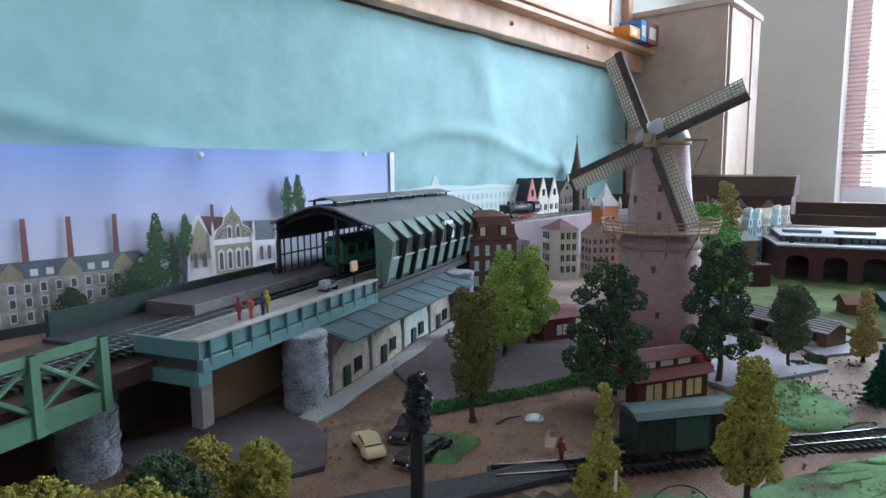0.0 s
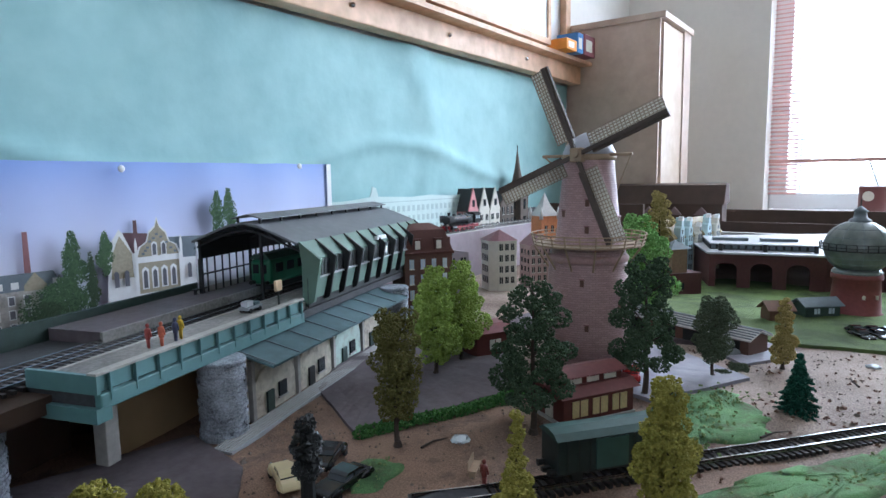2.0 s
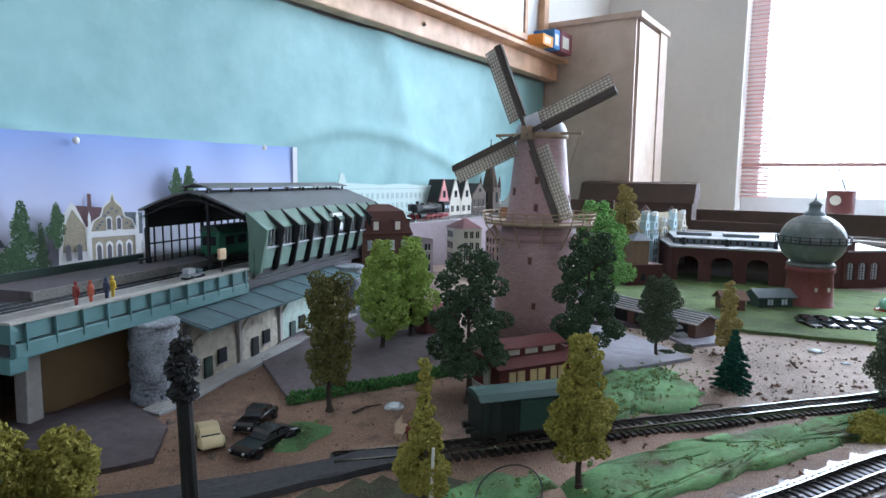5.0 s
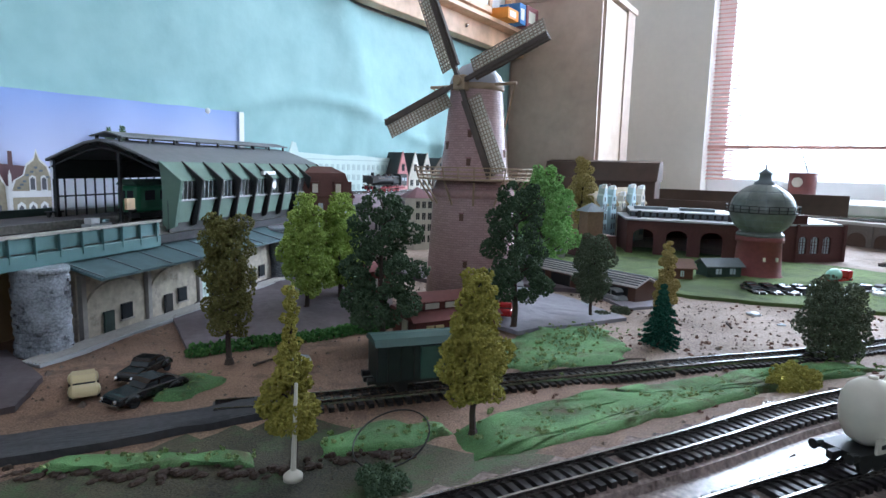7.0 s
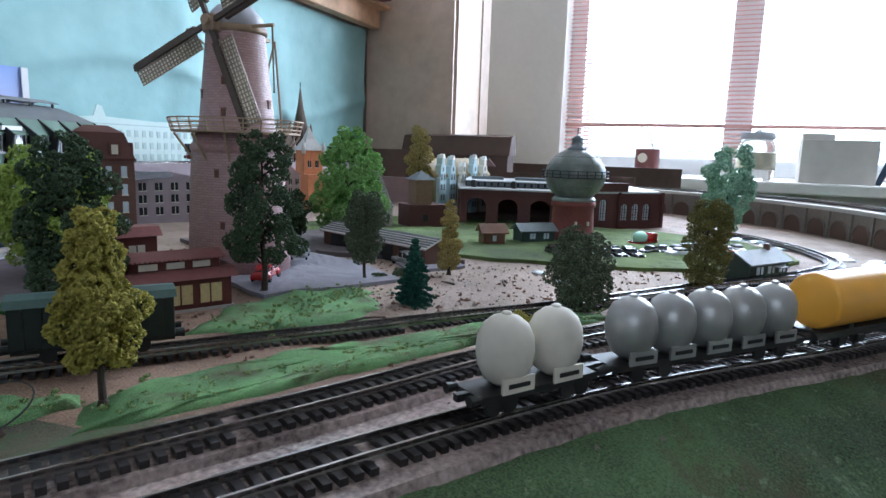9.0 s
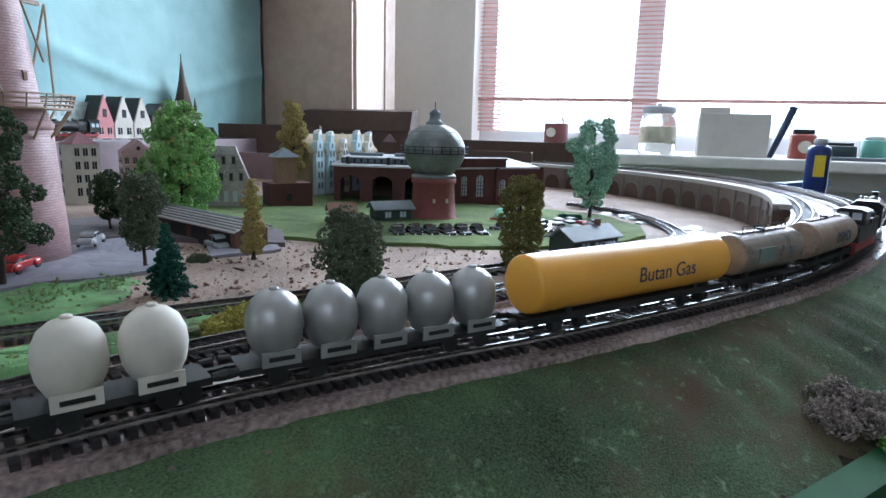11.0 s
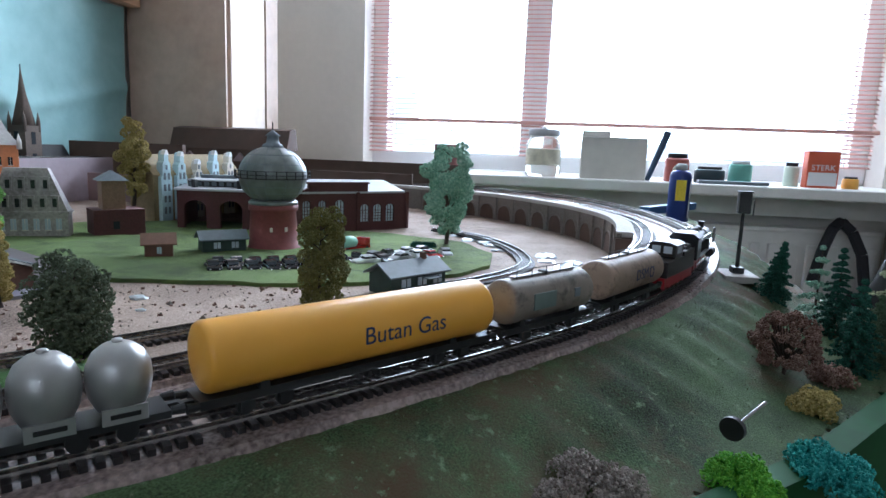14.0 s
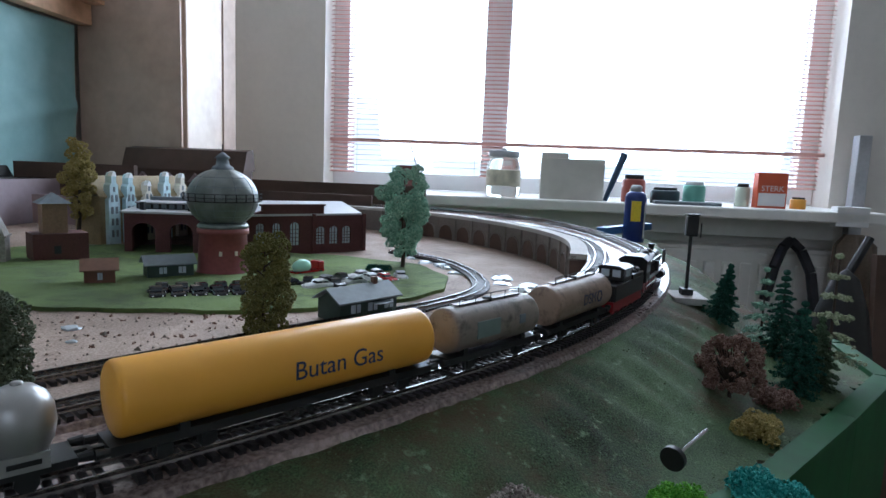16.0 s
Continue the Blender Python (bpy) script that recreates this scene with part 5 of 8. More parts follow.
facade_windows(ornate, 0.062, 1, 0.006, 0.018, 6, 0.004, 0.0095, 0, 0.0048, 0.011, PANE)
for row, count, x0, z0, y0 in ((0, 5, 0.0065, 0.027, -0.0005), (1, 4, 0.0095, 0.045, 0.0022)):
    for k in range(count):
        x = x0 + k * 0.0104
        d_ = part("dormer", bx(x, y0, z0, x + 0.0066, y0 + 0.008, z0 + 0.0115), ORN, ornate)
        part("dormer_hood", bx(x - 0.0007, y0 - 0.0008, z0 + 0.0115, x + 0.0073, y0 + 0.008, z0 + 0.0128), ORN, d_)
        part("dormer_window", bx(x + 0.0015, y0 - 0.0006, z0 + 0.0015, x + 0.0051, y0 + 0.0001, z0 + 0.0098), PANED, d_)

brt = thing("brick_tower", pose(0.90, 0.235, 0.893, 0, 0, -40), "brick house with a square roofed water turret", "tower")
part("base", bx(-0.014, -0.014, -0.003, 0.035, 0.02, 0.026), REDBR, brt)
part("turret", bx(-0.004, -0.008, 0.026, 0.018, 0.012, 0.056), mat("tan_brick", (0.26, 0.16, 0.1), 0.7, 400, 0.2), brt)
pr = BM()
base = [pr.verts.new(p) for p in ((-0.008, -0.012, 0.056), (0.022, -0.012, 0.056), (0.022, 0.016, 0.056), (-0.008, 0.016, 0.056))]
tip = pr.verts.new((0.007, 0.002, 0.067))
for i in range(4):
    pr.faces.new((base[i], base[(i + 1) % 4], tip))
pr.faces.new(list(reversed(base)))
part("roof", pr, SLATE, brt)
part("window", bx(0.004, -0.0146, 0.006, 0.010, -0.0135, 0.014), PANED, brt)

PALEB = mat("pale_blue_render", (0.5, 0.66, 0.7), 0.7, 200, 0.12)
TANRF = mat("tan_tile_roof", (0.3, 0.23, 0.12), 0.7, 500, 0.22, 0.0003, big=60)
row = thing("gabled_terrace", pose(1.036, 0.266, 0.893, 0, 0, -12), "tan-roofed terrace with narrow pale blue and white curved gables", "house", "town houses")
part("wall", bx(-0.008, 0.0, -0.003, 0.148, 0.04, 0.056), TANRF, row)
part("roof", extrude_yz(BM(), [(-0.002, 0.054), (0.021, 0.079), (0.044, 0.054), (0.044, 0.056), (0.021, 0.081), (-0.002, 0.056)], -0.010, 0.150), TANRF, row)
for k, (u, tall, gm) in enumerate(((0.008, 0.086, PALEB), (0.034, 0.084, PALEB), (0.064, 0.074, CREAM), (0.096, 0.086, PALEB), (0.126, 0.084, CREAM))):
    w = 0.0085
    sh = [(-w, -0.003), (w, -0.003), (w, 0.052), (w * 0.78, 0.055), (w * 0.72, tall - 0.016), (w * 0.42, tall - 0.013), (w * 0.4, tall - 0.005), (w * 0.2, tall - 0.001), (0, tall)]
    sh = sh + [(-x, z) for x, z in reversed(sh[3:-1])] + [(-w, 0.052)]
    g = part("gable_front", extrude_xz(BM(), [(u + x, z) for x, z in sh], -0.006, 0.004), gm, row)
    part("gable_coping", extrude_xz(BM(), [(u - w * 0.42, tall - 0.005), (u + w * 0.42, tall - 0.005), (u + w * 0.22, tall), (u, tall + 0.0015), (u - w * 0.22, tall)], -0.0068, 0.0), WHITE, g)
    for r in range(4):
        for c_ in range(2):
            x, z = u - w * 0.58 + c_ * w * 0.78, 0.006 + r * 0.0145
            part("window", bx(x, -0.0066, z, x + w * 0.36, -0.0058, z + 0.0085), SLATE, g)
    part("attic_window", bx(u - w * 0.16, -0.0066, 0.062, u + w * 0.16, -0.0058, 0.068), SLATE, g)

# ---- engine shed ----
shed = thing("engine_shed", (0, 0, 0.889), "red brick engine shed with pale roof and arched windows", "engine shed")
P0, P1, P2, P3, P4 = (0.985, 0.208), (1.012, 0.075), (1.118, -0.04), (1.36, 0.06), (1.20, 0.30)


def wall_between(parent, p, q, h, nm, openings, thick=0.006, dz=()):
    """A wall from p to q with arched openings (from, to, sill, spring, dark)."""
    d = Vector((q[0] - p[0], q[1] - p[1], 0))
    m = Matrix.Translation((p[0], p[1], 0)) @ Matrix.Rotation(math.atan2(d.y, d.x), 4, "Z")
    b = BM()
    xs = 0.0
    for x0, x1, z0, z1, _ in openings:
        box(b, xs, 0, -0.004, x0, thick, h, m)
        if z0 > 0:
            box(b, x0, 0, -0.004, x1, thick, z0, m)
        arch = [(x0, z1)] + [((x0 + x1) / 2 - (x1 - x0) / 2 * math.cos(math.pi * i / 10), z1 + (x1 - x0) * 0.35 * math.sin(math.pi * i / 10)) for i in range(1, 10)] + [(x1, z1), (x1, h), (x0, h)]
        e = BM()
        extrude_xz(e, arch, 0, thick)
        bmesh.ops.transform(e, matrix=m, verts=e.verts)
        tmp = bpy.data.meshes.new("t")
        e.to_mesh(tmp)
        e.free()
        b.from_mesh(tmp)
        bpy.data.meshes.remove(tmp)
        xs = x1
    box(b, xs, 0, -0.004, d.length, thick, h, m)
    part(nm, b, REDBR, parent)
    for x0, x1, z0, z1, glazed in openings:
        if glazed:
            w = part("arched_window", bx(x0, thick * 0.5, z0, x1, thick * 0.6, z1 + (x1 - x0) * 0.35, m), PANE, parent)
            for k in (1, 2):
                part("glazing_bar", bx(x0 + (x1 - x0) * k / 3 - 0.0003, thick * 0.35, z0, x0 + (x1 - x0) * k / 3 + 0.0003, thick * 0.5, z1 + 0.003, m), REDBR, w)
            for k in range(1, 5):
                z = z0 + (z1 - z0) * k / 5
                part("glazing_bar", bx(x0, thick * 0.35, z - 0.0003, x1, thick * 0.5, z + 0.0003, m), REDBR, w)
    return m, d.length


m1, l1 = wall_between(shed, P0, P1, 0.046, "door_wall", [(0.008 + k * 0.042, 0.034 + k * 0.042, 0.0, 0.026, False) for k in range(3)])
m2, l2 = wall_between(shed, P1, P2, 0.046, "window_wall", [(0.012, 0.022, 0.012, 0.034, True), (0.032, 0.042, 0.012, 0.034, True), (0.054, 0.066, 0.010, 0.034, True), (0.088, 0.100, 0.010, 0.028, True), (0.106, 0.118, 0.010, 0.028, True), (0.124, 0.136, 0.010, 0.028, True)])
part("gable_step", bx(0.02, 0.0, 0.046, 0.098, 0.006, 0.058, m2), REDBR, shed)
part("gable_slope", extrude_xz(BM(), [(0.0, 0.046), (0.03, 0.046), (0.03, 0.056)], 0, 0.006), REDBR, shed).matrix_basis = m2
part("step_cap", bx(0.018, -0.001, 0.058, 0.100, 0.007, 0.060, m2), REDBR, shed)
for x in (0.082, 0.154):
    part("buttress", bx(min(x, l2 - 0.004), -0.003, 0, min(x, l2 - 0.004) + 0.004, 0.0, 0.048, m2), REDBR, shed)
wall_between(shed, P2, P3, 0.042, "side_wall", [])
wall_between(shed, P3, P4, 0.042, "rear_wall", [])
wall_between(shed, P4, P0, 0.046, "end_wall", [])
roofm = BM()
prism(roofm, [(P0[0] - 0.004, P0[1] + 0.002), (P1[0] - 0.003, P1[1] - 0.002), (P2[0] - 0.002, P2[1] + 0.004), P3, P4], 0.0462, 0.0485)
part("roof", roofm, GREYRF, shed, "pale grey felted roof")
q0, q1 = Vector(P0).lerp(Vector(P1), 0.03), Vector(P0).lerp(Vector(P1), 0.97)
o = Vector((0.036, 0.012))
lt = part("clerestory", prism(BM(), [tuple(q1 + o), tuple(q1 + o * 3.6), tuple(q0 + o * 3.6), tuple(q0 + o)], 0.0485, 0.0555), DARKM, shed, "dark glazed clerestory band")
part("clerestory_roof", prism(BM(), [tuple(q1 + o * 0.85), tuple(q1 + o * 3.8), tuple(q0 + o * 3.8), tuple(q0 + o * 0.85)], 0.0555, 0.0572), GREYRF, lt)
for a0, a1 in ((0.06, 0.42), (0.55, 0.9)):
    pa, pb = q0.lerp(q1, a0), q0.lerp(q1, a1)
    part("ridge_louvre", prism(BM(), [tuple(pb + o * 1.9), tuple(pb + o * 2.3), tuple(pa + o * 2.3), tuple(pa + o * 1.9)], 0.0572, 0.0612), SLATE, lt)
for k in range(14):
    pa = q0.lerp(q1, (k + 0.5) / 14) + o * 0.985
    part("clerestory_pane", bx(pa.x - 0.0006, pa.y - 0.003, 0.0495, pa.x + 0.0002, pa.y + 0.003, 0.0545), SLATE, lt)
for a0 in (0.1, 0.5, 0.93):
    pa = Vector(P0).lerp(Vector(P1), a0) + Vector((0.02, 0.004))
    part("smoke_vent", bx(pa.x - 0.0025, pa.y - 0.0025, 0.0485, pa.x + 0.0025, pa.y + 0.0025, 0.058), DARKM, shed)

# ---- water tower ----
wt = thing("water_tower", pose(0.885, 0.040, 0.889), "grey-green spherical water tank on a round red brick base", "water tower")
part("base", lathe(BM(), [(0.026, -0.003), (0.026, 0.004), (0.0235, 0.006), (0.0215, 0.040), (0.0235, 0.041), (0.0235, 0.046), (0.021, 0.047)], 36), TERRA, wt)
part("collar", lathe(BM(), [(0.0225, 0.0465), (0.0235, 0.048), (0.021, 0.051)], 36), SPHERE, wt)
part("tank", ball(BM(), (0, 0, 0.074), 0.032, 1, 1, 0.88, 36, 20), SPHERE, wt, smooth=True)
part("walkway", hoop_ring(BM(), 0.0305, 0.0355, 0.0715, 0.0723, 36), DARKM, wt)
for z in (0.0752, 0.0788):
    part("walkway_rail", hoop_ring(BM(), 0.0350, 0.0356, z - 0.0003, z + 0.0003, 36), DARKM, wt)
for z in (0.058, 0.064, 0.085, 0.0935):
    r = 0.032 * math.sqrt(1 - ((z - 0.074) / 0.02816) ** 2)
    part("plate_seam", hoop_ring(BM(), r - 0.0005, r + 0.00015, z - 0.00025, z + 0.00025, 36), SLATE, wt)
for k in range(10):
    b = BM()
    pr_ = [(0.0321 * math.cos(u), 0.074 + 0.02826 * math.sin(u)) for u in np.linspace(-1.0, 1.1, 14)]
    for (r0, z0), (r1, z1) in zip(pr_, pr_[1:]):
        a = 2 * math.pi * (k + 0.3) / 10
        rod(b, (r0 * math.cos(a), r0 * math.sin(a), z0), (r1 * math.cos(a), r1 * math.sin(a), z1), 0.00025, n=4)
    part("plate_seam", b, SLATE, wt)
for k in range(24):
    a = 2 * math.pi * k / 24
    part("walkway_post", rod(BM(), (0.0353 * math.cos(a), 0.0353 * math.sin(a), 0.072), (0.0353 * math.cos(a), 0.0353 * math.sin(a), 0.079), 0.0005, n=6), DARKM, wt)
part("roof_lantern", lathe(BM(), [(0.011, 0.099), (0.010, 0.103), (0.0065, 0.105), (0.0055, 0.111), (0.0075, 0.1115), (0.001, 0.117)], 8), SLATE, wt)
part("finial", rod(BM(), (0, 0, 0.116), (0, 0, 0.124), 0.0006, n=6), DARKM, wt)
for a in (200, 235):
    part("small_window", bx(0.0215, -0.0012, 0.022, 0.0238, 0.0012, 0.026, Matrix.Rotation(radians(a), 4, "Z")), CREAM, wt)


def hut(x, y, rz, w, d, h, rh, wallm, roofm, label, wins=2, over=0.003, z=None, name="wooden_hut"):
    hs = thing(name, at(x, y, z, rz), label, "hut", "small huts")
    part("wall", bx(-w / 2, -d / 2, -0.004, w / 2, d / 2, h), wallm, hs)
    part("roof", extrude_yz(BM(), [(-d / 2 - over, h - 0.001), (0, h + rh), (d / 2 + over, h - 0.001), (d / 2 + over, h), (0, h + rh + 0.0012), (-d / 2 - over, h)], -w / 2 - over, w / 2 + over), roofm, hs)
    part("gable", extrude_yz(BM(), [(-d / 2, h - 0.0012), (d / 2, h - 0.0012), (0, h + rh - 0.0006)], -w / 2, w / 2), wallm, hs)
    for k in range(wins):
        x0 = -w / 2 + w * (k + 0.6) / (wins + 0.4)
        q = part("window", bx(x0, -d / 2 - 0.0006, h * 0.4, x0 + w * 0.16, -d / 2 + 0.0003, h * 0.8), PANE, hs)
        part("mullion", bx(x0 + w * 0.075, -d / 2 - 0.001, h * 0.4, x0 + w * 0.085, -d / 2 - 0.0004, h * 0.8), wallm, q)
    return hs


hut(0.795, 0.102, -55, 0.022, 0.018, 0.014, 0.007, mat("brown_boards", (0.14, 0.06, 0.035), 0.6, 300, 0.15), mat("brown_roof", (0.2, 0.1, 0.06), 0.6), "small brown wooden kiosk with steps", 1)
hut(0.845, 0.072, -48, 0.038, 0.02, 0.014, 0.006, GREENB, SLATE, "dark green wooden hut with slate roof", 2)
gh = hut(0.742, -0.128, -36, 0.05, 0.024, 0.014, 0.007, GREENB, SLATE, "dark green lineside shed with grey slate roof", 3)
part("chimney", bx(0.012, -0.002, 0.018, 0.0155, 0.0015, 0.026), BROWNH, gh)
part("canopy", bx(0.002, -0.020, 0.0105, 0.014, -0.012, 0.0112), SLATE, gh)
part("veranda", bx(-0.02, -0.02, 0, 0.026, -0.012, 0.002), GREENB, gh)
for k in range(5):
    part("veranda_post", bx(-0.018 + k * 0.0105, -0.0195, 0.002, -0.0172 + k * 0.0105, -0.0188, 0.007), GREENB, gh)
part("veranda_rail", bx(-0.018, -0.0195, 0.0065, 0.025, -0.0188, 0.007), GREENB, gh)
ls = hut(0.665, 0.155, 68, 0.13, 0.026, 0.016, 0.005, BROWNH, TINW, "long low open-fronted shed with ribbed pale roof", 4, name="long_shed")
for e in (-1, 1):
    for q in range(5):
        f = (q + 0.5) / 5
        part("roof_batten", bx(-0.068, e * 0.016 * f - 0.0005, 0.0222 - 0.006 * f, 0.068, e * 0.016 * f + 0.0005, 0.0232 - 0.006 * f), GREYCAR, ls)
# Black sheets on the closed walls imitate the shaded insides of open bays.
for k in range(4):
    part("bay_shade", bx(-0.058 + k * 0.03, 0.0129, 0.0, -0.036 + k * 0.03, 0.0136, 0.0135), DARKM, ls)
    part("bay_shade", bx(-0.058 + k * 0.03, -0.0136, 0.0, -0.036 + k * 0.03, -0.0129, 0.0135), DARKM, ls)

# ---- trees ----
LEAVES = {
    "dark": leaf_mat("dark_foliage", (0.045, 0.075, 0.04), (0.085, 0.13, 0.07)),
    "olive": leaf_mat("olive_foliage", (0.25, 0.23, 0.04), (0.37, 0.33, 0.07)),
    "brownol": leaf_mat("brown_olive_foliage", (0.12, 0.115, 0.03), (0.19, 0.175, 0.055)),
    "lime": leaf_mat("lime_foliage", (0.27, 0.38, 0.06), (0.40, 0.52, 0.13)),
    "fresh": leaf_mat("fresh_green_foliage", (0.17, 0.36, 0.08), (0.29, 0.5, 0.17)),
    "fir": leaf_mat("fir_foliage", (0.01, 0.05, 0.035), (0.03, 0.12, 0.08)),
    "pale": leaf_mat("pale_mint_foliage", (0.18, 0.38, 0.27), (0.46, 0.64, 0.5)),
    "greygreen": leaf_mat("grey_green_foliage", (0.075, 0.095, 0.055), (0.13, 0.16, 0.1)),
    "yellow": leaf_mat("ochre_foliage", (0.28, 0.22, 0.06), (0.45, 0.36, 0.14)),
    "bright": leaf_mat("bright_green_moss", (0.07, 0.28, 0.02), (0.2, 0.5, 0.05)),
    "lichen": leaf_mat("grey_lichen", (0.16, 0.13, 0.11), (0.4, 0.35, 0.31)),
    "rust": leaf_mat("rust_brown_lichen", (0.13, 0.07, 0.05), (0.3, 0.19, 0.15)),
    "paletip": leaf_mat("pale_cream_needles", (0.2, 0.24, 0.13), (0.5, 0.52, 0.34)),
    "flock": leaf_mat("slope_flock_crumbs", (0.09, 0.12, 0.06), (0.2, 0.25, 0.14)),
    "tuft": leaf_mat("tuft_green", (0.12, 0.2, 0.06), (0.34, 0.42, 0.18)),
    "teal": leaf_mat("teal_lichen", (0.02, 0.2, 0.18), (0.08, 0.42, 0.38)),
}


def tree(x, y, h, r, kind, prof, label, n=2600, size=0.0016, seed=1, trunk=0.25, lumps=46, lump=0.3, z=None, lean=(0, 0), name="tree", category="tree"):
    """prof: crown's relative radius from its foot to its tip; trunk: bare share of the height."""
    r_ = random.Random(seed)
    z0 = ground(x, y) if z is None else z
    tr = thing(name, pose(x, y, z0, lean[0], lean[1], 0), label, category, "model trees")
    tb = BM()
    steps = 5
    pts = [Vector((r_.uniform(-1, 1) * 0.0012 * (k > 0), r_.uniform(-1, 1) * 0.0012 * (k > 0), -0.002 + h * 0.86 * k / steps)) for k in range(steps + 1)]
    tw = max(0.0012, h * 0.022)
    for k in range(steps):
        rod(tb, pts[k], pts[k + 1], tw * (1 - 0.8 * k / steps), tw * (1 - 0.8 * (k + 1) / steps), 8)
    rod(tb, (0, 0, -0.002), (0, 0, 0.003), tw * 2.0, tw * 1.0, 9)
    part("trunk", tb, TRUNK, tr)
    cs, rs = [], []
    lb = BM()
    lumps = int(lumps * 0.72)
    for i in range(lumps):
        u = (i + r_.random()) / lumps
        zz = h * (trunk + (1 - trunk) * (0.02 + 0.95 * u))
        pr_ = np.interp(u, np.linspace(0, 1, len(prof)), prof) * r
        a = i * 2.399 + r_.uniform(-0.5, 0.5)
        d = pr_ * (1 - lump * 0.6) * math.sqrt(r_.uniform(0.35, 1)) * r_.uniform(0.8, 1.12)
        c = (d * math.cos(a), d * math.sin(a), zz)
        cs.append(c)
        rs.append(max(0.0014, pr_ * lump * r_.uniform(0.7, 1.4) + 0.0012))
        if i % 3 == 0 and d > 0.002:
            rod(lb, (0, 0, max(h * trunk * 0.9, zz - d * 0.7)), c, tw * 0.3, tw * 0.12, 5)
    if len(lb.verts):
        part("branching", lb, TRUNK, tr)
    else:
        lb.free()
    cr = part("crown", flakes(cs, rs, int(n * 2.3), size * 0.62, seed, 0.8), LEAVES[kind], tr)
    return tr


ROUND = [0.5, 0.9, 1, 0.95, 0.75, 0.4]
COLUMN = [0.7, 0.95, 1, 1, 1, 0.95, 0.75]
CONE = [1, 0.85, 0.7, 0.5, 0.3, 0.08]
OVAL = [0.45, 0.85, 1, 0.95, 0.8, 0.55, 0.25]
PINE_P = [0.7, 1.25, 0.75, 1.1, 0.6, 0.85, 0.7, 0.4]
tree(0.401, 0.168, 0.086, 0.022, "dark", PINE_P, "dark green broad pine beside the mill shop", 3600, 0.0016, 11, 0.2, 64, 0.22)
tree(0.490, 0.136, 0.091, 0.021, "dark", PINE_P, "dark green tall pine beside the mill", 3600, 0.0016, 12, 0.2, 64, 0.22)
tree(0.346, 0.082, 0.063, 0.0125, "olive", [0.5, 0.9, 1, 0.85, 0.7, 0.6, 0.3], "yellow-olive foam tree by the siding", 3400, 0.0014, 13, 0.2, 50, 0.34)
tree(0.347, 0.219, 0.072, 0.0118, "brownol", COLUMN, "brown-olive columnar tree at the road", 3000, 0.0014, 14, 0.2, 50, 0.36)
tree(0.452, 0.272, 0.080, 0.018, "lime", OVAL, "bright lime-green leafy tree", 2800, 0.002, 15, 0.12, 46, 0.36)
tree(0.488, 0.274, 0.080, 0.018, "lime", OVAL, "bright lime-green leafy tree", 2600, 0.002, 16, 0.12, 46, 0.36)
tree(0.289, 0.116, 0.062, 0.009, "olive", [0.5, 1, 0.8, 0.5, 0.22, 0.18, 0.12], "thin yellow-olive tree with a bare tip", 2200, 0.0013, 17, 0.18, 40, 0.36)
tree(0.612, 0.074, 0.054, 0.0085, "yellow", [0.7, 0.9, 1, 0.6, 0.75, 0.45, 0.15], "slim yellow-ochre tree on the sand", 1800, 0.0014, 19, 0.08, 30, 0.4)
tree(0.557, 0.110, 0.057, 0.0118, "greygreen", [0.6, 0.9, 1, 1, 1, 0.95, 0.75], "oval dark grey-green tree", 3000, 0.0013, 20, 0.22, 50, 0.34)
tree(0.716, 0.216, 0.110, 0.036, "fresh", [0.6, 0.8, 1, 0.9, 0.85, 0.6, 0.3], "large fresh green leafy tree", 4200, 0.0026, 21, 0.06, 70, 0.26)
tree(1.016, 0.285, 0.132, 0.019, "yellow", [0.5, 0.7, 0.9, 1, 0.8, 0.5], "tall yellow-olive tree behind the engine shed", 2200, 0.0022, 22, 0.25, 40, 0.36)
tree(0.548, -0.028, 0.044, 0.0165, "greygreen", [0.7, 1, 1, 0.95, 0.9, 0.6], "round grey-green bush tree by the tracks", 3400, 0.0014, 23, 0.06, 54, 0.32)
tree(0.668, -0.092, 0.060, 0.0145, "brownol", [0.85, 0.95, 1, 1, 1, 0.95], "olive column tree beside the siding", 3200, 0.0015, 24, 0.04, 56, 0.3)
tree(0.985, -0.115, 0.113, 0.031, "pale", [0.45, 0.75, 0.95, 1, 0.95, 0.8, 0.5], "airy pale mint-green tree beside the engine shed", 4200, 0.0024, 25, 0.12, 70, 0.22)
tree(0.655, 0.235, 0.05, 0.013, "dark", ROUND, "small dark tree behind the shed", 1200, 0.0018, 26, 0.25, 30, 0.35)
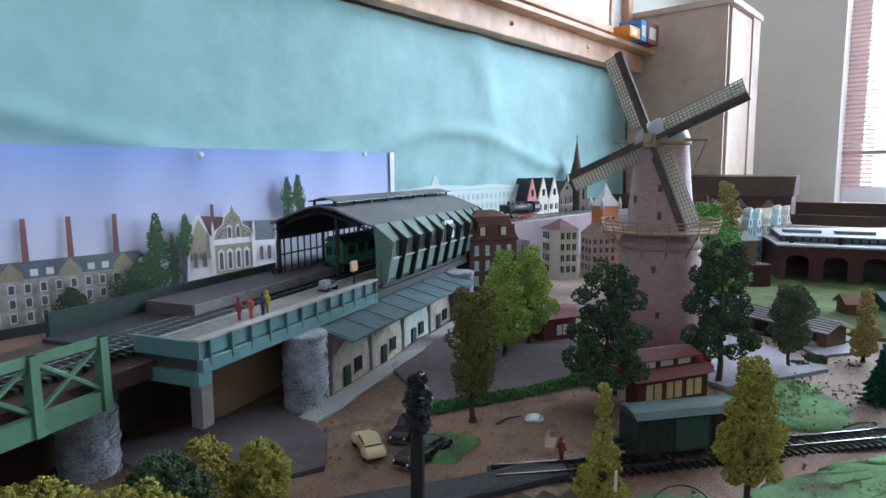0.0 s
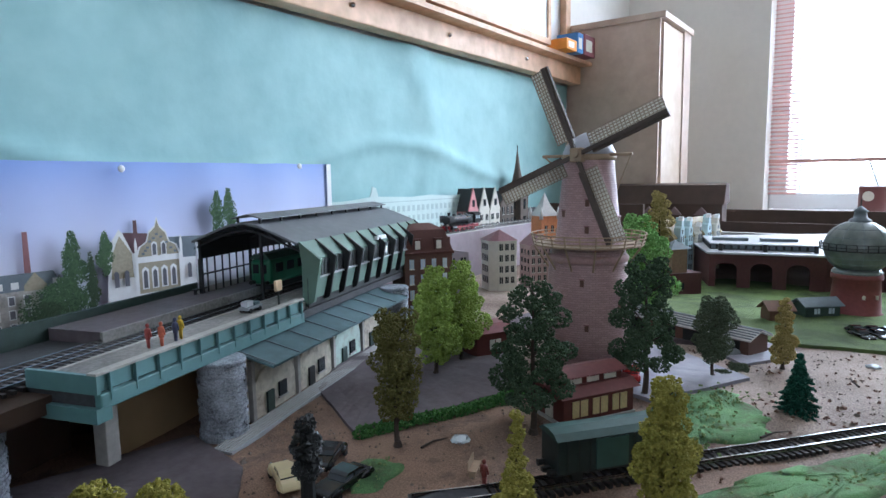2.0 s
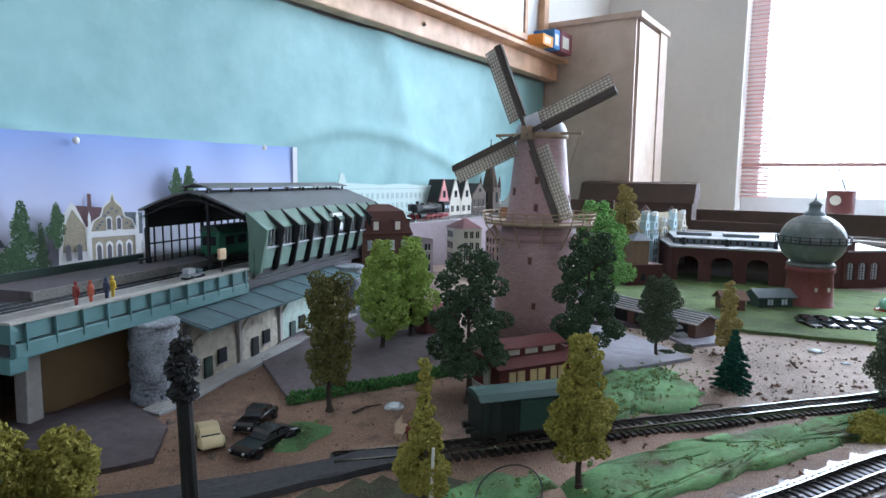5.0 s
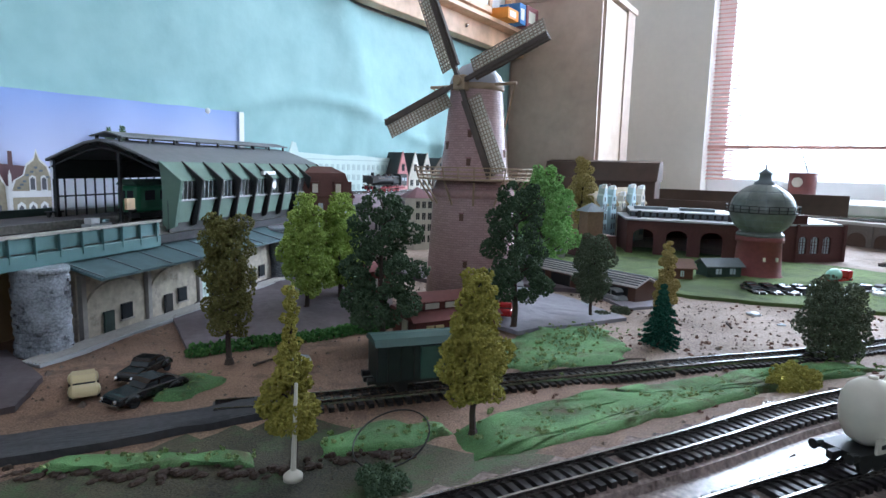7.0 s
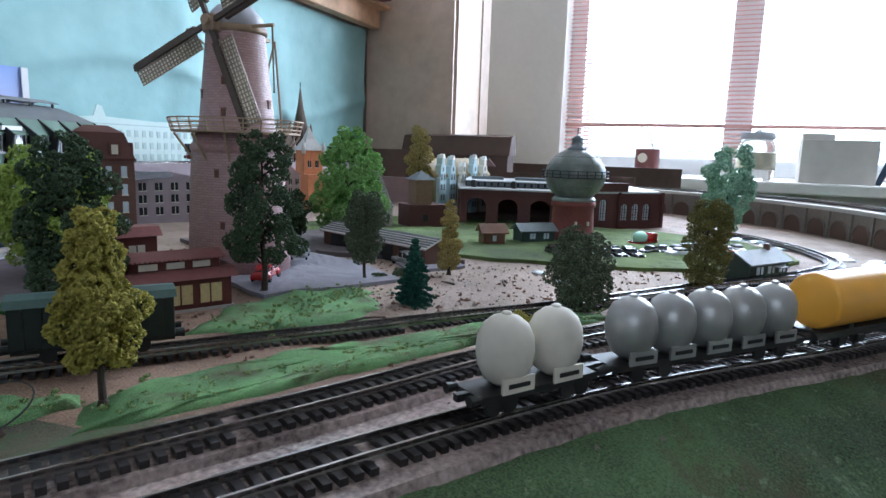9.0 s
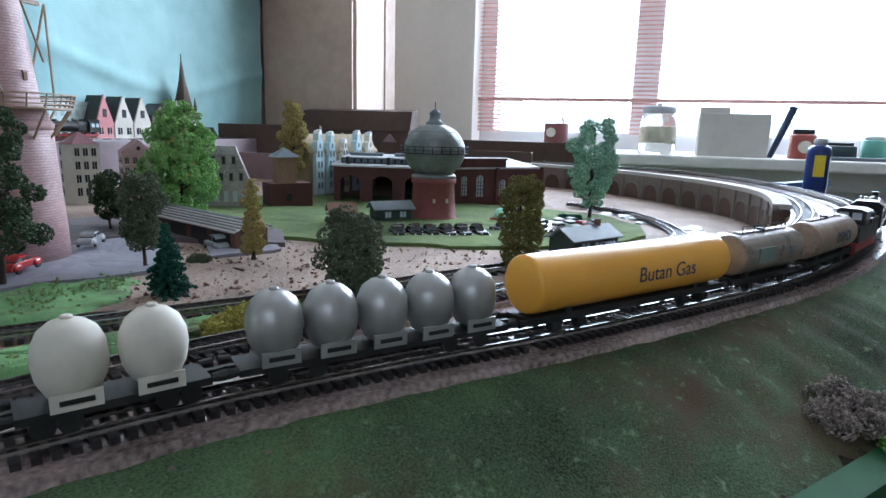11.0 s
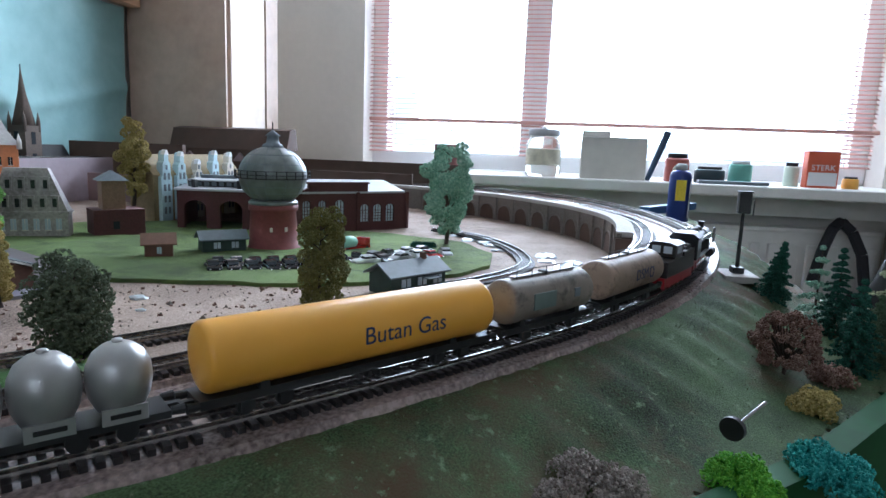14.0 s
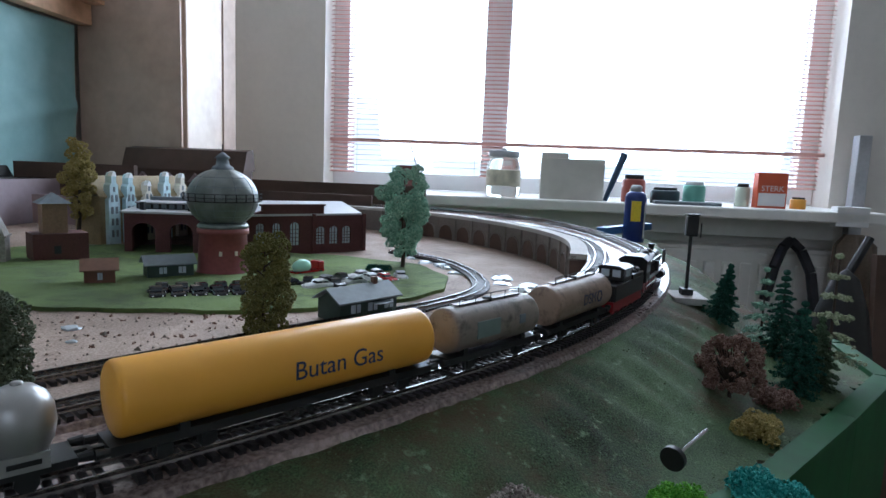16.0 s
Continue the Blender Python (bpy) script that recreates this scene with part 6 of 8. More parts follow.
def fir(x, y, h, r, kind, label, seed, tiers=13, lean=(0, 0), foot=0.06, tuft=0.0011, n=9000, droop=0.35, taper=0.85):
    """A bottle-brush conifer: whorls of drooping twigs on a bare stem, each twig set with needles."""
    r_ = random.Random(seed)
    tr = thing("fir_tree", pose(x, y, ground(x, y), lean[0], lean[1], 0), label, "tree", "model trees")
    tb = BM()
    rod(tb, (0, 0, -0.003), (0, 0, h * 0.97), h * 0.018, h * 0.006, 7)
    part("trunk", tb, TRUNK, tr)
    cs, rs, lb = [], [], BM()
    for k in range(tiers):
        u = k / (tiers - 1)
        zz = h * (foot + (0.96 - foot) * u)
        rr = r * (1 - u) ** taper + h * 0.012
        m = 9 if u < 0.6 else 6
        for j in range(m):
            a = 6.283 * (j + r_.uniform(-0.3, 0.3)) / m + k * 0.7
            ll = rr * r_.uniform(0.72, 1.15)
            dz = -ll * droop * r_.uniform(0.5, 1.3)
            rod(lb, (0, 0, zz), (ll * math.cos(a), ll * math.sin(a), zz + dz), h * 0.005, h * 0.0015, 3)
            for w in (0.3, 0.5, 0.7, 0.86, 1.0):
                cs.append((ll * w * math.cos(a), ll * w * math.sin(a), zz + dz * w + r_.uniform(-1, 1) * 0.0004))
                rs.append(tuft * r_.uniform(0.8, 1.4) * (1.25 - 0.6 * w))
    part("branching", lb, TRUNK, tr)
    part("crown", flakes(cs, rs, n, 0.00075, seed, 0.8), LEAVES[kind], tr)
    return tr


# firs and shrubs on the outer bank
fir(0.775, -0.378, 0.046, 0.0125, "fir", "dark leaning fir on the outer bank", 31, 12, lean=(0, -20))
fir(0.762, -0.402, 0.052, 0.013, "pale", "grey-green conifer with pale tips", 32, 7, n=4200)
fir(0.74, -0.405, 0.058, 0.0135, "fir", "dark blue-green bushy model fir", 33, 14)
fir(0.70, -0.415, 0.076, 0.015, "paletip", "tiered pale conifer with bare stem", 34, 6, n=3600, foot=0.22, droop=0.15, taper=0.7)
fir(0.675, -0.388, 0.052, 0.0145, "fir", "dark green bushy fir", 35, 14)
fir(0.69, -0.405, 0.040, 0.012, "dark", "short dark fir beside the taller ones", 36, 12)
fir(0.512, 0.054, 0.036, 0.0115, "fir", "small dark green fir", 18, 12)


def shrub(x, y, r, kind, label, n=1500, size=0.0012, seed=1, squash=0.8, sink=0.3, z=None):
    r_ = random.Random(seed)
    z0 = ground(x, y) if z is None else z
    cs, rs = [], []
    for i in range(26):
        a, u = r_.uniform(0, 6.28), math.sqrt(r_.random())
        cs.append((r * 0.75 * u * math.cos(a), r * 0.75 * u * math.sin(a), r * squash * (0.25 + 0.75 * r_.random() * (1 - 0.6 * u * u))))
        rs.append(r * r_.uniform(0.22, 0.36))
    o = tagged(part("shrub", flakes(cs, rs, int(n * 2), size * 0.7, seed), LEAVES[kind], None), label, "shrub", "lichen shrubs")
    o.matrix_world = pose(x, y, z0 - r * 0.1)
    return o


bush = thing("round_bush", pose(0.650, -0.345, ground(0.650, -0.345)), "round pinkish-brown twiggy bush on the bank", "bush")
r_ = random.Random(41)
cs, rs, tb = [], [], BM()
for i in range(150):
    d = Vector((r_.gauss(0, 1), r_.gauss(0, 1), r_.gauss(0, 1))).normalized()
    if d.z < -0.75:
        continue
    tipp = Vector((0, 0, 0.0165)) + d * 0.0155 * r_.uniform(0.75, 1.05)
    cs.append(tuple(tipp))
    rs.append(0.0018 * r_.uniform(0.6, 1.3))
    if i % 2 == 0:
        rod(tb, (0, 0, 0.006), tipp, 0.0005, 0.0002, 4)
rod(tb, (0, 0, -0.003), (0, 0, 0.01), 0.0011, 0.0008, 7)
part("stem", tb, TRUNK, bush)
part("crown", flakes(cs, rs, 8000, 0.0007, 41), LEAVES["rust"], bush)
shrub(0.612, -0.345, 0.012, "yellow", "ochre lichen shrub on the bank", 1600, 0.0012, 42)
shrub(0.532, -0.292, 0.013, "bright", "bright green moss cushion", 2400, 0.001, 43, 0.9)
shrub(0.548, -0.325, 0.016, "teal", "teal lichen cushion at the board edge", 2200, 0.0011, 44, 0.7)
shrub(0.505, -0.240, 0.018, "lichen", "grey-brown lichen cushion on the bank", 3200, 0.001, 45, 0.7)
shrub(0.49, -0.256, 0.013, "bright", "bright green moss cushion", 2200, 0.001, 46, 0.8)
shrub(0.68, -0.345, 0.010, "rust", "low brown lichen shrub", 1200, 0.001, 47)
shrub(0.655, -0.37, 0.012, "rust", "low brown lichen shrub", 1200, 0.001, 48)
shrub(0.477, -0.016, 0.012, "olive", "yellow-olive lichen clump between the tracks", 1600, 0.0012, 49, 0.8)
shrub(0.465, -0.012, 0.009, "olive", "yellow-olive lichen clump between the tracks", 1200, 0.0012, 50, 0.8)
shrub(0.725, -0.19, 0.009, "olive", "yellow-olive lichen clump beside the curve", 1000, 0.0012, 51, 0.8)
shrub(0.59, 0.10, 0.008, "greygreen", "low grey-green weeds on the sand", 800, 0.001, 52, 0.5)
shrub(0.568, 0.106, 0.007, "greygreen", "low grey-green weeds on the sand", 700, 0.001, 53, 0.5)
shrub(0.955, -0.095, 0.014, "fir", "dark green shrub beside the engine shed", 1200, 0.0015, 54, 0.6)
for x, y, h, r, k, sd in ((0.165, 0.20, 0.045, 0.018, "olive", 61), (0.185, 0.225, 0.040, 0.015, "dark", 62), (0.205, 0.235, 0.036, 0.012, "olive", 63), (0.145, 0.225, 0.045, 0.02, "olive", 64), (0.222, 0.225, 0.03, 0.010, "olive", 65)):
    tree(x, y, h, r, k, ROUND, ("yellow-olive" if k == "olive" else "dark green") + " foam tree below the bridge", 2400, 0.0015, sd, 0.1, 44, 0.34)


# ---- rolling stock on the outer track ----
def on_line(s, line=LINE_B):
    xy, h, q = line
    return np.array([np.interp(s, q, xy[:, 0]), np.interp(s, q, xy[:, 1])])


def berth(s_mid, length, z=None, line=LINE_B):
    a, b = on_line(s_mid - length * 0.35, line), on_line(s_mid + length * 0.35, line)
    c, d = (a + b) / 2, b - a
    z = float(climb(c)) if z is None else z
    return pose(c[0], c[1], z, 0, 0, math.degrees(math.atan2(d[1], d[0])))


def nearest_s(x, y, line=LINE_B):
    xy, h, q = line
    return float(q[int(((xy - (x, y)) ** 2).sum(1).argmin())])


def wheelset(parent, x, r=0.0028, mat_=DARKM):
    w = part("wheelset", rod(BM(), (x, -0.0052, r), (x, -0.0040, r), r, n=16), mat_, parent)
    part("wheel", rod(BM(), (x, 0.0040, r), (x, 0.0052, r), r, n=16), mat_, w)
    part("axle", rod(BM(), (x, -0.0045, r), (x, 0.0045, r), 0.0006, n=6), mat_, w)


def buffers(parent, L):
    for e in (-1, 1):
        for v in (-0.0055, 0.0055):
            part("buffer", rod(BM(), (e * L / 2, v, 0.0062), (e * (L / 2 + 0.0035), v, 0.0062), 0.0012, 0.0016, 10), DARKM, parent)
        part("coupling", bx(min(e * L / 2, e * (L / 2 + 0.004)), -0.001, 0.0045, max(e * L / 2, e * (L / 2 + 0.004)), 0.001, 0.0065), DARKM, parent)


LOCO_L, TEND_L = 0.088, 0.058
FRONT = nearest_s(0.700, -0.286) + LOCO_L + TEND_L + 0.002
s = FRONT
loco = thing("steam_locomotive", berth(s - LOCO_L / 2, LOCO_L), "black steam locomotive with red wheels and frames", "locomotive")
h2 = LOCO_L / 2
part("frame", bx(-h2, -0.0055, 0.004, h2 - 0.002, 0.0055, 0.0075), LOCOR, loco, "red underframe")
part("running_board", bx(-h2 + 0.012, -0.0095, 0.0098, h2 - 0.006, 0.0095, 0.0106), LOCOB, loco)
bo = BM()
rod(bo, (-h2 + 0.018, 0, 0.0175), (h2 - 0.006, 0, 0.0175), 0.0066, n=24)
part("boiler", bo, LOCOB, loco, smooth=False)
part("smokebox", rod(BM(), (h2 - 0.020, 0, 0.0175), (h2 - 0.004, 0, 0.0175), 0.0070, n=24), LOCOB, loco)
part("smokebox_door", ball(BM(), (h2 - 0.004, 0, 0.0175), 0.0062, 0.25, 1, 1), LOCOB, loco)
part("firebox", bx(-h2 + 0.014, -0.0066, 0.0105, -h2 + 0.034, 0.0066, 0.0235, bevel=0.002), LOCOB, loco)
cabp = part("cab", bx(-h2, -0.0092, 0.0095, -h2 + 0.0165, 0.0092, 0.0245, bevel=0.0006), LOCOB, loco)
for x in (0.002, 0.009):
    for v in (-0.0096, 0.0088):
        part("cab_window", bx(-h2 + x, v, 0.0165, -h2 + x + 0.0045, v + 0.0008, 0.0215), PANE, cabp)
part("cab_roof", extrude_yz(BM(), [(-0.0098, 0.0243), (-0.006, 0.0272), (0.006, 0.0272), (0.0098, 0.0243), (0.0098, 0.0236), (-0.0098, 0.0236)], -h2 - 0.001, -h2 + 0.018), LOCOB, loco)
part("chimney", lathe(BM(), [(0.0024, 0.023), (0.0020, 0.0255), (0.0024, 0.0285), (0.0027, 0.0288), (0.0018, 0.0288)], 16, h2 - 0.012, 0), LOCOB, loco)
for x, r in ((0.018, 0.0042), (0.002, 0.0046), (-0.014, 0.0040)):
    part("dome", ball(BM(), (x, 0, 0.0232), r, 1.2, 0.8, 0.85), LOCOB, loco, smooth=True)
part("bell", rod(BM(), (-0.006, 0.003, 0.024), (-0.006, 0.003, 0.0275), 0.001, 0.0014, 10), CHROME, loco)
for v in (-0.0094, 0.0094):
    part("smoke_deflector", bx(h2 - 0.014, v - 0.0003, 0.0135, h2 - 0.001, v + 0.0003, 0.0245), LOCOB, loco)
    part("cylinder", rod(BM(), (h2 - 0.018, v * 0.9, 0.0062), (h2 - 0.006, v * 0.9, 0.0062), 0.0032, n=14), LOCOB, loco)
    part("coupling_rod", bx(-0.026, v * 0.72 - 0.0004, 0.0035, 0.022, v * 0.72 + 0.0004, 0.0046), CHROME, loco, "bright steel coupling rod")
    part("handrail", rod(BM(), (-h2 + 0.02, v * 0.72, 0.0205), (h2 - 0.006, v * 0.72, 0.0205), 0.0003, n=5), CHROME, loco)
    for q in range(5):
        x = -0.026 + q * 0.012
        w = part("driving_wheel", rod(BM(), (x, v * 0.55 - 0.0006, 0.0046), (x, v * 0.55 + 0.0006, 0.0046), 0.0046, n=20), LOCOR, loco, "red spoked driving wheel")
        part("tyre", rod(BM(), (x, v * 0.5 - 0.0004, 0.0046), (x, v * 0.5 + 0.0004, 0.0046), 0.0049, n=20), RAILSIDE, w)
    part("pilot_wheel", rod(BM(), (h2 - 0.009, v * 0.52 - 0.0006, 0.0028), (h2 - 0.009, v * 0.52 + 0.0006, 0.0028), 0.0028, n=16), LOCOR, loco)
part("buffer_beam", bx(h2 - 0.002, -0.0095, 0.0045, h2, 0.0095, 0.0085), LOCOR, loco)
for v in (-0.0055, 0.0055):
    part("buffer", rod(BM(), (h2, v, 0.0065), (h2 + 0.004, v, 0.0065), 0.0013, 0.0018, 12), LOCOB, loco)
    part("headlamp", rod(BM(), (h2 - 0.001, v, 0.0105), (h2 + 0.001, v, 0.0105), 0.0015, n=12), CREAM, loco)
for q in range(6):
    part("pipe", rod(BM(), (0.02 - q * 0.006, -0.0072, 0.0108), (0.02 - q * 0.006, -0.0066, 0.018), 0.0005, n=6), LOCOB, loco)
part("air_pump", rod(BM(), (0.012, -0.0078, 0.011), (0.012, -0.0078, 0.0185), 0.0018, n=12), LOCOB, loco)

s -= LOCO_L + 0.002
tend = thing("locomotive_tender", berth(s - TEND_L / 2, TEND_L), "black cabin tender with red frame and coal", "tender")
h2 = TEND_L / 2
part("frame", bx(-h2, -0.0078, 0.0030, h2, 0.0078, 0.0088), LOCOR, tend, "red tender frame")
part("body", bx(-h2, -0.0088, 0.0088, h2, 0.0088, 0.0185, bevel=0.0006), LOCOB, tend)
part("coal_box", bx(0.004, -0.0088, 0.0185, h2 - 0.001, 0.0088, 0.0215, bevel=0.0005), LOCOB, tend)
cabt = part("guard_cabin", bx(-0.013, -0.0080, 0.0185, 0.004, 0.0080, 0.0272, bevel=0.0008), LOCOB, tend)
part("cabin_roof", extrude_yz(BM(), [(-0.0088, 0.0268), (-0.005, 0.0284), (0.005, 0.0284), (0.0088, 0.0268), (0.0088, 0.0262), (-0.0088, 0.0262)], -0.0142, 0.0052), LOCOB, cabt)
for v in (-0.0084, 0.0076):
    part("cabin_window", bx(-0.009, v, 0.0215, -0.001, v + 0.0008, 0.0258), PANE, cabt)
for v in (-0.006, 0.001):
    part("end_window", bx(-0.0134, v, 0.0215, -0.0126, v + 0.005, 0.0258), PANE, cabt)
coal = BM()
for q in range(70):
    ball(coal, (random.uniform(0.005, h2 - 0.003), random.uniform(-0.007, 0.007), 0.0215 + random.uniform(0, 0.0022)), random.uniform(0.0009, 0.0017), u=6, v=4)
part("coal", coal, LOCOB, tend)["kind"] = "stuff"
for x in (-0.02, -0.009, 0.009, 0.02):
    wheelset(tend, x, 0.0030, LOCOR)
buffers(tend, TEND_L)
s -= TEND_L + 0.006


def lettering(txt, parent, m, size, material, name="lettering"):
    cu = bpy.data.curves.new(name, "FONT")
    cu.body, cu.size, cu.extrude = txt, size, 0.00005
    cu.align_x, cu.align_y = "CENTER", "CENTER"
    tmp = bpy.data.objects.new(name, cu)
    scene.collection.objects.link(tmp)
    dg = bpy.context.evaluated_depsgraph_get()
    me = bpy.data.meshes.new_from_object(tmp.evaluated_get(dg))
    bpy.data.objects.remove(tmp)
    me.materials.clear()
    me.materials.append(material)
    o = new(name, me)
    o.parent = parent
    o.matrix_basis = m
    return o


def tank_wagon(s_mid, L, r, zc, body_mat, label, bogies=False, walkway=True, squash=1.0):
    tw = thing("tank_wagon", berth(s_mid, L), label, "tank wagon", "wagons of the goods train")
    hl = L / 2 - 0.001
    t = BM()
    prof = [(hl, r * 0.02), (hl - 0.0004, r * 0.6), (hl - 0.0010, r * 0.88), (hl - 0.0014, r * 0.95), (hl - 0.0022, r * 0.992), (hl - 0.0030, r), (hl - 0.0040, r), (hl - 0.0060, r)]
    ring = [(-a, b) for a, b in prof] + [(a, b) for a, b in reversed(prof)]
    rings = []
    for x, rad in ring:
        rings.append([t.verts.new((x, rad * math.cos(2 * math.pi * i / 32), zc + squash * rad * math.sin(2 * math.pi * i / 32))) for i in range(32)])
    for a, b in zip(rings, rings[1:]):
        for i in range(32):
            t.faces.new((a[i], a[(i + 1) % 32], b[(i + 1) % 32], b[i])).smooth = True
    t.faces.new(rings[0]), t.faces.new(list(reversed(rings[-1])))
    bmesh.ops.recalc_face_normals(t, faces=t.faces)
    tank = part("tank", t, body_mat, tw)
    part("underframe", bx(-L / 2, -0.0062, 0.0048, L / 2, 0.0062, 0.0075), DARKM, tw)
    for x in (-L * 0.33, L * 0.33):
        part("saddle", bx(x - 0.0015, -0.0062, 0.0075, x + 0.0015, 0.0062, zc - r * squash * 0.7), DARKM, tw)
    if walkway:
        part("dome_cover", lathe(BM(), [(0.0022, zc + r * squash - 0.0006), (0.0022, zc + r * squash + 0.0012), (0.0012, zc + r * squash + 0.0016)], 14), DARKM, tw)
        part("walkway", bx(-hl * 0.75, -0.0018, zc + r * squash + 0.0002, hl * 0.75, 0.0018, zc + r * squash + 0.0007), RAILSIDE, tw)
        for x in np.linspace(-hl * 0.7, hl * 0.7, 5):
            part("rail_post", rod(BM(), (x, -0.002, zc + r * squash), (x, -0.002, zc + r * squash + 0.0035), 0.0002, n=5), DARKM, tw)
        part("handrail", rod(BM(), (-hl * 0.7, -0.002, zc + r * squash + 0.0035), (hl * 0.7, -0.002, zc + r * squash + 0.0035), 0.0002, n=5), DARKM, tw)
    for x in ((-L * 0.38, -L * 0.27, L * 0.27, L * 0.38) if bogies else (-L * 0.28, L * 0.28)):
        wheelset(tw, x)
        part("axle_box", bx(x - 0.0022, -0.0068, 0.0018, x + 0.0022, -0.0058, 0.0048), DARKM, tw)
    for k in range(3):
        part("brake_gear", bx(-0.004 + k * 0.0035, -0.0058, 0.0022, -0.0025 + k * 0.0035, 0.0058, 0.0040), DARKM, tw)
    buffers(tw, L)
    return tw


L = 0.070
t1 = tank_wagon(s - L / 2, L, 0.0100, 0.0180, BEIGE, "weathered beige-brown tank wagon with dark blue lettering")
ring = BM()
bmesh.ops.create_cone(ring, cap_ends=False, segments=6, radius1=0.0030, radius2=0.0030, depth=0.0004)
lettering("DSM", t1, pose(0.002, -0.01012, 0.0182, 90, 0, 0), 0.0080, BLUEP)
emb = BM()
for k in range(6):
    a0 = math.pi / 3 * k
    box(emb, -0.0016, -0.00012, 0.0022, 0.0016, 0.00012, 0.0030, Matrix.Rotation(a0, 4, "Y"))
ring.free()
part("emblem", emb, BLUEP, t1, "dark blue six-sided emblem").matrix_basis = pose(0.0145, -0.0100, 0.0182)
s -= L + 0.012
L = 0.060
t2 = tank_wagon(s - L / 2, L, 0.0096, 0.0176, GREYT, "weathered grey tank wagon with a faded green panel")
part("green_panel", bx(-0.017, -0.0099, 0.0145, -0.002, -0.0093, 0.0215), mat("faded_green_panel", (0.17, 0.22, 0.2), 0.5, 100, 0.2), t2, "faded green rectangular panel")
part("small_mark", bx(0.012, -0.0099, 0.0165, 0.016, -0.0093, 0.0205), SLATE, t2)
s -= L + 0.010
L = 0.114
t3 = tank_wagon(s - L / 2, L, 0.0108, 0.0185, YTANK, "long orange-yellow gas tank wagon with dark lettering", bogies=True, walkway=False)
lettering("Butan Gas", t3, pose(0.012, -0.01092, 0.0185, 90, 0, 0), 0.0085, BLUEP)
s -= L + 0.007
for k, (count, gap) in enumerate(((5, 0.0168), (2, 0.0185))):
    L = count * gap + 0.006
    w = thing("silo_wagon", berth(s - L / 2, L), "silo wagon with five upright silver vessels" if k < 1 else "silo wagon with two cream vessels", "silo wagon", "wagons of the goods train")
    part("underframe", bx(-L / 2, -0.0062, 0.0045, L / 2, 0.0062, 0.0066), DARKM, w)
    for j in range(count):
        x = (j - (count - 1) / 2) * gap
        v = part("vessel", lathe(BM(), [(0.0030, 0.0066), (0.0058, 0.0085), (0.0076, 0.0122), (0.0083, 0.0165), (0.0079, 0.0205), (0.0064, 0.0238), (0.0040, 0.0258), (0.0016, 0.0266), (0.0004, 0.0267)], 28, x, 0), SILVER if k < 1 else CREAM, w)
        part("hatch", lathe(BM(), [(0.0014, 0.0262), (0.0014, 0.0272), (0.0008, 0.0275)], 12, x, 0), SILVER if k < 1 else CREAM, v)
        part("skirt", bx(x - 0.0055, -0.0068, 0.0062, x + 0.0055, -0.0060, 0.0105), SILVER if k < 1 else CREAM, v)
        part("lettering_bar", bx(x - 0.0036, -0.0072, 0.0078, x + 0.0036, -0.0068, 0.0090), DARKM, v)
    for x in (-L * 0.38, -L * 0.25, L * 0.25, L * 0.38):
        wheelset(w, x)
    buffers(w, L)
    s -= L + 0.008

# green van on the siding
van = thing("goods_van", berth(nearest_s(0.373, 0.117, LINE_C) , 0.05, 0.906, LINE_C), "dark green covered goods van on the siding", "goods van")
L = 0.052
part("body", bx(-L / 2, -0.0088, 0.0062, L / 2, 0.0088, 0.0215, bevel=0.0004), mat("van_black_green", (0.012, 0.02, 0.02), 0.5, 300, 0.2), van)
part("roof", extrude_yz(BM(), [(-0.0094, 0.0213), (-0.006, 0.0236), (0, 0.0243), (0.006, 0.0236), (0.0094, 0.0213)], -L / 2 - 0.001, L / 2 + 0.001), VANG, van, "dull green curved roof")
for k in range(9):
    part("board_joint", bx(-L / 2 + 0.004 + k * 0.0055, -0.0092, 0.0066, -L / 2 + 0.0046 + k * 0.0055, -0.0088, 0.021), DARKM, van)
part("sliding_door", bx(-0.008, -0.0096, 0.0068, 0.008, -0.0088, 0.0205), VANG, van)
part("underframe", bx(-L / 2, -0.0062, 0.0042, L / 2, 0.0062, 0.0062), DARKM, van)
for x in (-0.015, 0.015):
    wheelset(van, x)
buffers(van, L)


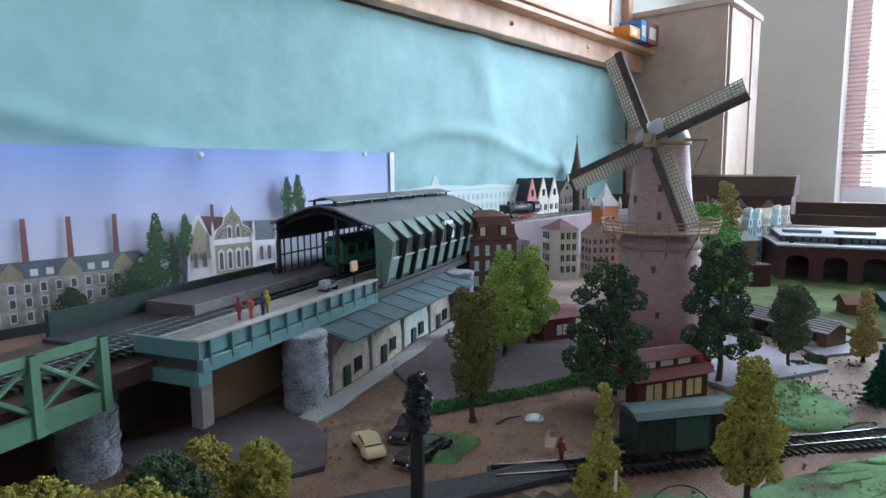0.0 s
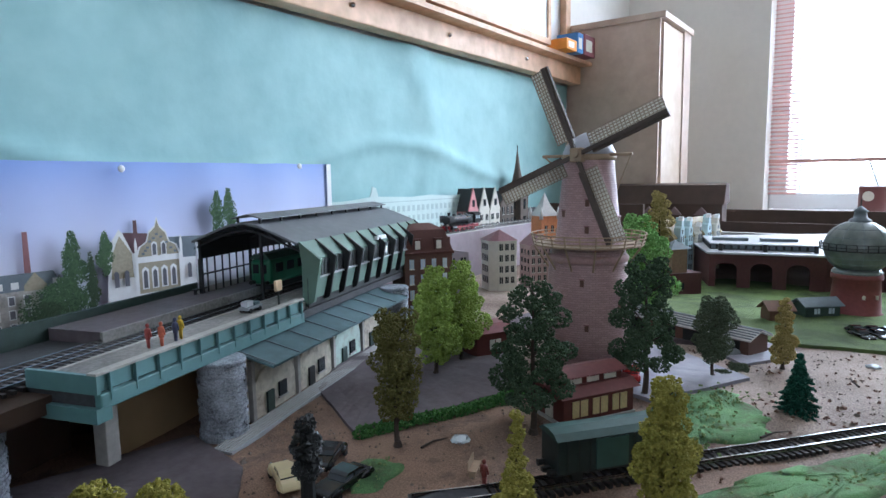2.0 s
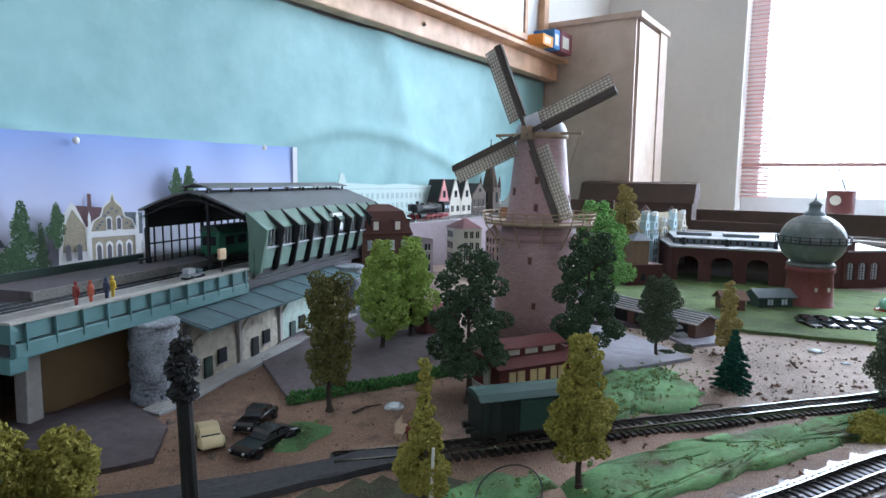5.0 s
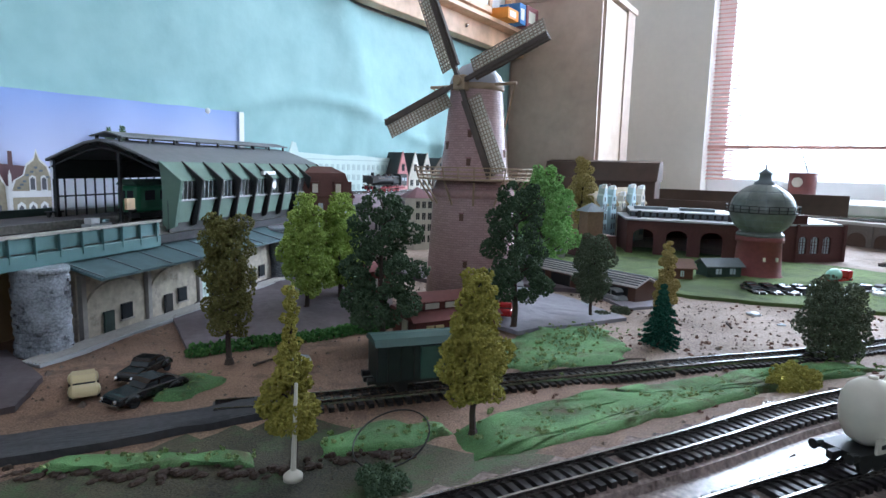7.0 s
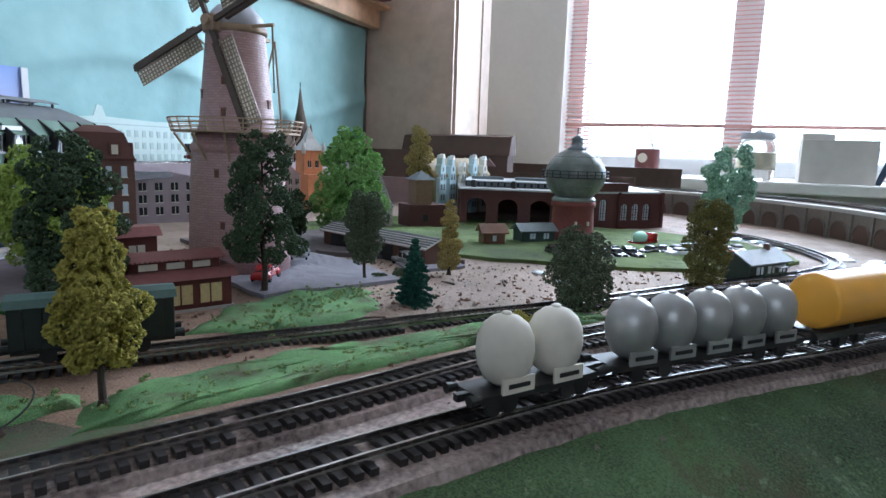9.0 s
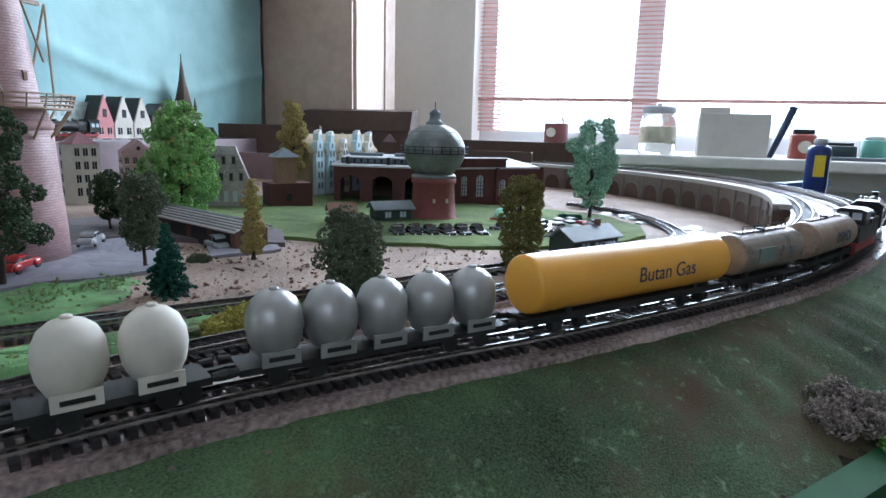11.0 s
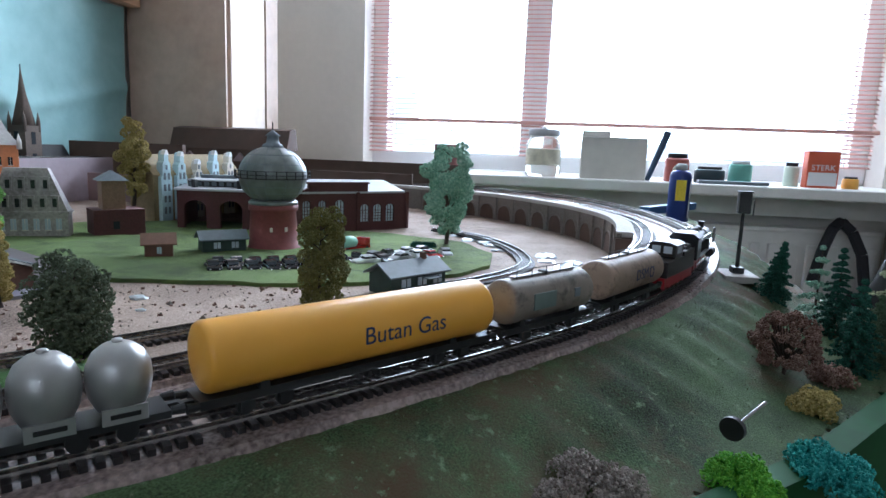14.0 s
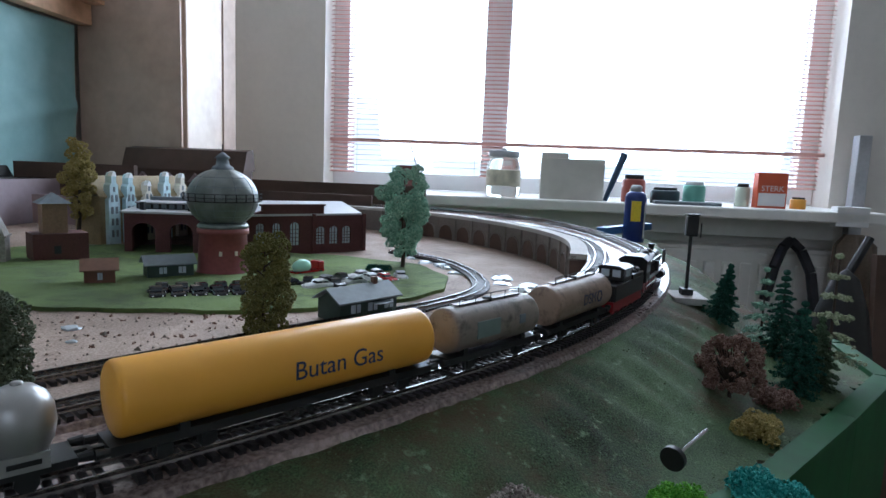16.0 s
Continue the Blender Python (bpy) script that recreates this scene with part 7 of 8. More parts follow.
# ---- motor cars ----
def car(x, y, rz, paint, label, L=0.028, z=None, top=0.0085):
    c = thing("motor_car", at(x, y, z, rz), label, "car", "parked model cars")
    w = L * 0.17
    hull = extrude_xz(BM(), [(-L / 2, 0.0022), (-L * 0.49, 0.0040), (-L * 0.43, 0.0055), (-L * 0.3, 0.0062), (L * 0.18, 0.0062), (L * 0.40, 0.0057), (L * 0.47, 0.0048), (L * 0.49, 0.0022)], -w, w)
    bmesh.ops.bevel(hull, geom=list(hull.edges), offset=0.0005, segments=1, affect="EDGES")
    part("body", hull, paint, c)
    glass = extrude_xz(BM(), [(-L * 0.32, 0.0060), (-L * 0.25, top - 0.0009), (-L * 0.19, top - 0.0001), (L * 0.05, top - 0.0001), (L * 0.09, top - 0.0007), (L * 0.16, 0.0060)], -w * 0.84, w * 0.84)
    k = part("cabin", glass, PANED, c, "dark glazed cabin")
    crown = extrude_xz(BM(), [(-L * 0.30, top - 0.0018), (-L * 0.255, top - 0.0006), (-L * 0.18, top + 0.0005), (L * 0.04, top + 0.0005), (L * 0.10, top - 0.0006), (L * 0.04, top - 0.0006), (-L * 0.2, top - 0.0006)], -w * 0.87, w * 0.87)
    part("roof", crown, paint, k)
    for v in (-1, 1):
        part("door_pillar", bx(-L * 0.08, v * w * 0.85 - 0.0002, 0.006, -L * 0.055, v * w * 0.85 + 0.0002, top), paint, k)
        for px in (-L * 0.3, L * 0.3):
            part("mudguard", ball(BM(), (px, v * w * 0.98, 0.0034), 0.0030, 1.35, 0.42, 0.72, 10, 7), paint, c, smooth=True)
    for px in (-L * 0.3, L * 0.3):
        for v in (-w * 1.05, w * 1.05):
            part("wheel", rod(BM(), (px, v - 0.0006, 0.0022), (px, v + 0.0006, 0.0022), 0.0022, n=12), TYRE, c)
    for v in (-w * 0.7, w * 0.7):
        part("headlight", ball(BM(), (L / 2, v, 0.0042), 0.0008, u=8, v=6), CHROME, c)
    part("bumper", bx(L / 2, -w * 0.9, 0.0024, L / 2 + 0.0006, w * 0.9, 0.0031), CHROME, c)
    return c


car(0.287, 0.236, 64, CREAMCAR, "cream-yellow vintage saloon parked on the sand")
car(0.314, 0.236, 205, BLACKCAR, "black vintage car parked on the sand", 0.03)
car(0.300, 0.212, 185, BLACKCAR, "glossy black vintage limousine parked on the grass", 0.034)
rng = random.Random(5)
for k in range(12):
    x, y = 0.757 + 0.007 * (k % 6) + 0.014 * (k // 6), 0.030 - 0.0125 * (k % 6) + 0.004 * (k // 6)
    car(x, y, 215 + rng.uniform(-8, 8), BLACKCAR, "black vintage car in the crowded car park", 0.028)
for k, p in enumerate((BLACKCAR, BLACKCAR, GREYCAR, BLACKCAR, WHITECAR, GREYCAR, WHITECAR, BLACKCAR, GREYCAR, WHITECAR, REDCAR, WHITECAR)):
    x, y = 0.83 + 0.017 * (k % 6) + rng.uniform(-0.004, 0.004), -0.045 - 0.011 * (k % 6) - 0.026 * (k // 6)
    car(x, y, rng.uniform(120, 240), p, {BLACKCAR: "black", GREYCAR: "grey", WHITECAR: "white", REDCAR: "red"}[p] + " vintage car beside the engine shed", 0.027)
car(0.583, 0.178, 30, GREYCAR, "silver-grey car parked by the long shed", 0.028, z=0.905)
car(0.512, 0.152, 20, REDCAR, "dark red car behind the mill shop", 0.028, z=0.905)
car(0.632, 0.118, 60, GREYCAR, "grey delivery car by the long shed", 0.026, top=0.0105)

truck = thing("wrapped_truck", at(0.905, -0.03, None, -30), "red truck with translucent green cover on its bed", "truck")
part("bed", bx(-0.012, -0.006, 0.002, 0.024, 0.006, 0.005), REDCAR, truck)
part("cab", bx(0.016, -0.006, 0.005, 0.024, 0.006, 0.013, bevel=0.0012), REDCAR, truck)
part("cover", ball(BM(), (0.0, 0, 0.009), 0.0085, 1.3, 0.7, 0.8), mat("mint_cover", (0.4, 0.75, 0.6), 0.3, 100, 0.05), truck, "pale mint plastic cover", smooth=True)
for x in (-0.007, 0.019):
    for v in (-0.0062, 0.0062):
        part("wheel", rod(BM(), (x, v - 0.0006, 0.0022), (x, v + 0.0006, 0.0022), 0.0022, n=12), TYRE, truck)

# rubble and litter in the yard inside the curve
WRAP = mat("crumpled_foil", (0.62, 0.68, 0.72), 0.2, 200, 0.1, metal=0.3)
for k in range(16):
    x, y = 0.90 + 0.011 * k + rng.uniform(-0.012, 0.012), -0.262 + 0.0085 * k + rng.uniform(-0.014, 0.014) + 0.008
    b = BM()
    bmesh.ops.create_icosphere(b, subdivisions=2, radius=rng.uniform(0.007, 0.012))
    for v in b.verts:
        v.co *= 1 + 0.45 * noise.noise((v.co * 260) + Vector((k * 3, 0, 0)))
        v.co.z *= 0.35
    o = tagged(part("foil_scrap", b, WRAP, None), "crumpled pale foil scrap on the yard", "scrap", "foil scraps")
    o.matrix_world = at(x, y, None, rng.uniform(0, 360))
STONEM = mat("rubble_stone", (0.2, 0.16, 0.13), 0.9, 500, 0.4)
pv, pf = [], []
rr = np.random.default_rng(4)
for k in range(2600):
    x, y = rr.uniform(0.27, 0.74), rr.uniform(-0.1, 0.3)
    c1 = side_of(LINE_C[0], LINE_C[1], x, y)[0]
    if c1 < 0.01 and rr.random() < 0.9 or (x > 0.70 and y > -0.02):
        continue
    g, r = ground(x, y), rr.uniform(0.0004, 0.0013) * (2.2 if rr.random() < 0.04 else 1)
    i = len(pv)
    a = rr.uniform(0, 6.28)
    pv += [(x + r * math.cos(a + j * 2.09) * rr.uniform(0.7, 1.3), y + r * math.sin(a + j * 2.09) * rr.uniform(0.7, 1.3), g - 0.0002) for j in range(3)] + [(x, y, g + r * 0.9)]
    pf += [(i, i + 1, i + 3), (i + 1, i + 2, i + 3), (i + 2, i, i + 3)]
tagged(part("gravel", (pv, [], pf), STONEM, None), "loose gravel and twigs scattered on the sand", "gravel", kind="stuff")

# inner arcade wall of the curved viaduct
arc = thing("viaduct_wall", (0, 0, 0), "grey-brown stone arcade wall below the curved tracks", "viaduct")
VST = mat("viaduct_stone", (0.17, 0.145, 0.125), 0.75, 300, 0.2, 0.0004)
xyA, hA, qA = LINE_A
s_a = nearest_s(0.90, -0.312, LINE_A)
sel = [i for i in range(len(qA)) if qA[i] > s_a]
wx = xyA[sel] + np.c_[-hA[sel][:, 1], hA[sel][:, 0]] * 0.0245
wh = hA[sel]
part("wall", sweep(BM(), wx, wh, [(-0.003, -0.045), (0.002, -0.045), (0.002, 0), (-0.003, 0)], climb(xyA[sel])), VST, arc)
part("coping", sweep(BM(), wx, wh, [(-0.013, -0.003), (0.003, -0.003), (0.003, 0.002), (-0.013, 0.002)], climb(xyA[sel])), CONC, arc)
for k in range(14):
    j = 6 + k * 11
    if j >= len(sel):
        break
    m = pose(wx[j][0], wx[j][1], 0.889, 0, 0, math.degrees(math.atan2(wh[j][1], wh[j][0])))
    pts = [(-0.0145, 0)] + [(-0.0145 * math.cos(math.pi * i / 12), 0.010 + 0.0120 * math.sin(math.pi * i / 12)) for i in range(13)] + [(0.0145, 0)]
    # No hollow is cut: a flat dark sheet carries the arch's inner shade.
    part("arch_shade", extrude_xz(BM(), pts, 0.0018, 0.0026), CARDB, arc, "flat dark sheet painted in as the arch's shade").matrix_basis = m
    ro = [(-0.0168 * math.cos(math.pi * i / 12), 0.010 + 0.0140 * math.sin(math.pi * i / 12)) for i in range(13)]
    part("arch_ring", extrude_xz(BM(), ro + [(a * 0.88, b - 0.0012) for a, b in reversed(ro)], 0.0022, 0.0034), VST, arc).matrix_basis = m
    part("pier_strip", bx(0.0175, 0.002, 0, 0.0215, 0.0045, 0.034), VST, arc).matrix_basis = m
endw = part("end_face", bx(wx[0][0] - 0.004, wx[0][1] - 0.03, 0.885, wx[0][0], wx[0][1] + 0.003, float(climb(xyA[sel[0]])) - 0.004), CARDB, arc)

# signal post, lamp, fallen lamp
gz = ground(0.80, -0.3616)
sig = thing("signal_post", pose(0.80, -0.3616, 0.912), "black colour-light signal on a slim post and pale plinth", "signal")
part("plinth", bx(-0.016, -0.012, gz - 0.914, 0.016, 0.012, 0.0005, bevel=0.0006), CONC, sig, "pale plinth")
part("base", bx(-0.005, -0.004, 0.0005, 0.005, 0.004, 0.005, bevel=0.0006), DARKM, sig)
part("post", rod(BM(), (0, 0, 0.005), (0, 0, 0.047), 0.0014, 0.0012, 10), DARKM, sig)
part("head", bx(-0.0036, -0.0042, 0.044, 0.0036, 0.0042, 0.059, bevel=0.001), DARKM, sig)
part("hood", bx(-0.004, -0.0046, 0.059, 0.004, 0.0046, 0.0602, bevel=0.0004), DARKM, sig)
part("ladder", bx(-0.0005, -0.0072, 0.043, 0.0005, -0.0064, 0.054), DARKM, sig)
lampf = thing("fallen_lamp", pose(0.537, -0.288, 0.9005, 0, 0, -38), "fallen street lamp with a dark disc shade", "street lamp")
part("shade", rod(BM(), (-0.001, 0, 0.004), (0.001, 0, 0.0042), 0.0042, n=20), DARKM, lampf)
part("pole", rod(BM(), (0.001, 0, 0.0042), (0.028, 0.0, 0.006), 0.0006, n=8), CHROME, lampf)
lampa = thing("street_lamp", pose(0.283, 0.109, 0.905), "white painted street lamp with leafy wrap", "street lamp")
part("base", lathe(BM(), [(0.003, 0), (0.003, 0.0015), (0.0012, 0.003)], 12), CREAM, lampa)
part("pole", rod(BM(), (0, 0, 0.002), (0.0015, 0, 0.030), 0.0009, 0.0005, 8), CREAM, lampa)

# ---- objects on the sill and table ----
JARG = glass_mat("cloudy_jar_glass", (0.8, 0.82, 0.78), 0.12)
jar = thing("glass_jar", pose(1.86, -0.205, 0.938), "clear glass jar with a yellow and black label", "jar")
part("body", lathe(BM(), [(0.036, 0), (0.042, 0.006), (0.042, 0.075), (0.036, 0.088), (0.034, 0.096)], 32), JARG, jar)
part("label_band", lathe(BM(), [(0.0424, 0.028), (0.0426, 0.029), (0.0426, 0.064), (0.0424, 0.065)], 32), mat("jar_label", (0.62, 0.58, 0.46), 0.5, 60, 0.3), jar)
part("lid", lathe(BM(), [(0.037, 0.096), (0.038, 0.098), (0.038, 0.110), (0.036, 0.112)], 32), GREYRF, jar)
for k in range(3):
    part("stopper", ball(BM(), (-0.015 + 0.015 * k, 0, 0.114), 0.007, u=12, v=8), CHROME, jar, smooth=True)
wb = thing("white_carton", pose(1.86, -0.37, 0.938), "plain white cardboard box seen from behind", "box")
part("carton", bx(-0.02, -0.075, 0, 0.03, 0.075, 0.098, bevel=0.001), mat("carton_white", (0.66, 0.63, 0.58), 0.7, 40, 0.06), wb)
part("flap", bx(-0.01, 0.01, 0.098, 0.02, 0.074, 0.112, bevel=0.001), mat("carton_flap", (0.6, 0.57, 0.52), 0.7), wb)
cup = thing("printed_mug", pose(1.92, 0.045, 0.938), "dark red tin with a pale round emblem", "tin")
part("body", lathe(BM(), [(0.03, 0), (0.031, 0.002), (0.031, 0.066), (0.03, 0.068)], 24), mat("tin_red", (0.16, 0.05, 0.045), 0.4, 40, 0.1), cup)
part("emblem", rod(BM(), (-0.032, 0.01, 0.045), (-0.0295, 0.01, 0.045), 0.012, n=18), CREAM, cup)
wand = thing("blind_wand", pose(2.03, 0.03, 0.98), "thin pale wand hanging at the window", "wand")
part("stick", rod(BM(), (0, 0, 0.0), (0, 0.03, 0.09), 0.002, n=6), WHITE, wand)
can = thing("spray_can", at(1.34, -0.425) @ Matrix.Scale(0.74, 4), "blue and yellow lubricant spray can with pale cap", "spray can")
part("body", lathe(BM(), [(0.0215, 0), (0.0225, 0.002), (0.0225, 0.095), (0.020, 0.103), (0.013, 0.108)], 28), mat("can_blue", (0.02, 0.04, 0.2), 0.3, 40, 0.05), can)
part("yellow_panel", bx(-0.0229, -0.008, 0.045, -0.0205, 0.012, 0.088), mat("can_yellow", (0.8, 0.6, 0.02), 0.4), can)
part("white_panel", bx(-0.019, -0.0215, 0.01, -0.004, -0.0195, 0.085, Matrix.Rotation(radians(-12), 4, "Z")), WHITE, can)
part("cap", lathe(BM(), [(0.012, 0.108), (0.012, 0.118), (0.008, 0.122)], 20), GREYRF, can)
for x, y, r, h, c, nm in ((1.87, -0.52, 0.028, 0.06, (0.35, 0.08, 0.06), "dark red paint pot"), (1.87, -0.595, 0.034, 0.035, (0.02, 0.04, 0.05), "black rubber pot"), (1.88, -0.665, 0.026, 0.05, (0.15, 0.4, 0.32), "green glass paint jar"), (1.87, -0.90, 0.017, 0.025, (0.7, 0.35, 0.05), "small orange pot"), (1.875, -0.775, 0.016, 0.05, (0.55, 0.6, 0.5), "pale glue bottle")):
    t = thing("paint_pot", pose(x, y, 0.938), nm + " standing on the window sill", "pot", "pots on the sill")
    part("body", lathe(BM(), [(r * 0.95, 0), (r, 0.002), (r, h * 0.85), (r * 0.85, h * 0.93)], 22), mat("pot_" + nm.replace(" ", "_"), c, 0.35, 40, 0.1), t)
    part("lid", lathe(BM(), [(r * 0.8, h * 0.93), (r * 0.8, h * 1.08), (r * 0.7, h * 1.1)], 22), WHITE if "glass" in nm else DARKM, t)
    if "red" in nm:
        part("emblem", rod(BM(), (-r - 0.0006, 0, h * 0.45), (-r + 0.003, 0, h * 0.45), r * 0.5, n=18), CREAM, t)
br = thing("paint_brush", pose(1.86, -0.47, 0.938, 0, 0, 20), "dark blue brush handle leaning on the sill", "brush")
part("handle", rod(BM(), (0, 0.02, 0.0), (0, -0.025, 0.115), 0.006, 0.009, 12), mat("brush_blue", (0.02, 0.05, 0.1), 0.4), br)
rbx = thing("red_carton", pose(1.86, -0.83, 0.938), "red and white packet with printed lettering", "box")
part("carton", bx(-0.015, -0.033, 0, 0.015, 0.033, 0.082, bevel=0.001), mat("packet_red", (0.65, 0.12, 0.05), 0.5, 40, 0.06), rbx)
part("white_panel", bx(-0.0158, -0.03, 0.005, -0.0148, 0.03, 0.035), WHITE, rbx)
lettering("STERK", rbx, pose(-0.0162, 0, 0.045, 90, 0, -90), 0.018, WHITE)
tray = thing("tool_tray", pose(1.84, -0.62, 0.938), "flat dark tray lying on the sill", "tray")
part("tray", bx(-0.03, -0.09, 0, 0.0, 0.06, 0.008, bevel=0.002), SLATE, tray)
pk = thing("glue_packet", pose(1.83, -0.99, 0.905), "small white box at the sill's end", "box")
part("carton", bx(-0.03, -0.035, 0, 0.0, 0.035, 0.045, bevel=0.002), WHITE, pk)
ruler = thing("blue_ruler", pose(1.42, -0.44, 0.905, 0, 0, -35), "blue plastic strip lying behind the tracks", "strip")
part("strip", bx(-0.12, -0.008, 0, 0.06, 0.008, 0.012, bevel=0.001), mat("strip_blue", (0.03, 0.12, 0.3), 0.4), ruler)

# leaning things beside the radiator
brd = thing("leaning_board", pose(1.62, -1.05, 0, 0, 0, 0), "brown board leaning against the wall", "board")
part("board", bx(0, -0.15, 0, 0.02, 0.05, 0.86, Matrix.Rotation(radians(6), 4, "Y")), CARDB, brd)
bag = thing("black_bag", pose(1.55, -0.86, 0.0), "black cloth bag hanging beside the radiator", "bag")
part("cloth", ball(BM(), (0, 0, 0.42), 0.08, 0.5, 1.0, 5.3), DARKM, bag, smooth=True)
part("strap", rod(BM(), (0, 0.02, 0.78), (0.03, -0.05, 0.9), 0.008, n=8), DARKM, bag)
wp = thing("wall_post", pose(1.95, -1.06, 0, 0, 0, 0), "grey trim post beside the window", "post")
part("post", bx(0, -0.03, 0, 0.03, 0.0, 1.12, bevel=0.002), GREYRF, wp)

# ---- printed photo backdrop ----
def print_sky(name, lo, hi, z0, z1):
    m = bpy.data.materials.new(name)
    m.use_nodes = True
    t = m.node_tree
    b = t.nodes["Principled BSDF"]
    b.inputs["Roughness"].default_value = 0.45
    geo = t.nodes.new("ShaderNodeNewGeometry")
    sep = t.nodes.new("ShaderNodeSeparateXYZ")
    rg = t.nodes.new("ShaderNodeMapRange")
    rg.inputs["From Min"].default_value, rg.inputs["From Max"].default_value = z0, z1
    n = t.nodes.new("ShaderNodeTexNoise")
    n.inputs["Scale"].default_value = 14
    ad = t.nodes.new("ShaderNodeMath")
    ad.operation = "MULTIPLY_ADD"
    ad.inputs[1].default_value, ad.inputs[2].default_value = 0.02, -0.01
    a2 = t.nodes.new("ShaderNodeMath")
    mix = t.nodes.new("ShaderNodeMix")
    mix.data_type = "RGBA"
    mix.inputs["A"].default_value, mix.inputs["B"].default_value = (*lo, 1), (*hi, 1)
    t.links.new(geo.outputs["Position"], sep.inputs[0])
    t.links.new(geo.outputs["Position"], n.inputs["Vector"])
    t.links.new(n.outputs["Fac"], ad.inputs[0])
    t.links.new(sep.outputs["Z"], a2.inputs[0])
    t.links.new(ad.outputs[0], a2.inputs[1])
    t.links.new(a2.outputs[0], rg.inputs["Value"])
    t.links.new(rg.outputs["Result"], mix.inputs["Factor"])
    t.links.new(mix.outputs["Result"], b.inputs["Base Color"])
    return m


poster = thing("photo_backdrop", (0, 0, 0), "printed town photo backdrop pinned on the teal paper", "poster")
SKYP = print_sky("printed_sky_gradient", (0.72, 0.72, 0.88), (0.30, 0.42, 0.80), 0.965, 1.062)
nx = 90
vs, fs = [], []
for i in range(nx + 1):
    x = -0.60 + 1.297 * i / nx
    w = 0.0008 * math.sin(x * 70) + 0.0008 * noise.noise((x * 20, 0, 0))
    for z in (0.895, 0.95, 1.01, 1.062 + 0.0008 * noise.noise((x * 30, 5, 0))):
        vs.append((x, 0.6295 + w * (1 if z > 1 else 0.5), z))
for i in range(nx):
    for k in range(3):
        a = i * 4 + k
        fs.append((a, a + 4, a + 5, a + 1))
part("sheet", (vs, [], fs), SKYP, poster, smooth=True)
part("white_margin", bx(0.690, 0.6265, 0.90, 0.6975, 0.6275, 1.062), WHITE, poster)
LAYER = [0.6262]


def printed(name, pts, material, label=""):
    LAYER[0] -= 0.00006
    return part(name, extrude_xz(BM(), pts, LAYER[0], LAYER[0] + 0.00005), material, poster, label)


P_STONE = mat("print_stone", (0.33, 0.31, 0.29), 0.5, 300, 0.22, col2=(0.44, 0.41, 0.38), big=40)
P_SLATE = mat("print_slate", (0.14, 0.17, 0.2), 0.5, 200, 0.12)
P_WIN = mat("print_window", (0.1, 0.1, 0.12), 0.5)
P_OCHRE = mat("print_ochre", (0.33, 0.29, 0.21), 0.5, 400, 0.2)
P_WHITE = mat("print_white", (0.72, 0.72, 0.72), 0.5, 200, 0.05)
P_MAROON = mat("print_maroon", (0.12, 0.06, 0.07), 0.5, 100, 0.1)
P_DARK = mat("print_dark_ground", (0.035, 0.04, 0.035), 0.6, 100, 0.3)
P_CHIM = mat("print_chimney", (0.25, 0.11, 0.12), 0.5, 200, 0.1)
P_TREE = leaf_mat("print_tree", (0.012, 0.035, 0.018), (0.11, 0.18, 0.09))
P_TREED = leaf_mat("print_dark_tree", (0.02, 0.04, 0.02), (0.06, 0.09, 0.05))


def printed_tree(x, z0, z1, r, n, seed, m=P_TREE):
    rr_ = random.Random(seed)
    cs, rs = [], []
    for k in range(26):
        u = k / 25
        cs.append((x + rr_.uniform(-1, 1) * r * 0.6 * math.sin(math.pi * min(1, 0.15 + u)), 0, z0 + (z1 - z0) * u))
        rs.append(r * 0.45 * (0.35 + math.sin(math.pi * (0.1 + 0.85 * u))))
    v, e, f = flakes(cs, rs, n, 0.0011, seed)
    LAYER[0] -= 0.00006
    part("printed_tree", ([(a, LAYER[0] - 0.00002 * rr_.random(), c) for a, b, c in v], e, f), m, poster)


for x in (0.257, 0.2915, 0.330, 0.16, 0.07, -0.05):
    printed("printed_chimney", [(x - 0.0028, 0.955), (x + 0.0028, 0.955), (x + 0.002, 1.000), (x - 0.002, 1.000)], P_CHIM)
printed("printed_chimney", [(0.4245, 0.975), (0.4295, 0.975), (0.4288, 1.004), (0.4252, 1.004)], P_MAROON)
printed("printed_terrace_wall", [(-0.60, 0.905), (0.358, 0.905), (0.358, 0.950), (-0.60, 0.950)], P_STONE)
printed("printed_terrace_roof", [(-0.60, 0.949), (0.358, 0.949), (0.350, 0.964), (-0.60, 0.964)], P_SLATE)
for k in range(18):
    x = 0.335 - k * 0.045
    printed("printed_gable", [(x - 0.009, 0.948), (x + 0.009, 0.948), (x + 0.009, 0.953), (x, 0.964), (x - 0.009, 0.953)], P_OCHRE)
    for j in range(2):
        printed("printed_dormer", [(x + 0.014 + j * 0.012, 0.951), (x + 0.020 + j * 0.012, 0.951), (x + 0.020 + j * 0.012, 0.957), (x + 0.014 + j * 0.012, 0.957)], P_WHITE)
surrounds = BM()
for k in range(78):
    for r in range(3):
        box(surrounds, 0.3472 - k * 0.0118, LAYER[0] - 0.0001, 0.9132 + r * 0.012, 0.3528 - k * 0.0118, LAYER[0] - 0.00006, 0.9218 + r * 0.012)
part("printed_window_surround", surrounds, P_WHITE, poster)["kind"] = "stuff"
bars = BM()
for k in range(78):
    for r in range(3):
        box(bars, 0.348 - k * 0.0118, LAYER[0] - 0.0002, 0.914 + r * 0.012, 0.352 - k * 0.0118, LAYER[0] - 0.00012, 0.921 + r * 0.012)
part("printed_window_row", bars, P_WIN, poster)["kind"] = "stuff"
LAYER[0] -= 0.0003
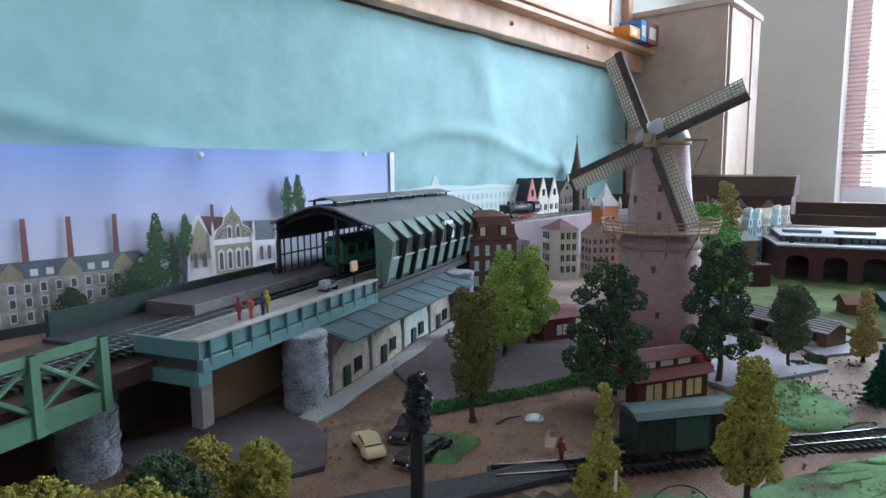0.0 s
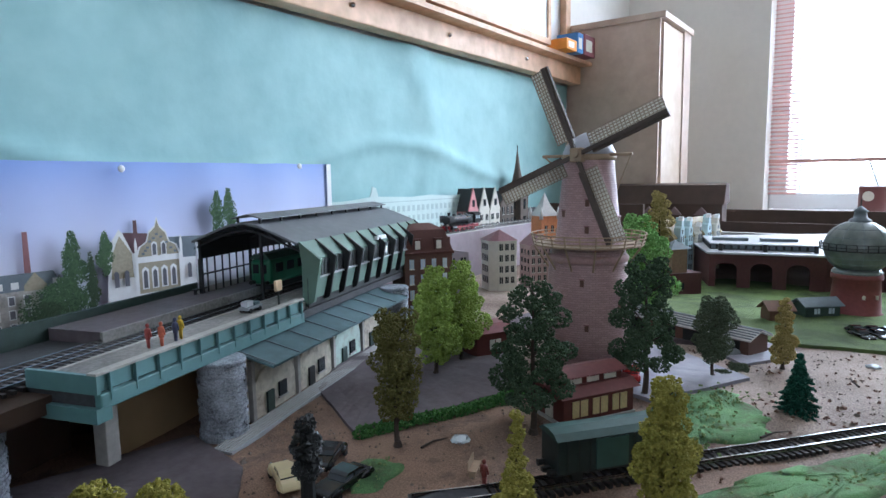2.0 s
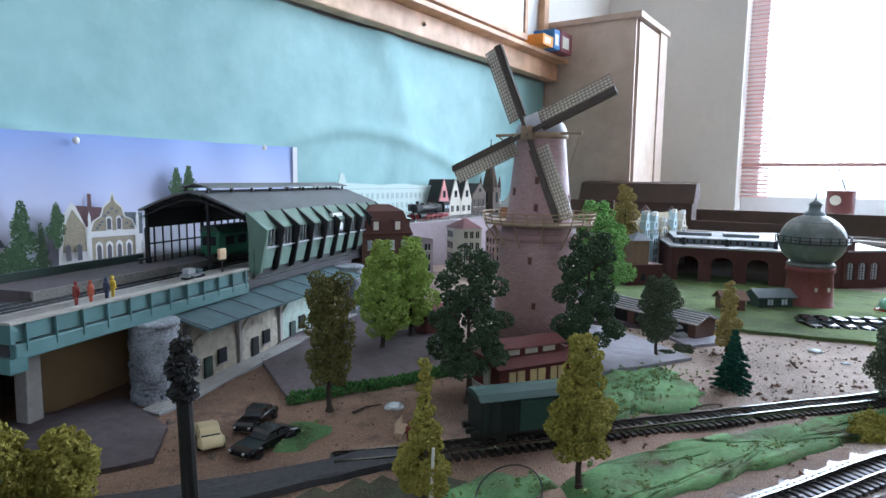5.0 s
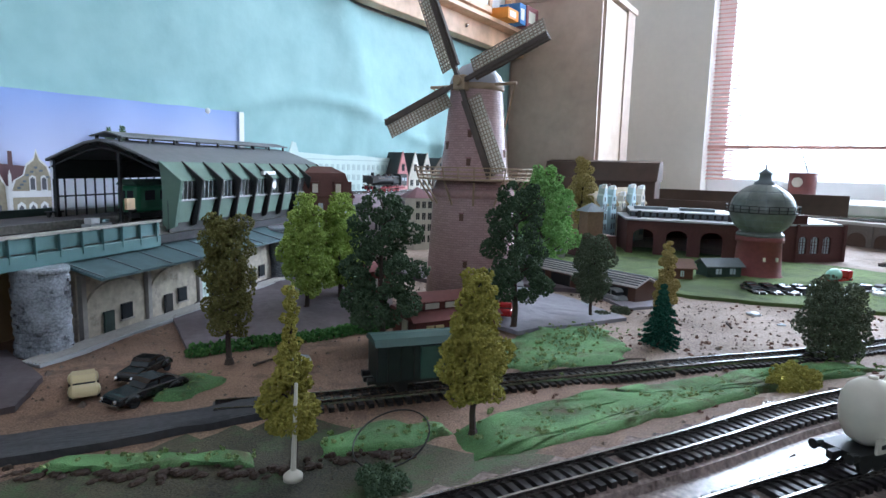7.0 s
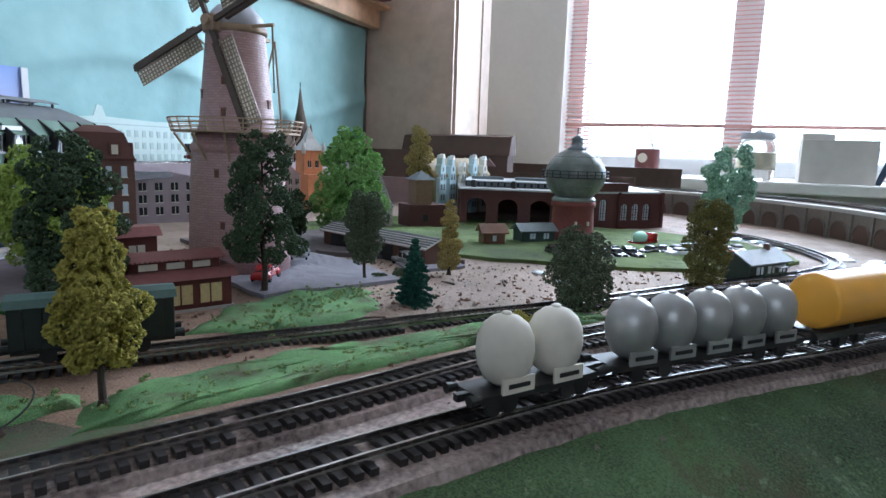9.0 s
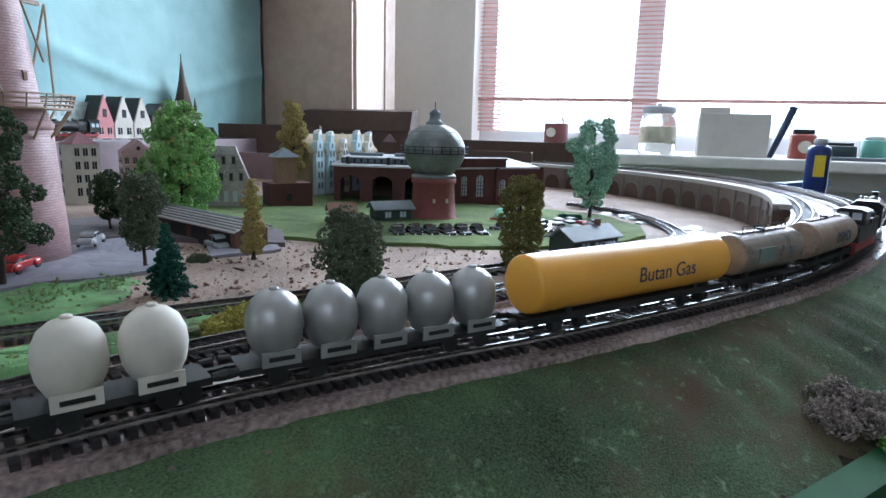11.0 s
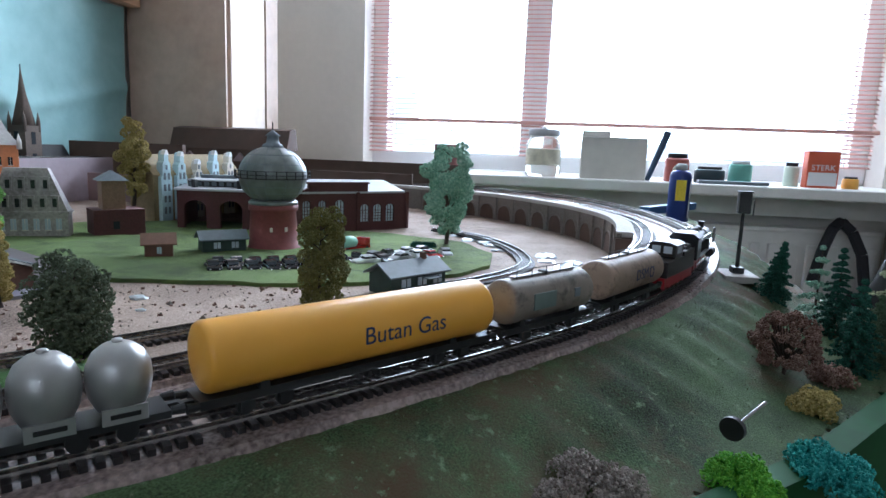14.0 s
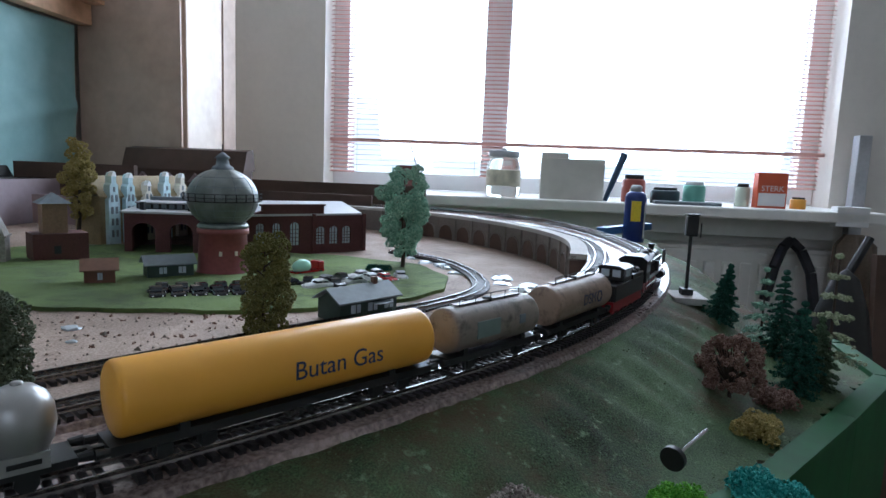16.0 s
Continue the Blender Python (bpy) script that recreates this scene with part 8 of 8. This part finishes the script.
printed("printed_villa_wing", [(0.445, 0.925), (0.508, 0.928), (0.508, 0.962), (0.445, 0.964)], P_WHITE)
printed("printed_villa_roof", [(0.445, 0.963), (0.508, 0.961), (0.506, 0.983), (0.455, 0.985)], P_SLATE)
printed("printed_villa_side", [(0.394, 0.926), (0.424, 0.922), (0.424, 0.975), (0.418, 0.986), (0.409, 0.996), (0.401, 0.985), (0.397, 0.965)], P_WHITE)
printed("printed_villa_side_face", [(0.399, 0.948), (0.421, 0.948), (0.420, 0.972), (0.409, 0.990), (0.401, 0.972)], P_OCHRE)
printed("printed_villa_ridge", [(0.412, 0.993), (0.440, 0.990), (0.430, 0.970), (0.421, 0.972)], P_MAROON)
gb = [(0.423, 0.921), (0.472, 0.921), (0.472, 0.966), (0.468, 0.977), (0.460, 0.981), (0.457, 0.991), (0.450, 0.998), (0.4475, 1.007), (0.445, 0.998), (0.438, 0.992), (0.435, 0.982), (0.427, 0.977), (0.423, 0.966)]
printed("printed_villa_front", gb, P_WHITE)
printed("printed_villa_gable", [(0.4475 + (a - 0.4475) * 0.9, 0.966 + (b - 0.966) * 0.9 + 0.001) for a, b in gb[2:]], P_OCHRE)
printed("printed_villa_face", [(0.4255, 0.930), (0.4695, 0.930), (0.4695, 0.961), (0.4255, 0.961)], P_OCHRE)
for x in (0.430, 0.440, 0.450, 0.460):
    printed("printed_arch_window", [(x - 0.001, 0.934), (x + 0.006, 0.934), (x + 0.006, 0.954), (x + 0.0025, 0.957), (x - 0.001, 0.954)], P_WHITE)
    printed("printed_window", [(x + 0.0004, 0.935), (x + 0.0046, 0.935), (x + 0.0046, 0.951), (x + 0.0025, 0.954), (x + 0.0004, 0.951)], P_WIN)
for x in (0.441, 0.451):
    printed("printed_arch_window", [(x - 0.001, 0.967), (x + 0.005, 0.967), (x + 0.005, 0.980), (x + 0.002, 0.982), (x - 0.001, 0.980)], P_WHITE)
    printed("printed_window", [(x, 0.968), (x + 0.004, 0.968), (x + 0.004, 0.978), (x + 0.002, 0.980), (x, 0.978)], P_WIN)
for x, z in ((0.431, 0.970), (0.4335, 0.973), (0.436, 0.976), (0.4385, 0.982), (0.4425, 0.985), (0.446, 0.989), (0.4505, 0.986), (0.456, 0.980), (0.4605, 0.974), (0.465, 0.970)):
    printed("printed_quoin", [(x - 0.0015, z - 0.001), (x + 0.0015, z - 0.001), (x + 0.0015, z + 0.001), (x - 0.0015, z + 0.001)], P_SLATE)
for x in (0.401, 0.411, 0.478, 0.488, 0.498):
    printed("printed_window", [(x, 0.940), (x + 0.0045, 0.940), (x + 0.0045, 0.954), (x + 0.002, 0.956), (x, 0.954)], P_WIN)
for x in (0.4235, 0.4715):
    printed("printed_pinnacle", [(x - 0.0014, 0.93), (x + 0.0014, 0.93), (x + 0.0014, 0.981), (x, 0.987), (x - 0.0014, 0.981)], P_WHITE)
printed("printed_band", [(0.394, 0.9275), (0.508, 0.9275), (0.508, 0.930), (0.394, 0.930)], P_WHITE)
printed_tree(0.365, 0.925, 0.997, 0.013, 3600, 71)
printed_tree(0.380, 0.918, 0.976, 0.0065, 1600, 72, P_TREED)
printed_tree(0.394, 0.955, 0.994, 0.0085, 1700, 73)
printed_tree(0.517, 0.985, 1.030, 0.009, 1600, 74)
printed_tree(0.532, 0.985, 1.032, 0.010, 1800, 75)
printed_tree(0.350, 0.915, 0.946, 0.030, 4600, 76, P_TREE)
printed_tree(0.343, 0.910, 0.930, 0.024, 1900, 78, P_TREED)
printed_tree(0.287, 0.908, 0.936, 0.014, 1800, 77, P_TREED)
printed("printed_dark_verge", [(-0.60, 0.895), (0.69, 0.895), (0.69, 0.912), (0.50, 0.918), (0.40, 0.922), (0.30, 0.911), (-0.60, 0.906)], P_DARK)
for x, z in ((0.417, 1.055), (0.641, 1.059), (0.10, 1.055)):
    part("push_pin", ball(BM(), (x, 0.6235, z), 0.0035, 1, 0.6, 1, 12, 8), WHITE, poster, "white push pin")

# pale printed terrace behind the town
strip = thing("terrace_print", (0, 0, 0), "pale printed terrace of houses cut out behind the rear line", "poster")
P_PALE = mat("print_pale_terrace", (0.58, 0.7, 0.66), 0.5, 60, 0.06)
P_PALEW = mat("print_pale_window", (0.42, 0.54, 0.52), 0.5, 60, 0.06)
part("sheet", extrude_xz(BM(), [(0.66, 0.92), (1.02, 0.92), (1.02, 1.012), (0.99, 1.011), (0.93, 1.014), (0.88, 1.012), (0.80, 1.015), (0.795, 1.028), (0.788, 1.03), (0.782, 1.015), (0.74, 1.011), (0.70, 1.010), (0.66, 1.004)], 0.634, 0.6352), P_PALE, strip)
part("cornice_line", bx(0.66, 0.6335, 1.005, 1.02, 0.634, 1.0065), P_PALEW, strip)
b = BM()
for k in range(28):
    for r in range(4):
        box(b, 0.668 + k * 0.0125, 0.6336, 0.942 + r * 0.016, 0.674 + k * 0.0125, 0.634, 0.951 + r * 0.016)
part("printed_window_row", b, P_PALEW, strip)["kind"] = "stuff"

# small things on the rear ledge
rear = copy_thing(loco, pose(0.915, 0.5645, 0.959, 0, 0, 180))
rear["label"] = "small black steam locomotive on the rear line"
for k, (x, w) in enumerate(((0.69, 0.022), (0.735, 0.024))):
    ad = thing("advert_board", STN @ pose(0.243 + 0.02 * k, 0.012 + 0.03 * k, 0.962), "white advertising board with red lettering bars", "sign", "advert boards")
    part("panel", bx(0, 0, 0, w, 0.001, 0.016), WHITE, ad)
    for q in range(3):
        part("lettering_bar", bx(0.003 + q * 0.006, -0.0004, 0.006, 0.007 + q * 0.006, 0, 0.010), REDCAR, ad)
    for q in (0.003, w - 0.004):
        part("post", bx(q, 0.0, -0.01, q + 0.001, 0.001, 0.0), DARKM, ad)

# dark mast leaning in the foreground, wire hoop and scraps
mast = thing("signal_mast", pose(0.217, 0.139, 0.898), "dark leaning signal mast with a fuzzy black head", "mast")
part("pole", rod(BM(), (0, 0, 0), (-0.0085, -0.010, 0.080), 0.0023, 0.0018, 10), DARKM, mast)
part("head", flakes([(-0.0082, -0.0098, 0.074), (-0.0088, -0.0102, 0.080), (-0.0086, -0.010, 0.085)], [0.003, 0.0034, 0.0022], 700, 0.0009, 8), DARKM, mast)
part("foot", lathe(BM(), [(0.005, 0), (0.005, 0.002), (0.003, 0.003)], 14), DARKM, mast)
hoop = thing("wire_hoop", at(0.318, 0.098), "loop of thin black wire lying on the grass", "wire")
hb = BM()
hp = [(0.016 * math.cos(2 * math.pi * k / 28), 0.011 * math.sin(2 * math.pi * k / 28), 0.006 + 0.004 * math.sin(2 * math.pi * k / 28 + 1)) for k in range(29)]
for a, b in zip(hp, hp[1:]):
    rod(hb, a, b, 0.0003, n=6)
part("wire", hb, DARKM, hoop)
shrub(0.292, 0.082, 0.008, "dark", "small dark green bush beside the wire", 900, 0.0012, 81)
shrub(0.300, 0.090, 0.005, "dark", "small dark green bush beside the wire", 500, 0.0012, 82)
for x, y, r, sd in ((0.372, 0.196, 0.005, 3), (0.57, 0.114, 0.004, 4), (0.655, 0.02, 0.005, 6), (0.63, 0.0, 0.003, 7)):
    b = BM()
    bmesh.ops.create_icosphere(b, subdivisions=2, radius=r)
    for v in b.verts:
        v.co *= 1 + 0.5 * noise.noise((v.co * 500) + Vector((sd * 3, 0, 0)))
        v.co.z *= 0.5
    o = tagged(part("foil_scrap", b, WRAP, None), "crumpled pale foil scrap on the sand", "scrap", "foil scraps")
    o.matrix_world = at(x, y)
fg = figure_shape()
f = tagged(part("yard_figurine", fg, mat("figure_dark_red", (0.2, 0.04, 0.03), 0.6, 500, 0.3), None, smooth=True), "tiny painted plastic figurine standing on the sand", "figurine")
f.matrix_world = at(0.338, 0.160)
bn = thing("garden_bench", at(0.345, 0.170, None, 20), "tiny ochre garden bench on the sand", "bench")
part("seat", bx(-0.006, -0.002, 0.003, 0.006, 0.002, 0.004), GALW, bn)
part("backrest", bx(-0.006, 0.0015, 0.004, 0.006, 0.002, 0.008), GALW, bn)
for x in (-0.005, 0.004):
    part("leg", bx(x, -0.0015, 0, x + 0.001, 0.0015, 0.003), GALW, bn)
for k, (x, y, rz, l) in enumerate(((0.42, 0.032, -30, 0.02), (0.45, 0.012, 40, 0.014), (0.47, 0.06, -30, 0.022), (0.36, 0.205, -10, 0.018), (0.60, 0.03, 20, 0.02), (0.575, 0.06, 70, 0.012))):
    o = tagged(part("twig", rod(rod(BM(), (-l / 2, 0, 0.0012), (0, 0.0008, 0.0016), 0.0007, 0.0006, 6), (0, 0.0008, 0.0016), (l / 2, -0.001, 0.001), 0.0006, 0.0003, 6), TRUNK, None), "brown twig lying on the ground", "twig", "twigs")
    o.matrix_world = at(x, y, None, rz)

# bark edging along the front of the yard
bark = BM()
bp = [(0.225, 0.20), (0.243, 0.18), (0.261, 0.153), (0.286, 0.123), (0.306, 0.110), (0.322, 0.094)]
bxy, bh, bq = spline(bp, 0.003)
rngb = random.Random(9)
for x, y in bxy:
    for q in range(3):
        r = rngb.uniform(0.0007, 0.0019)
        px, py = x + rngb.gauss(0, 0.0022), y + rngb.gauss(0, 0.0022)
        ball(bark, (px, py, ground(px, py) + r * 0.25), r, rngb.uniform(0.9, 1.9), rngb.uniform(0.7, 1.2), rngb.uniform(0.4, 0.8), 6, 4)
tagged(part("bark_edging", bark, mat("bark_brown", (0.05, 0.03, 0.02), 0.9, 900, 0.5, 0.0006), None), "rough brown bark edging along the yard", "edging")
patch("grass_mat", [(0.242, 0.182), (0.262, 0.158), (0.284, 0.130), (0.292, 0.136), (0.275, 0.158), (0.252, 0.186)], GRASS, 0.0016, "thin green flock strip along the road", "grass", rough=0.004, kind="structure")

# ---- crumbs of flock on the bank and litter on the sand ----
def crumbs(name, count, box, size, seed, material, label, category, outer):
    r_ = random.Random(seed)
    cs = []
    while len(cs) < count:
        x, y = r_.uniform(box[0], box[2]), r_.uniform(box[1], box[3])
        if not inside(x, y):
            continue
        s, d, i = side_of(DENSE_B, HEAD_B, x, y)
        if outer and (s > 0 or d < 0.012):
            continue
        if not outer and (noise.noise((x * 22, y * 22, 3)) < 0.0 or s < 0 or d < 0.05):
            continue
        cs.append((x, y, ground(x, y) + size * 0.25))
    o = part(name, flakes(cs, [size * 0.6] * len(cs), count * 3, size, seed, 0.4), material, None)
    tagged(o, label, category, kind="stuff")


crumbs("flock_crumbs", 700, (0.3, -0.46, 0.86, 0.0), 0.0004, 71, LEAVES["flock"], "green flock crumbs clinging to the bank", "flock", True)
def tufts(count, seed):
    """Short fuzzy tufts and weeds standing on the flock mats."""
    r_ = random.Random(seed)
    cs, rs = [], []
    for (x0, y0), (x1, y1), spread in (((0.34, 0.078), (0.545, -0.046), 0.014), ((0.43, 0.10), (0.53, 0.095), 0.022), ((0.305, 0.12), (0.345, 0.095), 0.010), ((0.56, -0.1), (0.655, -0.157), 0.007), ((0.25, 0.178), (0.288, 0.134), 0.006), ((0.3, 0.205), (0.33, 0.212), 0.009)):
        for k in range(int(count * math.hypot(x1 - x0, y1 - y0) * spread / 0.0035)):
            u = r_.random()
            x, y = x0 + (x1 - x0) * u + r_.gauss(0, spread * 0.5), y0 + (y1 - y0) * u + r_.gauss(0, spread * 0.5)
            cs.append((x, y, ground(x, y) + 0.0028))
            rs.append(r_.choice((0.0004, 0.0005, 0.0006, 0.0009)))
    o = part("grass_tufts", flakes(cs, rs, len(cs) * 8, 0.0006, seed, 0.6), LEAVES["tuft"], None)
    tagged(o, "fuzzy green and straw-coloured tufts on the flock mats", "grass", kind="stuff")


tufts(300, 91)
crumbs("leaf_litter", 420, (0.40, -0.08, 0.76, 0.22), 0.0012, 72, LEAVES["rust"], "dark brown crumbs and leaf litter on the sand", "litter", False)

# ---- garments on the radiator beyond the board ----
def garment(name, pts, label, category, material, x, seed):
    """A hanging cloth with folds: pts run down its middle as (y, z, half width)."""
    r_ = random.Random(seed)
    vs, fs = [], []
    n = 14
    rows = [np.array(p) for p in pts]
    fine = [rows[i] + (rows[i + 1] - rows[i]) * k / 6 for i in range(len(rows) - 1) for k in range(6)] + [rows[-1]]
    for back in (0, 1):
        for i, (y, z, w) in enumerate(fine):
            for j in range(n + 1):
                v = j / n * 2 - 1
                f = 0.006 * math.sin(v * 9 + i * 0.12 + seed) * min(1, i / 6) + 0.01 * (1 - v * v)
                vs.append((x + (0.012 if back else -f), y + v * w, z + 0.004 * math.sin(v * 5 + seed) * (i == len(fine) - 1)))
    m = len(fine) * (n + 1)
    for i in range(len(fine) - 1):
        for j in range(n):
            a = i * (n + 1) + j
            fs.append((a, a + 1, a + n + 2, a + n + 1))
            fs.append((m + a, m + a + n + 1, m + a + n + 2, m + a + 1))
        for j in (0, n):
            a = i * (n + 1) + j
            fs.append((a, a + n + 1, m + a + n + 1, m + a))
    g = thing(name, (0, 0, 0), label, category)
    part("cloth", (vs, [], fs), material, g, smooth=True)
    return g


bag = garment("cloth_bag", [(-0.955, 0.70, 0.035), (-0.955, 0.64, 0.06), (-0.96, 0.50, 0.065), (-0.96, 0.40, 0.06)], "black cloth bag hanging from the radiator by its strap", "bag", mat("black_cloth", (0.02, 0.02, 0.024), 0.9, 500, 0.3, 0.0004), 1.84, 3)
sb = BM()
sp = [(1.84, -0.835, 0.72), (1.845, -0.852, 0.80), (1.86, -0.873, 0.846), (1.875, -0.895, 0.862), (1.86, -0.915, 0.84), (1.845, -0.935, 0.79), (1.835, -0.95, 0.69)]
for p, q in zip(sp, sp[1:]):
    rod(sb, p, q, 0.012, 0.012, 8)
part("strap", sb, mat("black_webbing", (0.025, 0.025, 0.03), 0.8, 500, 0.3, 0.0004), bag)
garment("hanging_coat", [(-1.02, 0.885, 0.02), (-1.025, 0.86, 0.045), (-1.03, 0.72, 0.055), (-1.035, 0.5, 0.065), (-1.035, 0.3, 0.07)], "beige cloth coat hanging beside the radiator", "coat", mat("beige_cloth", (0.22, 0.17, 0.13), 0.9, 300, 0.2, 0.0005), 1.84, 5)
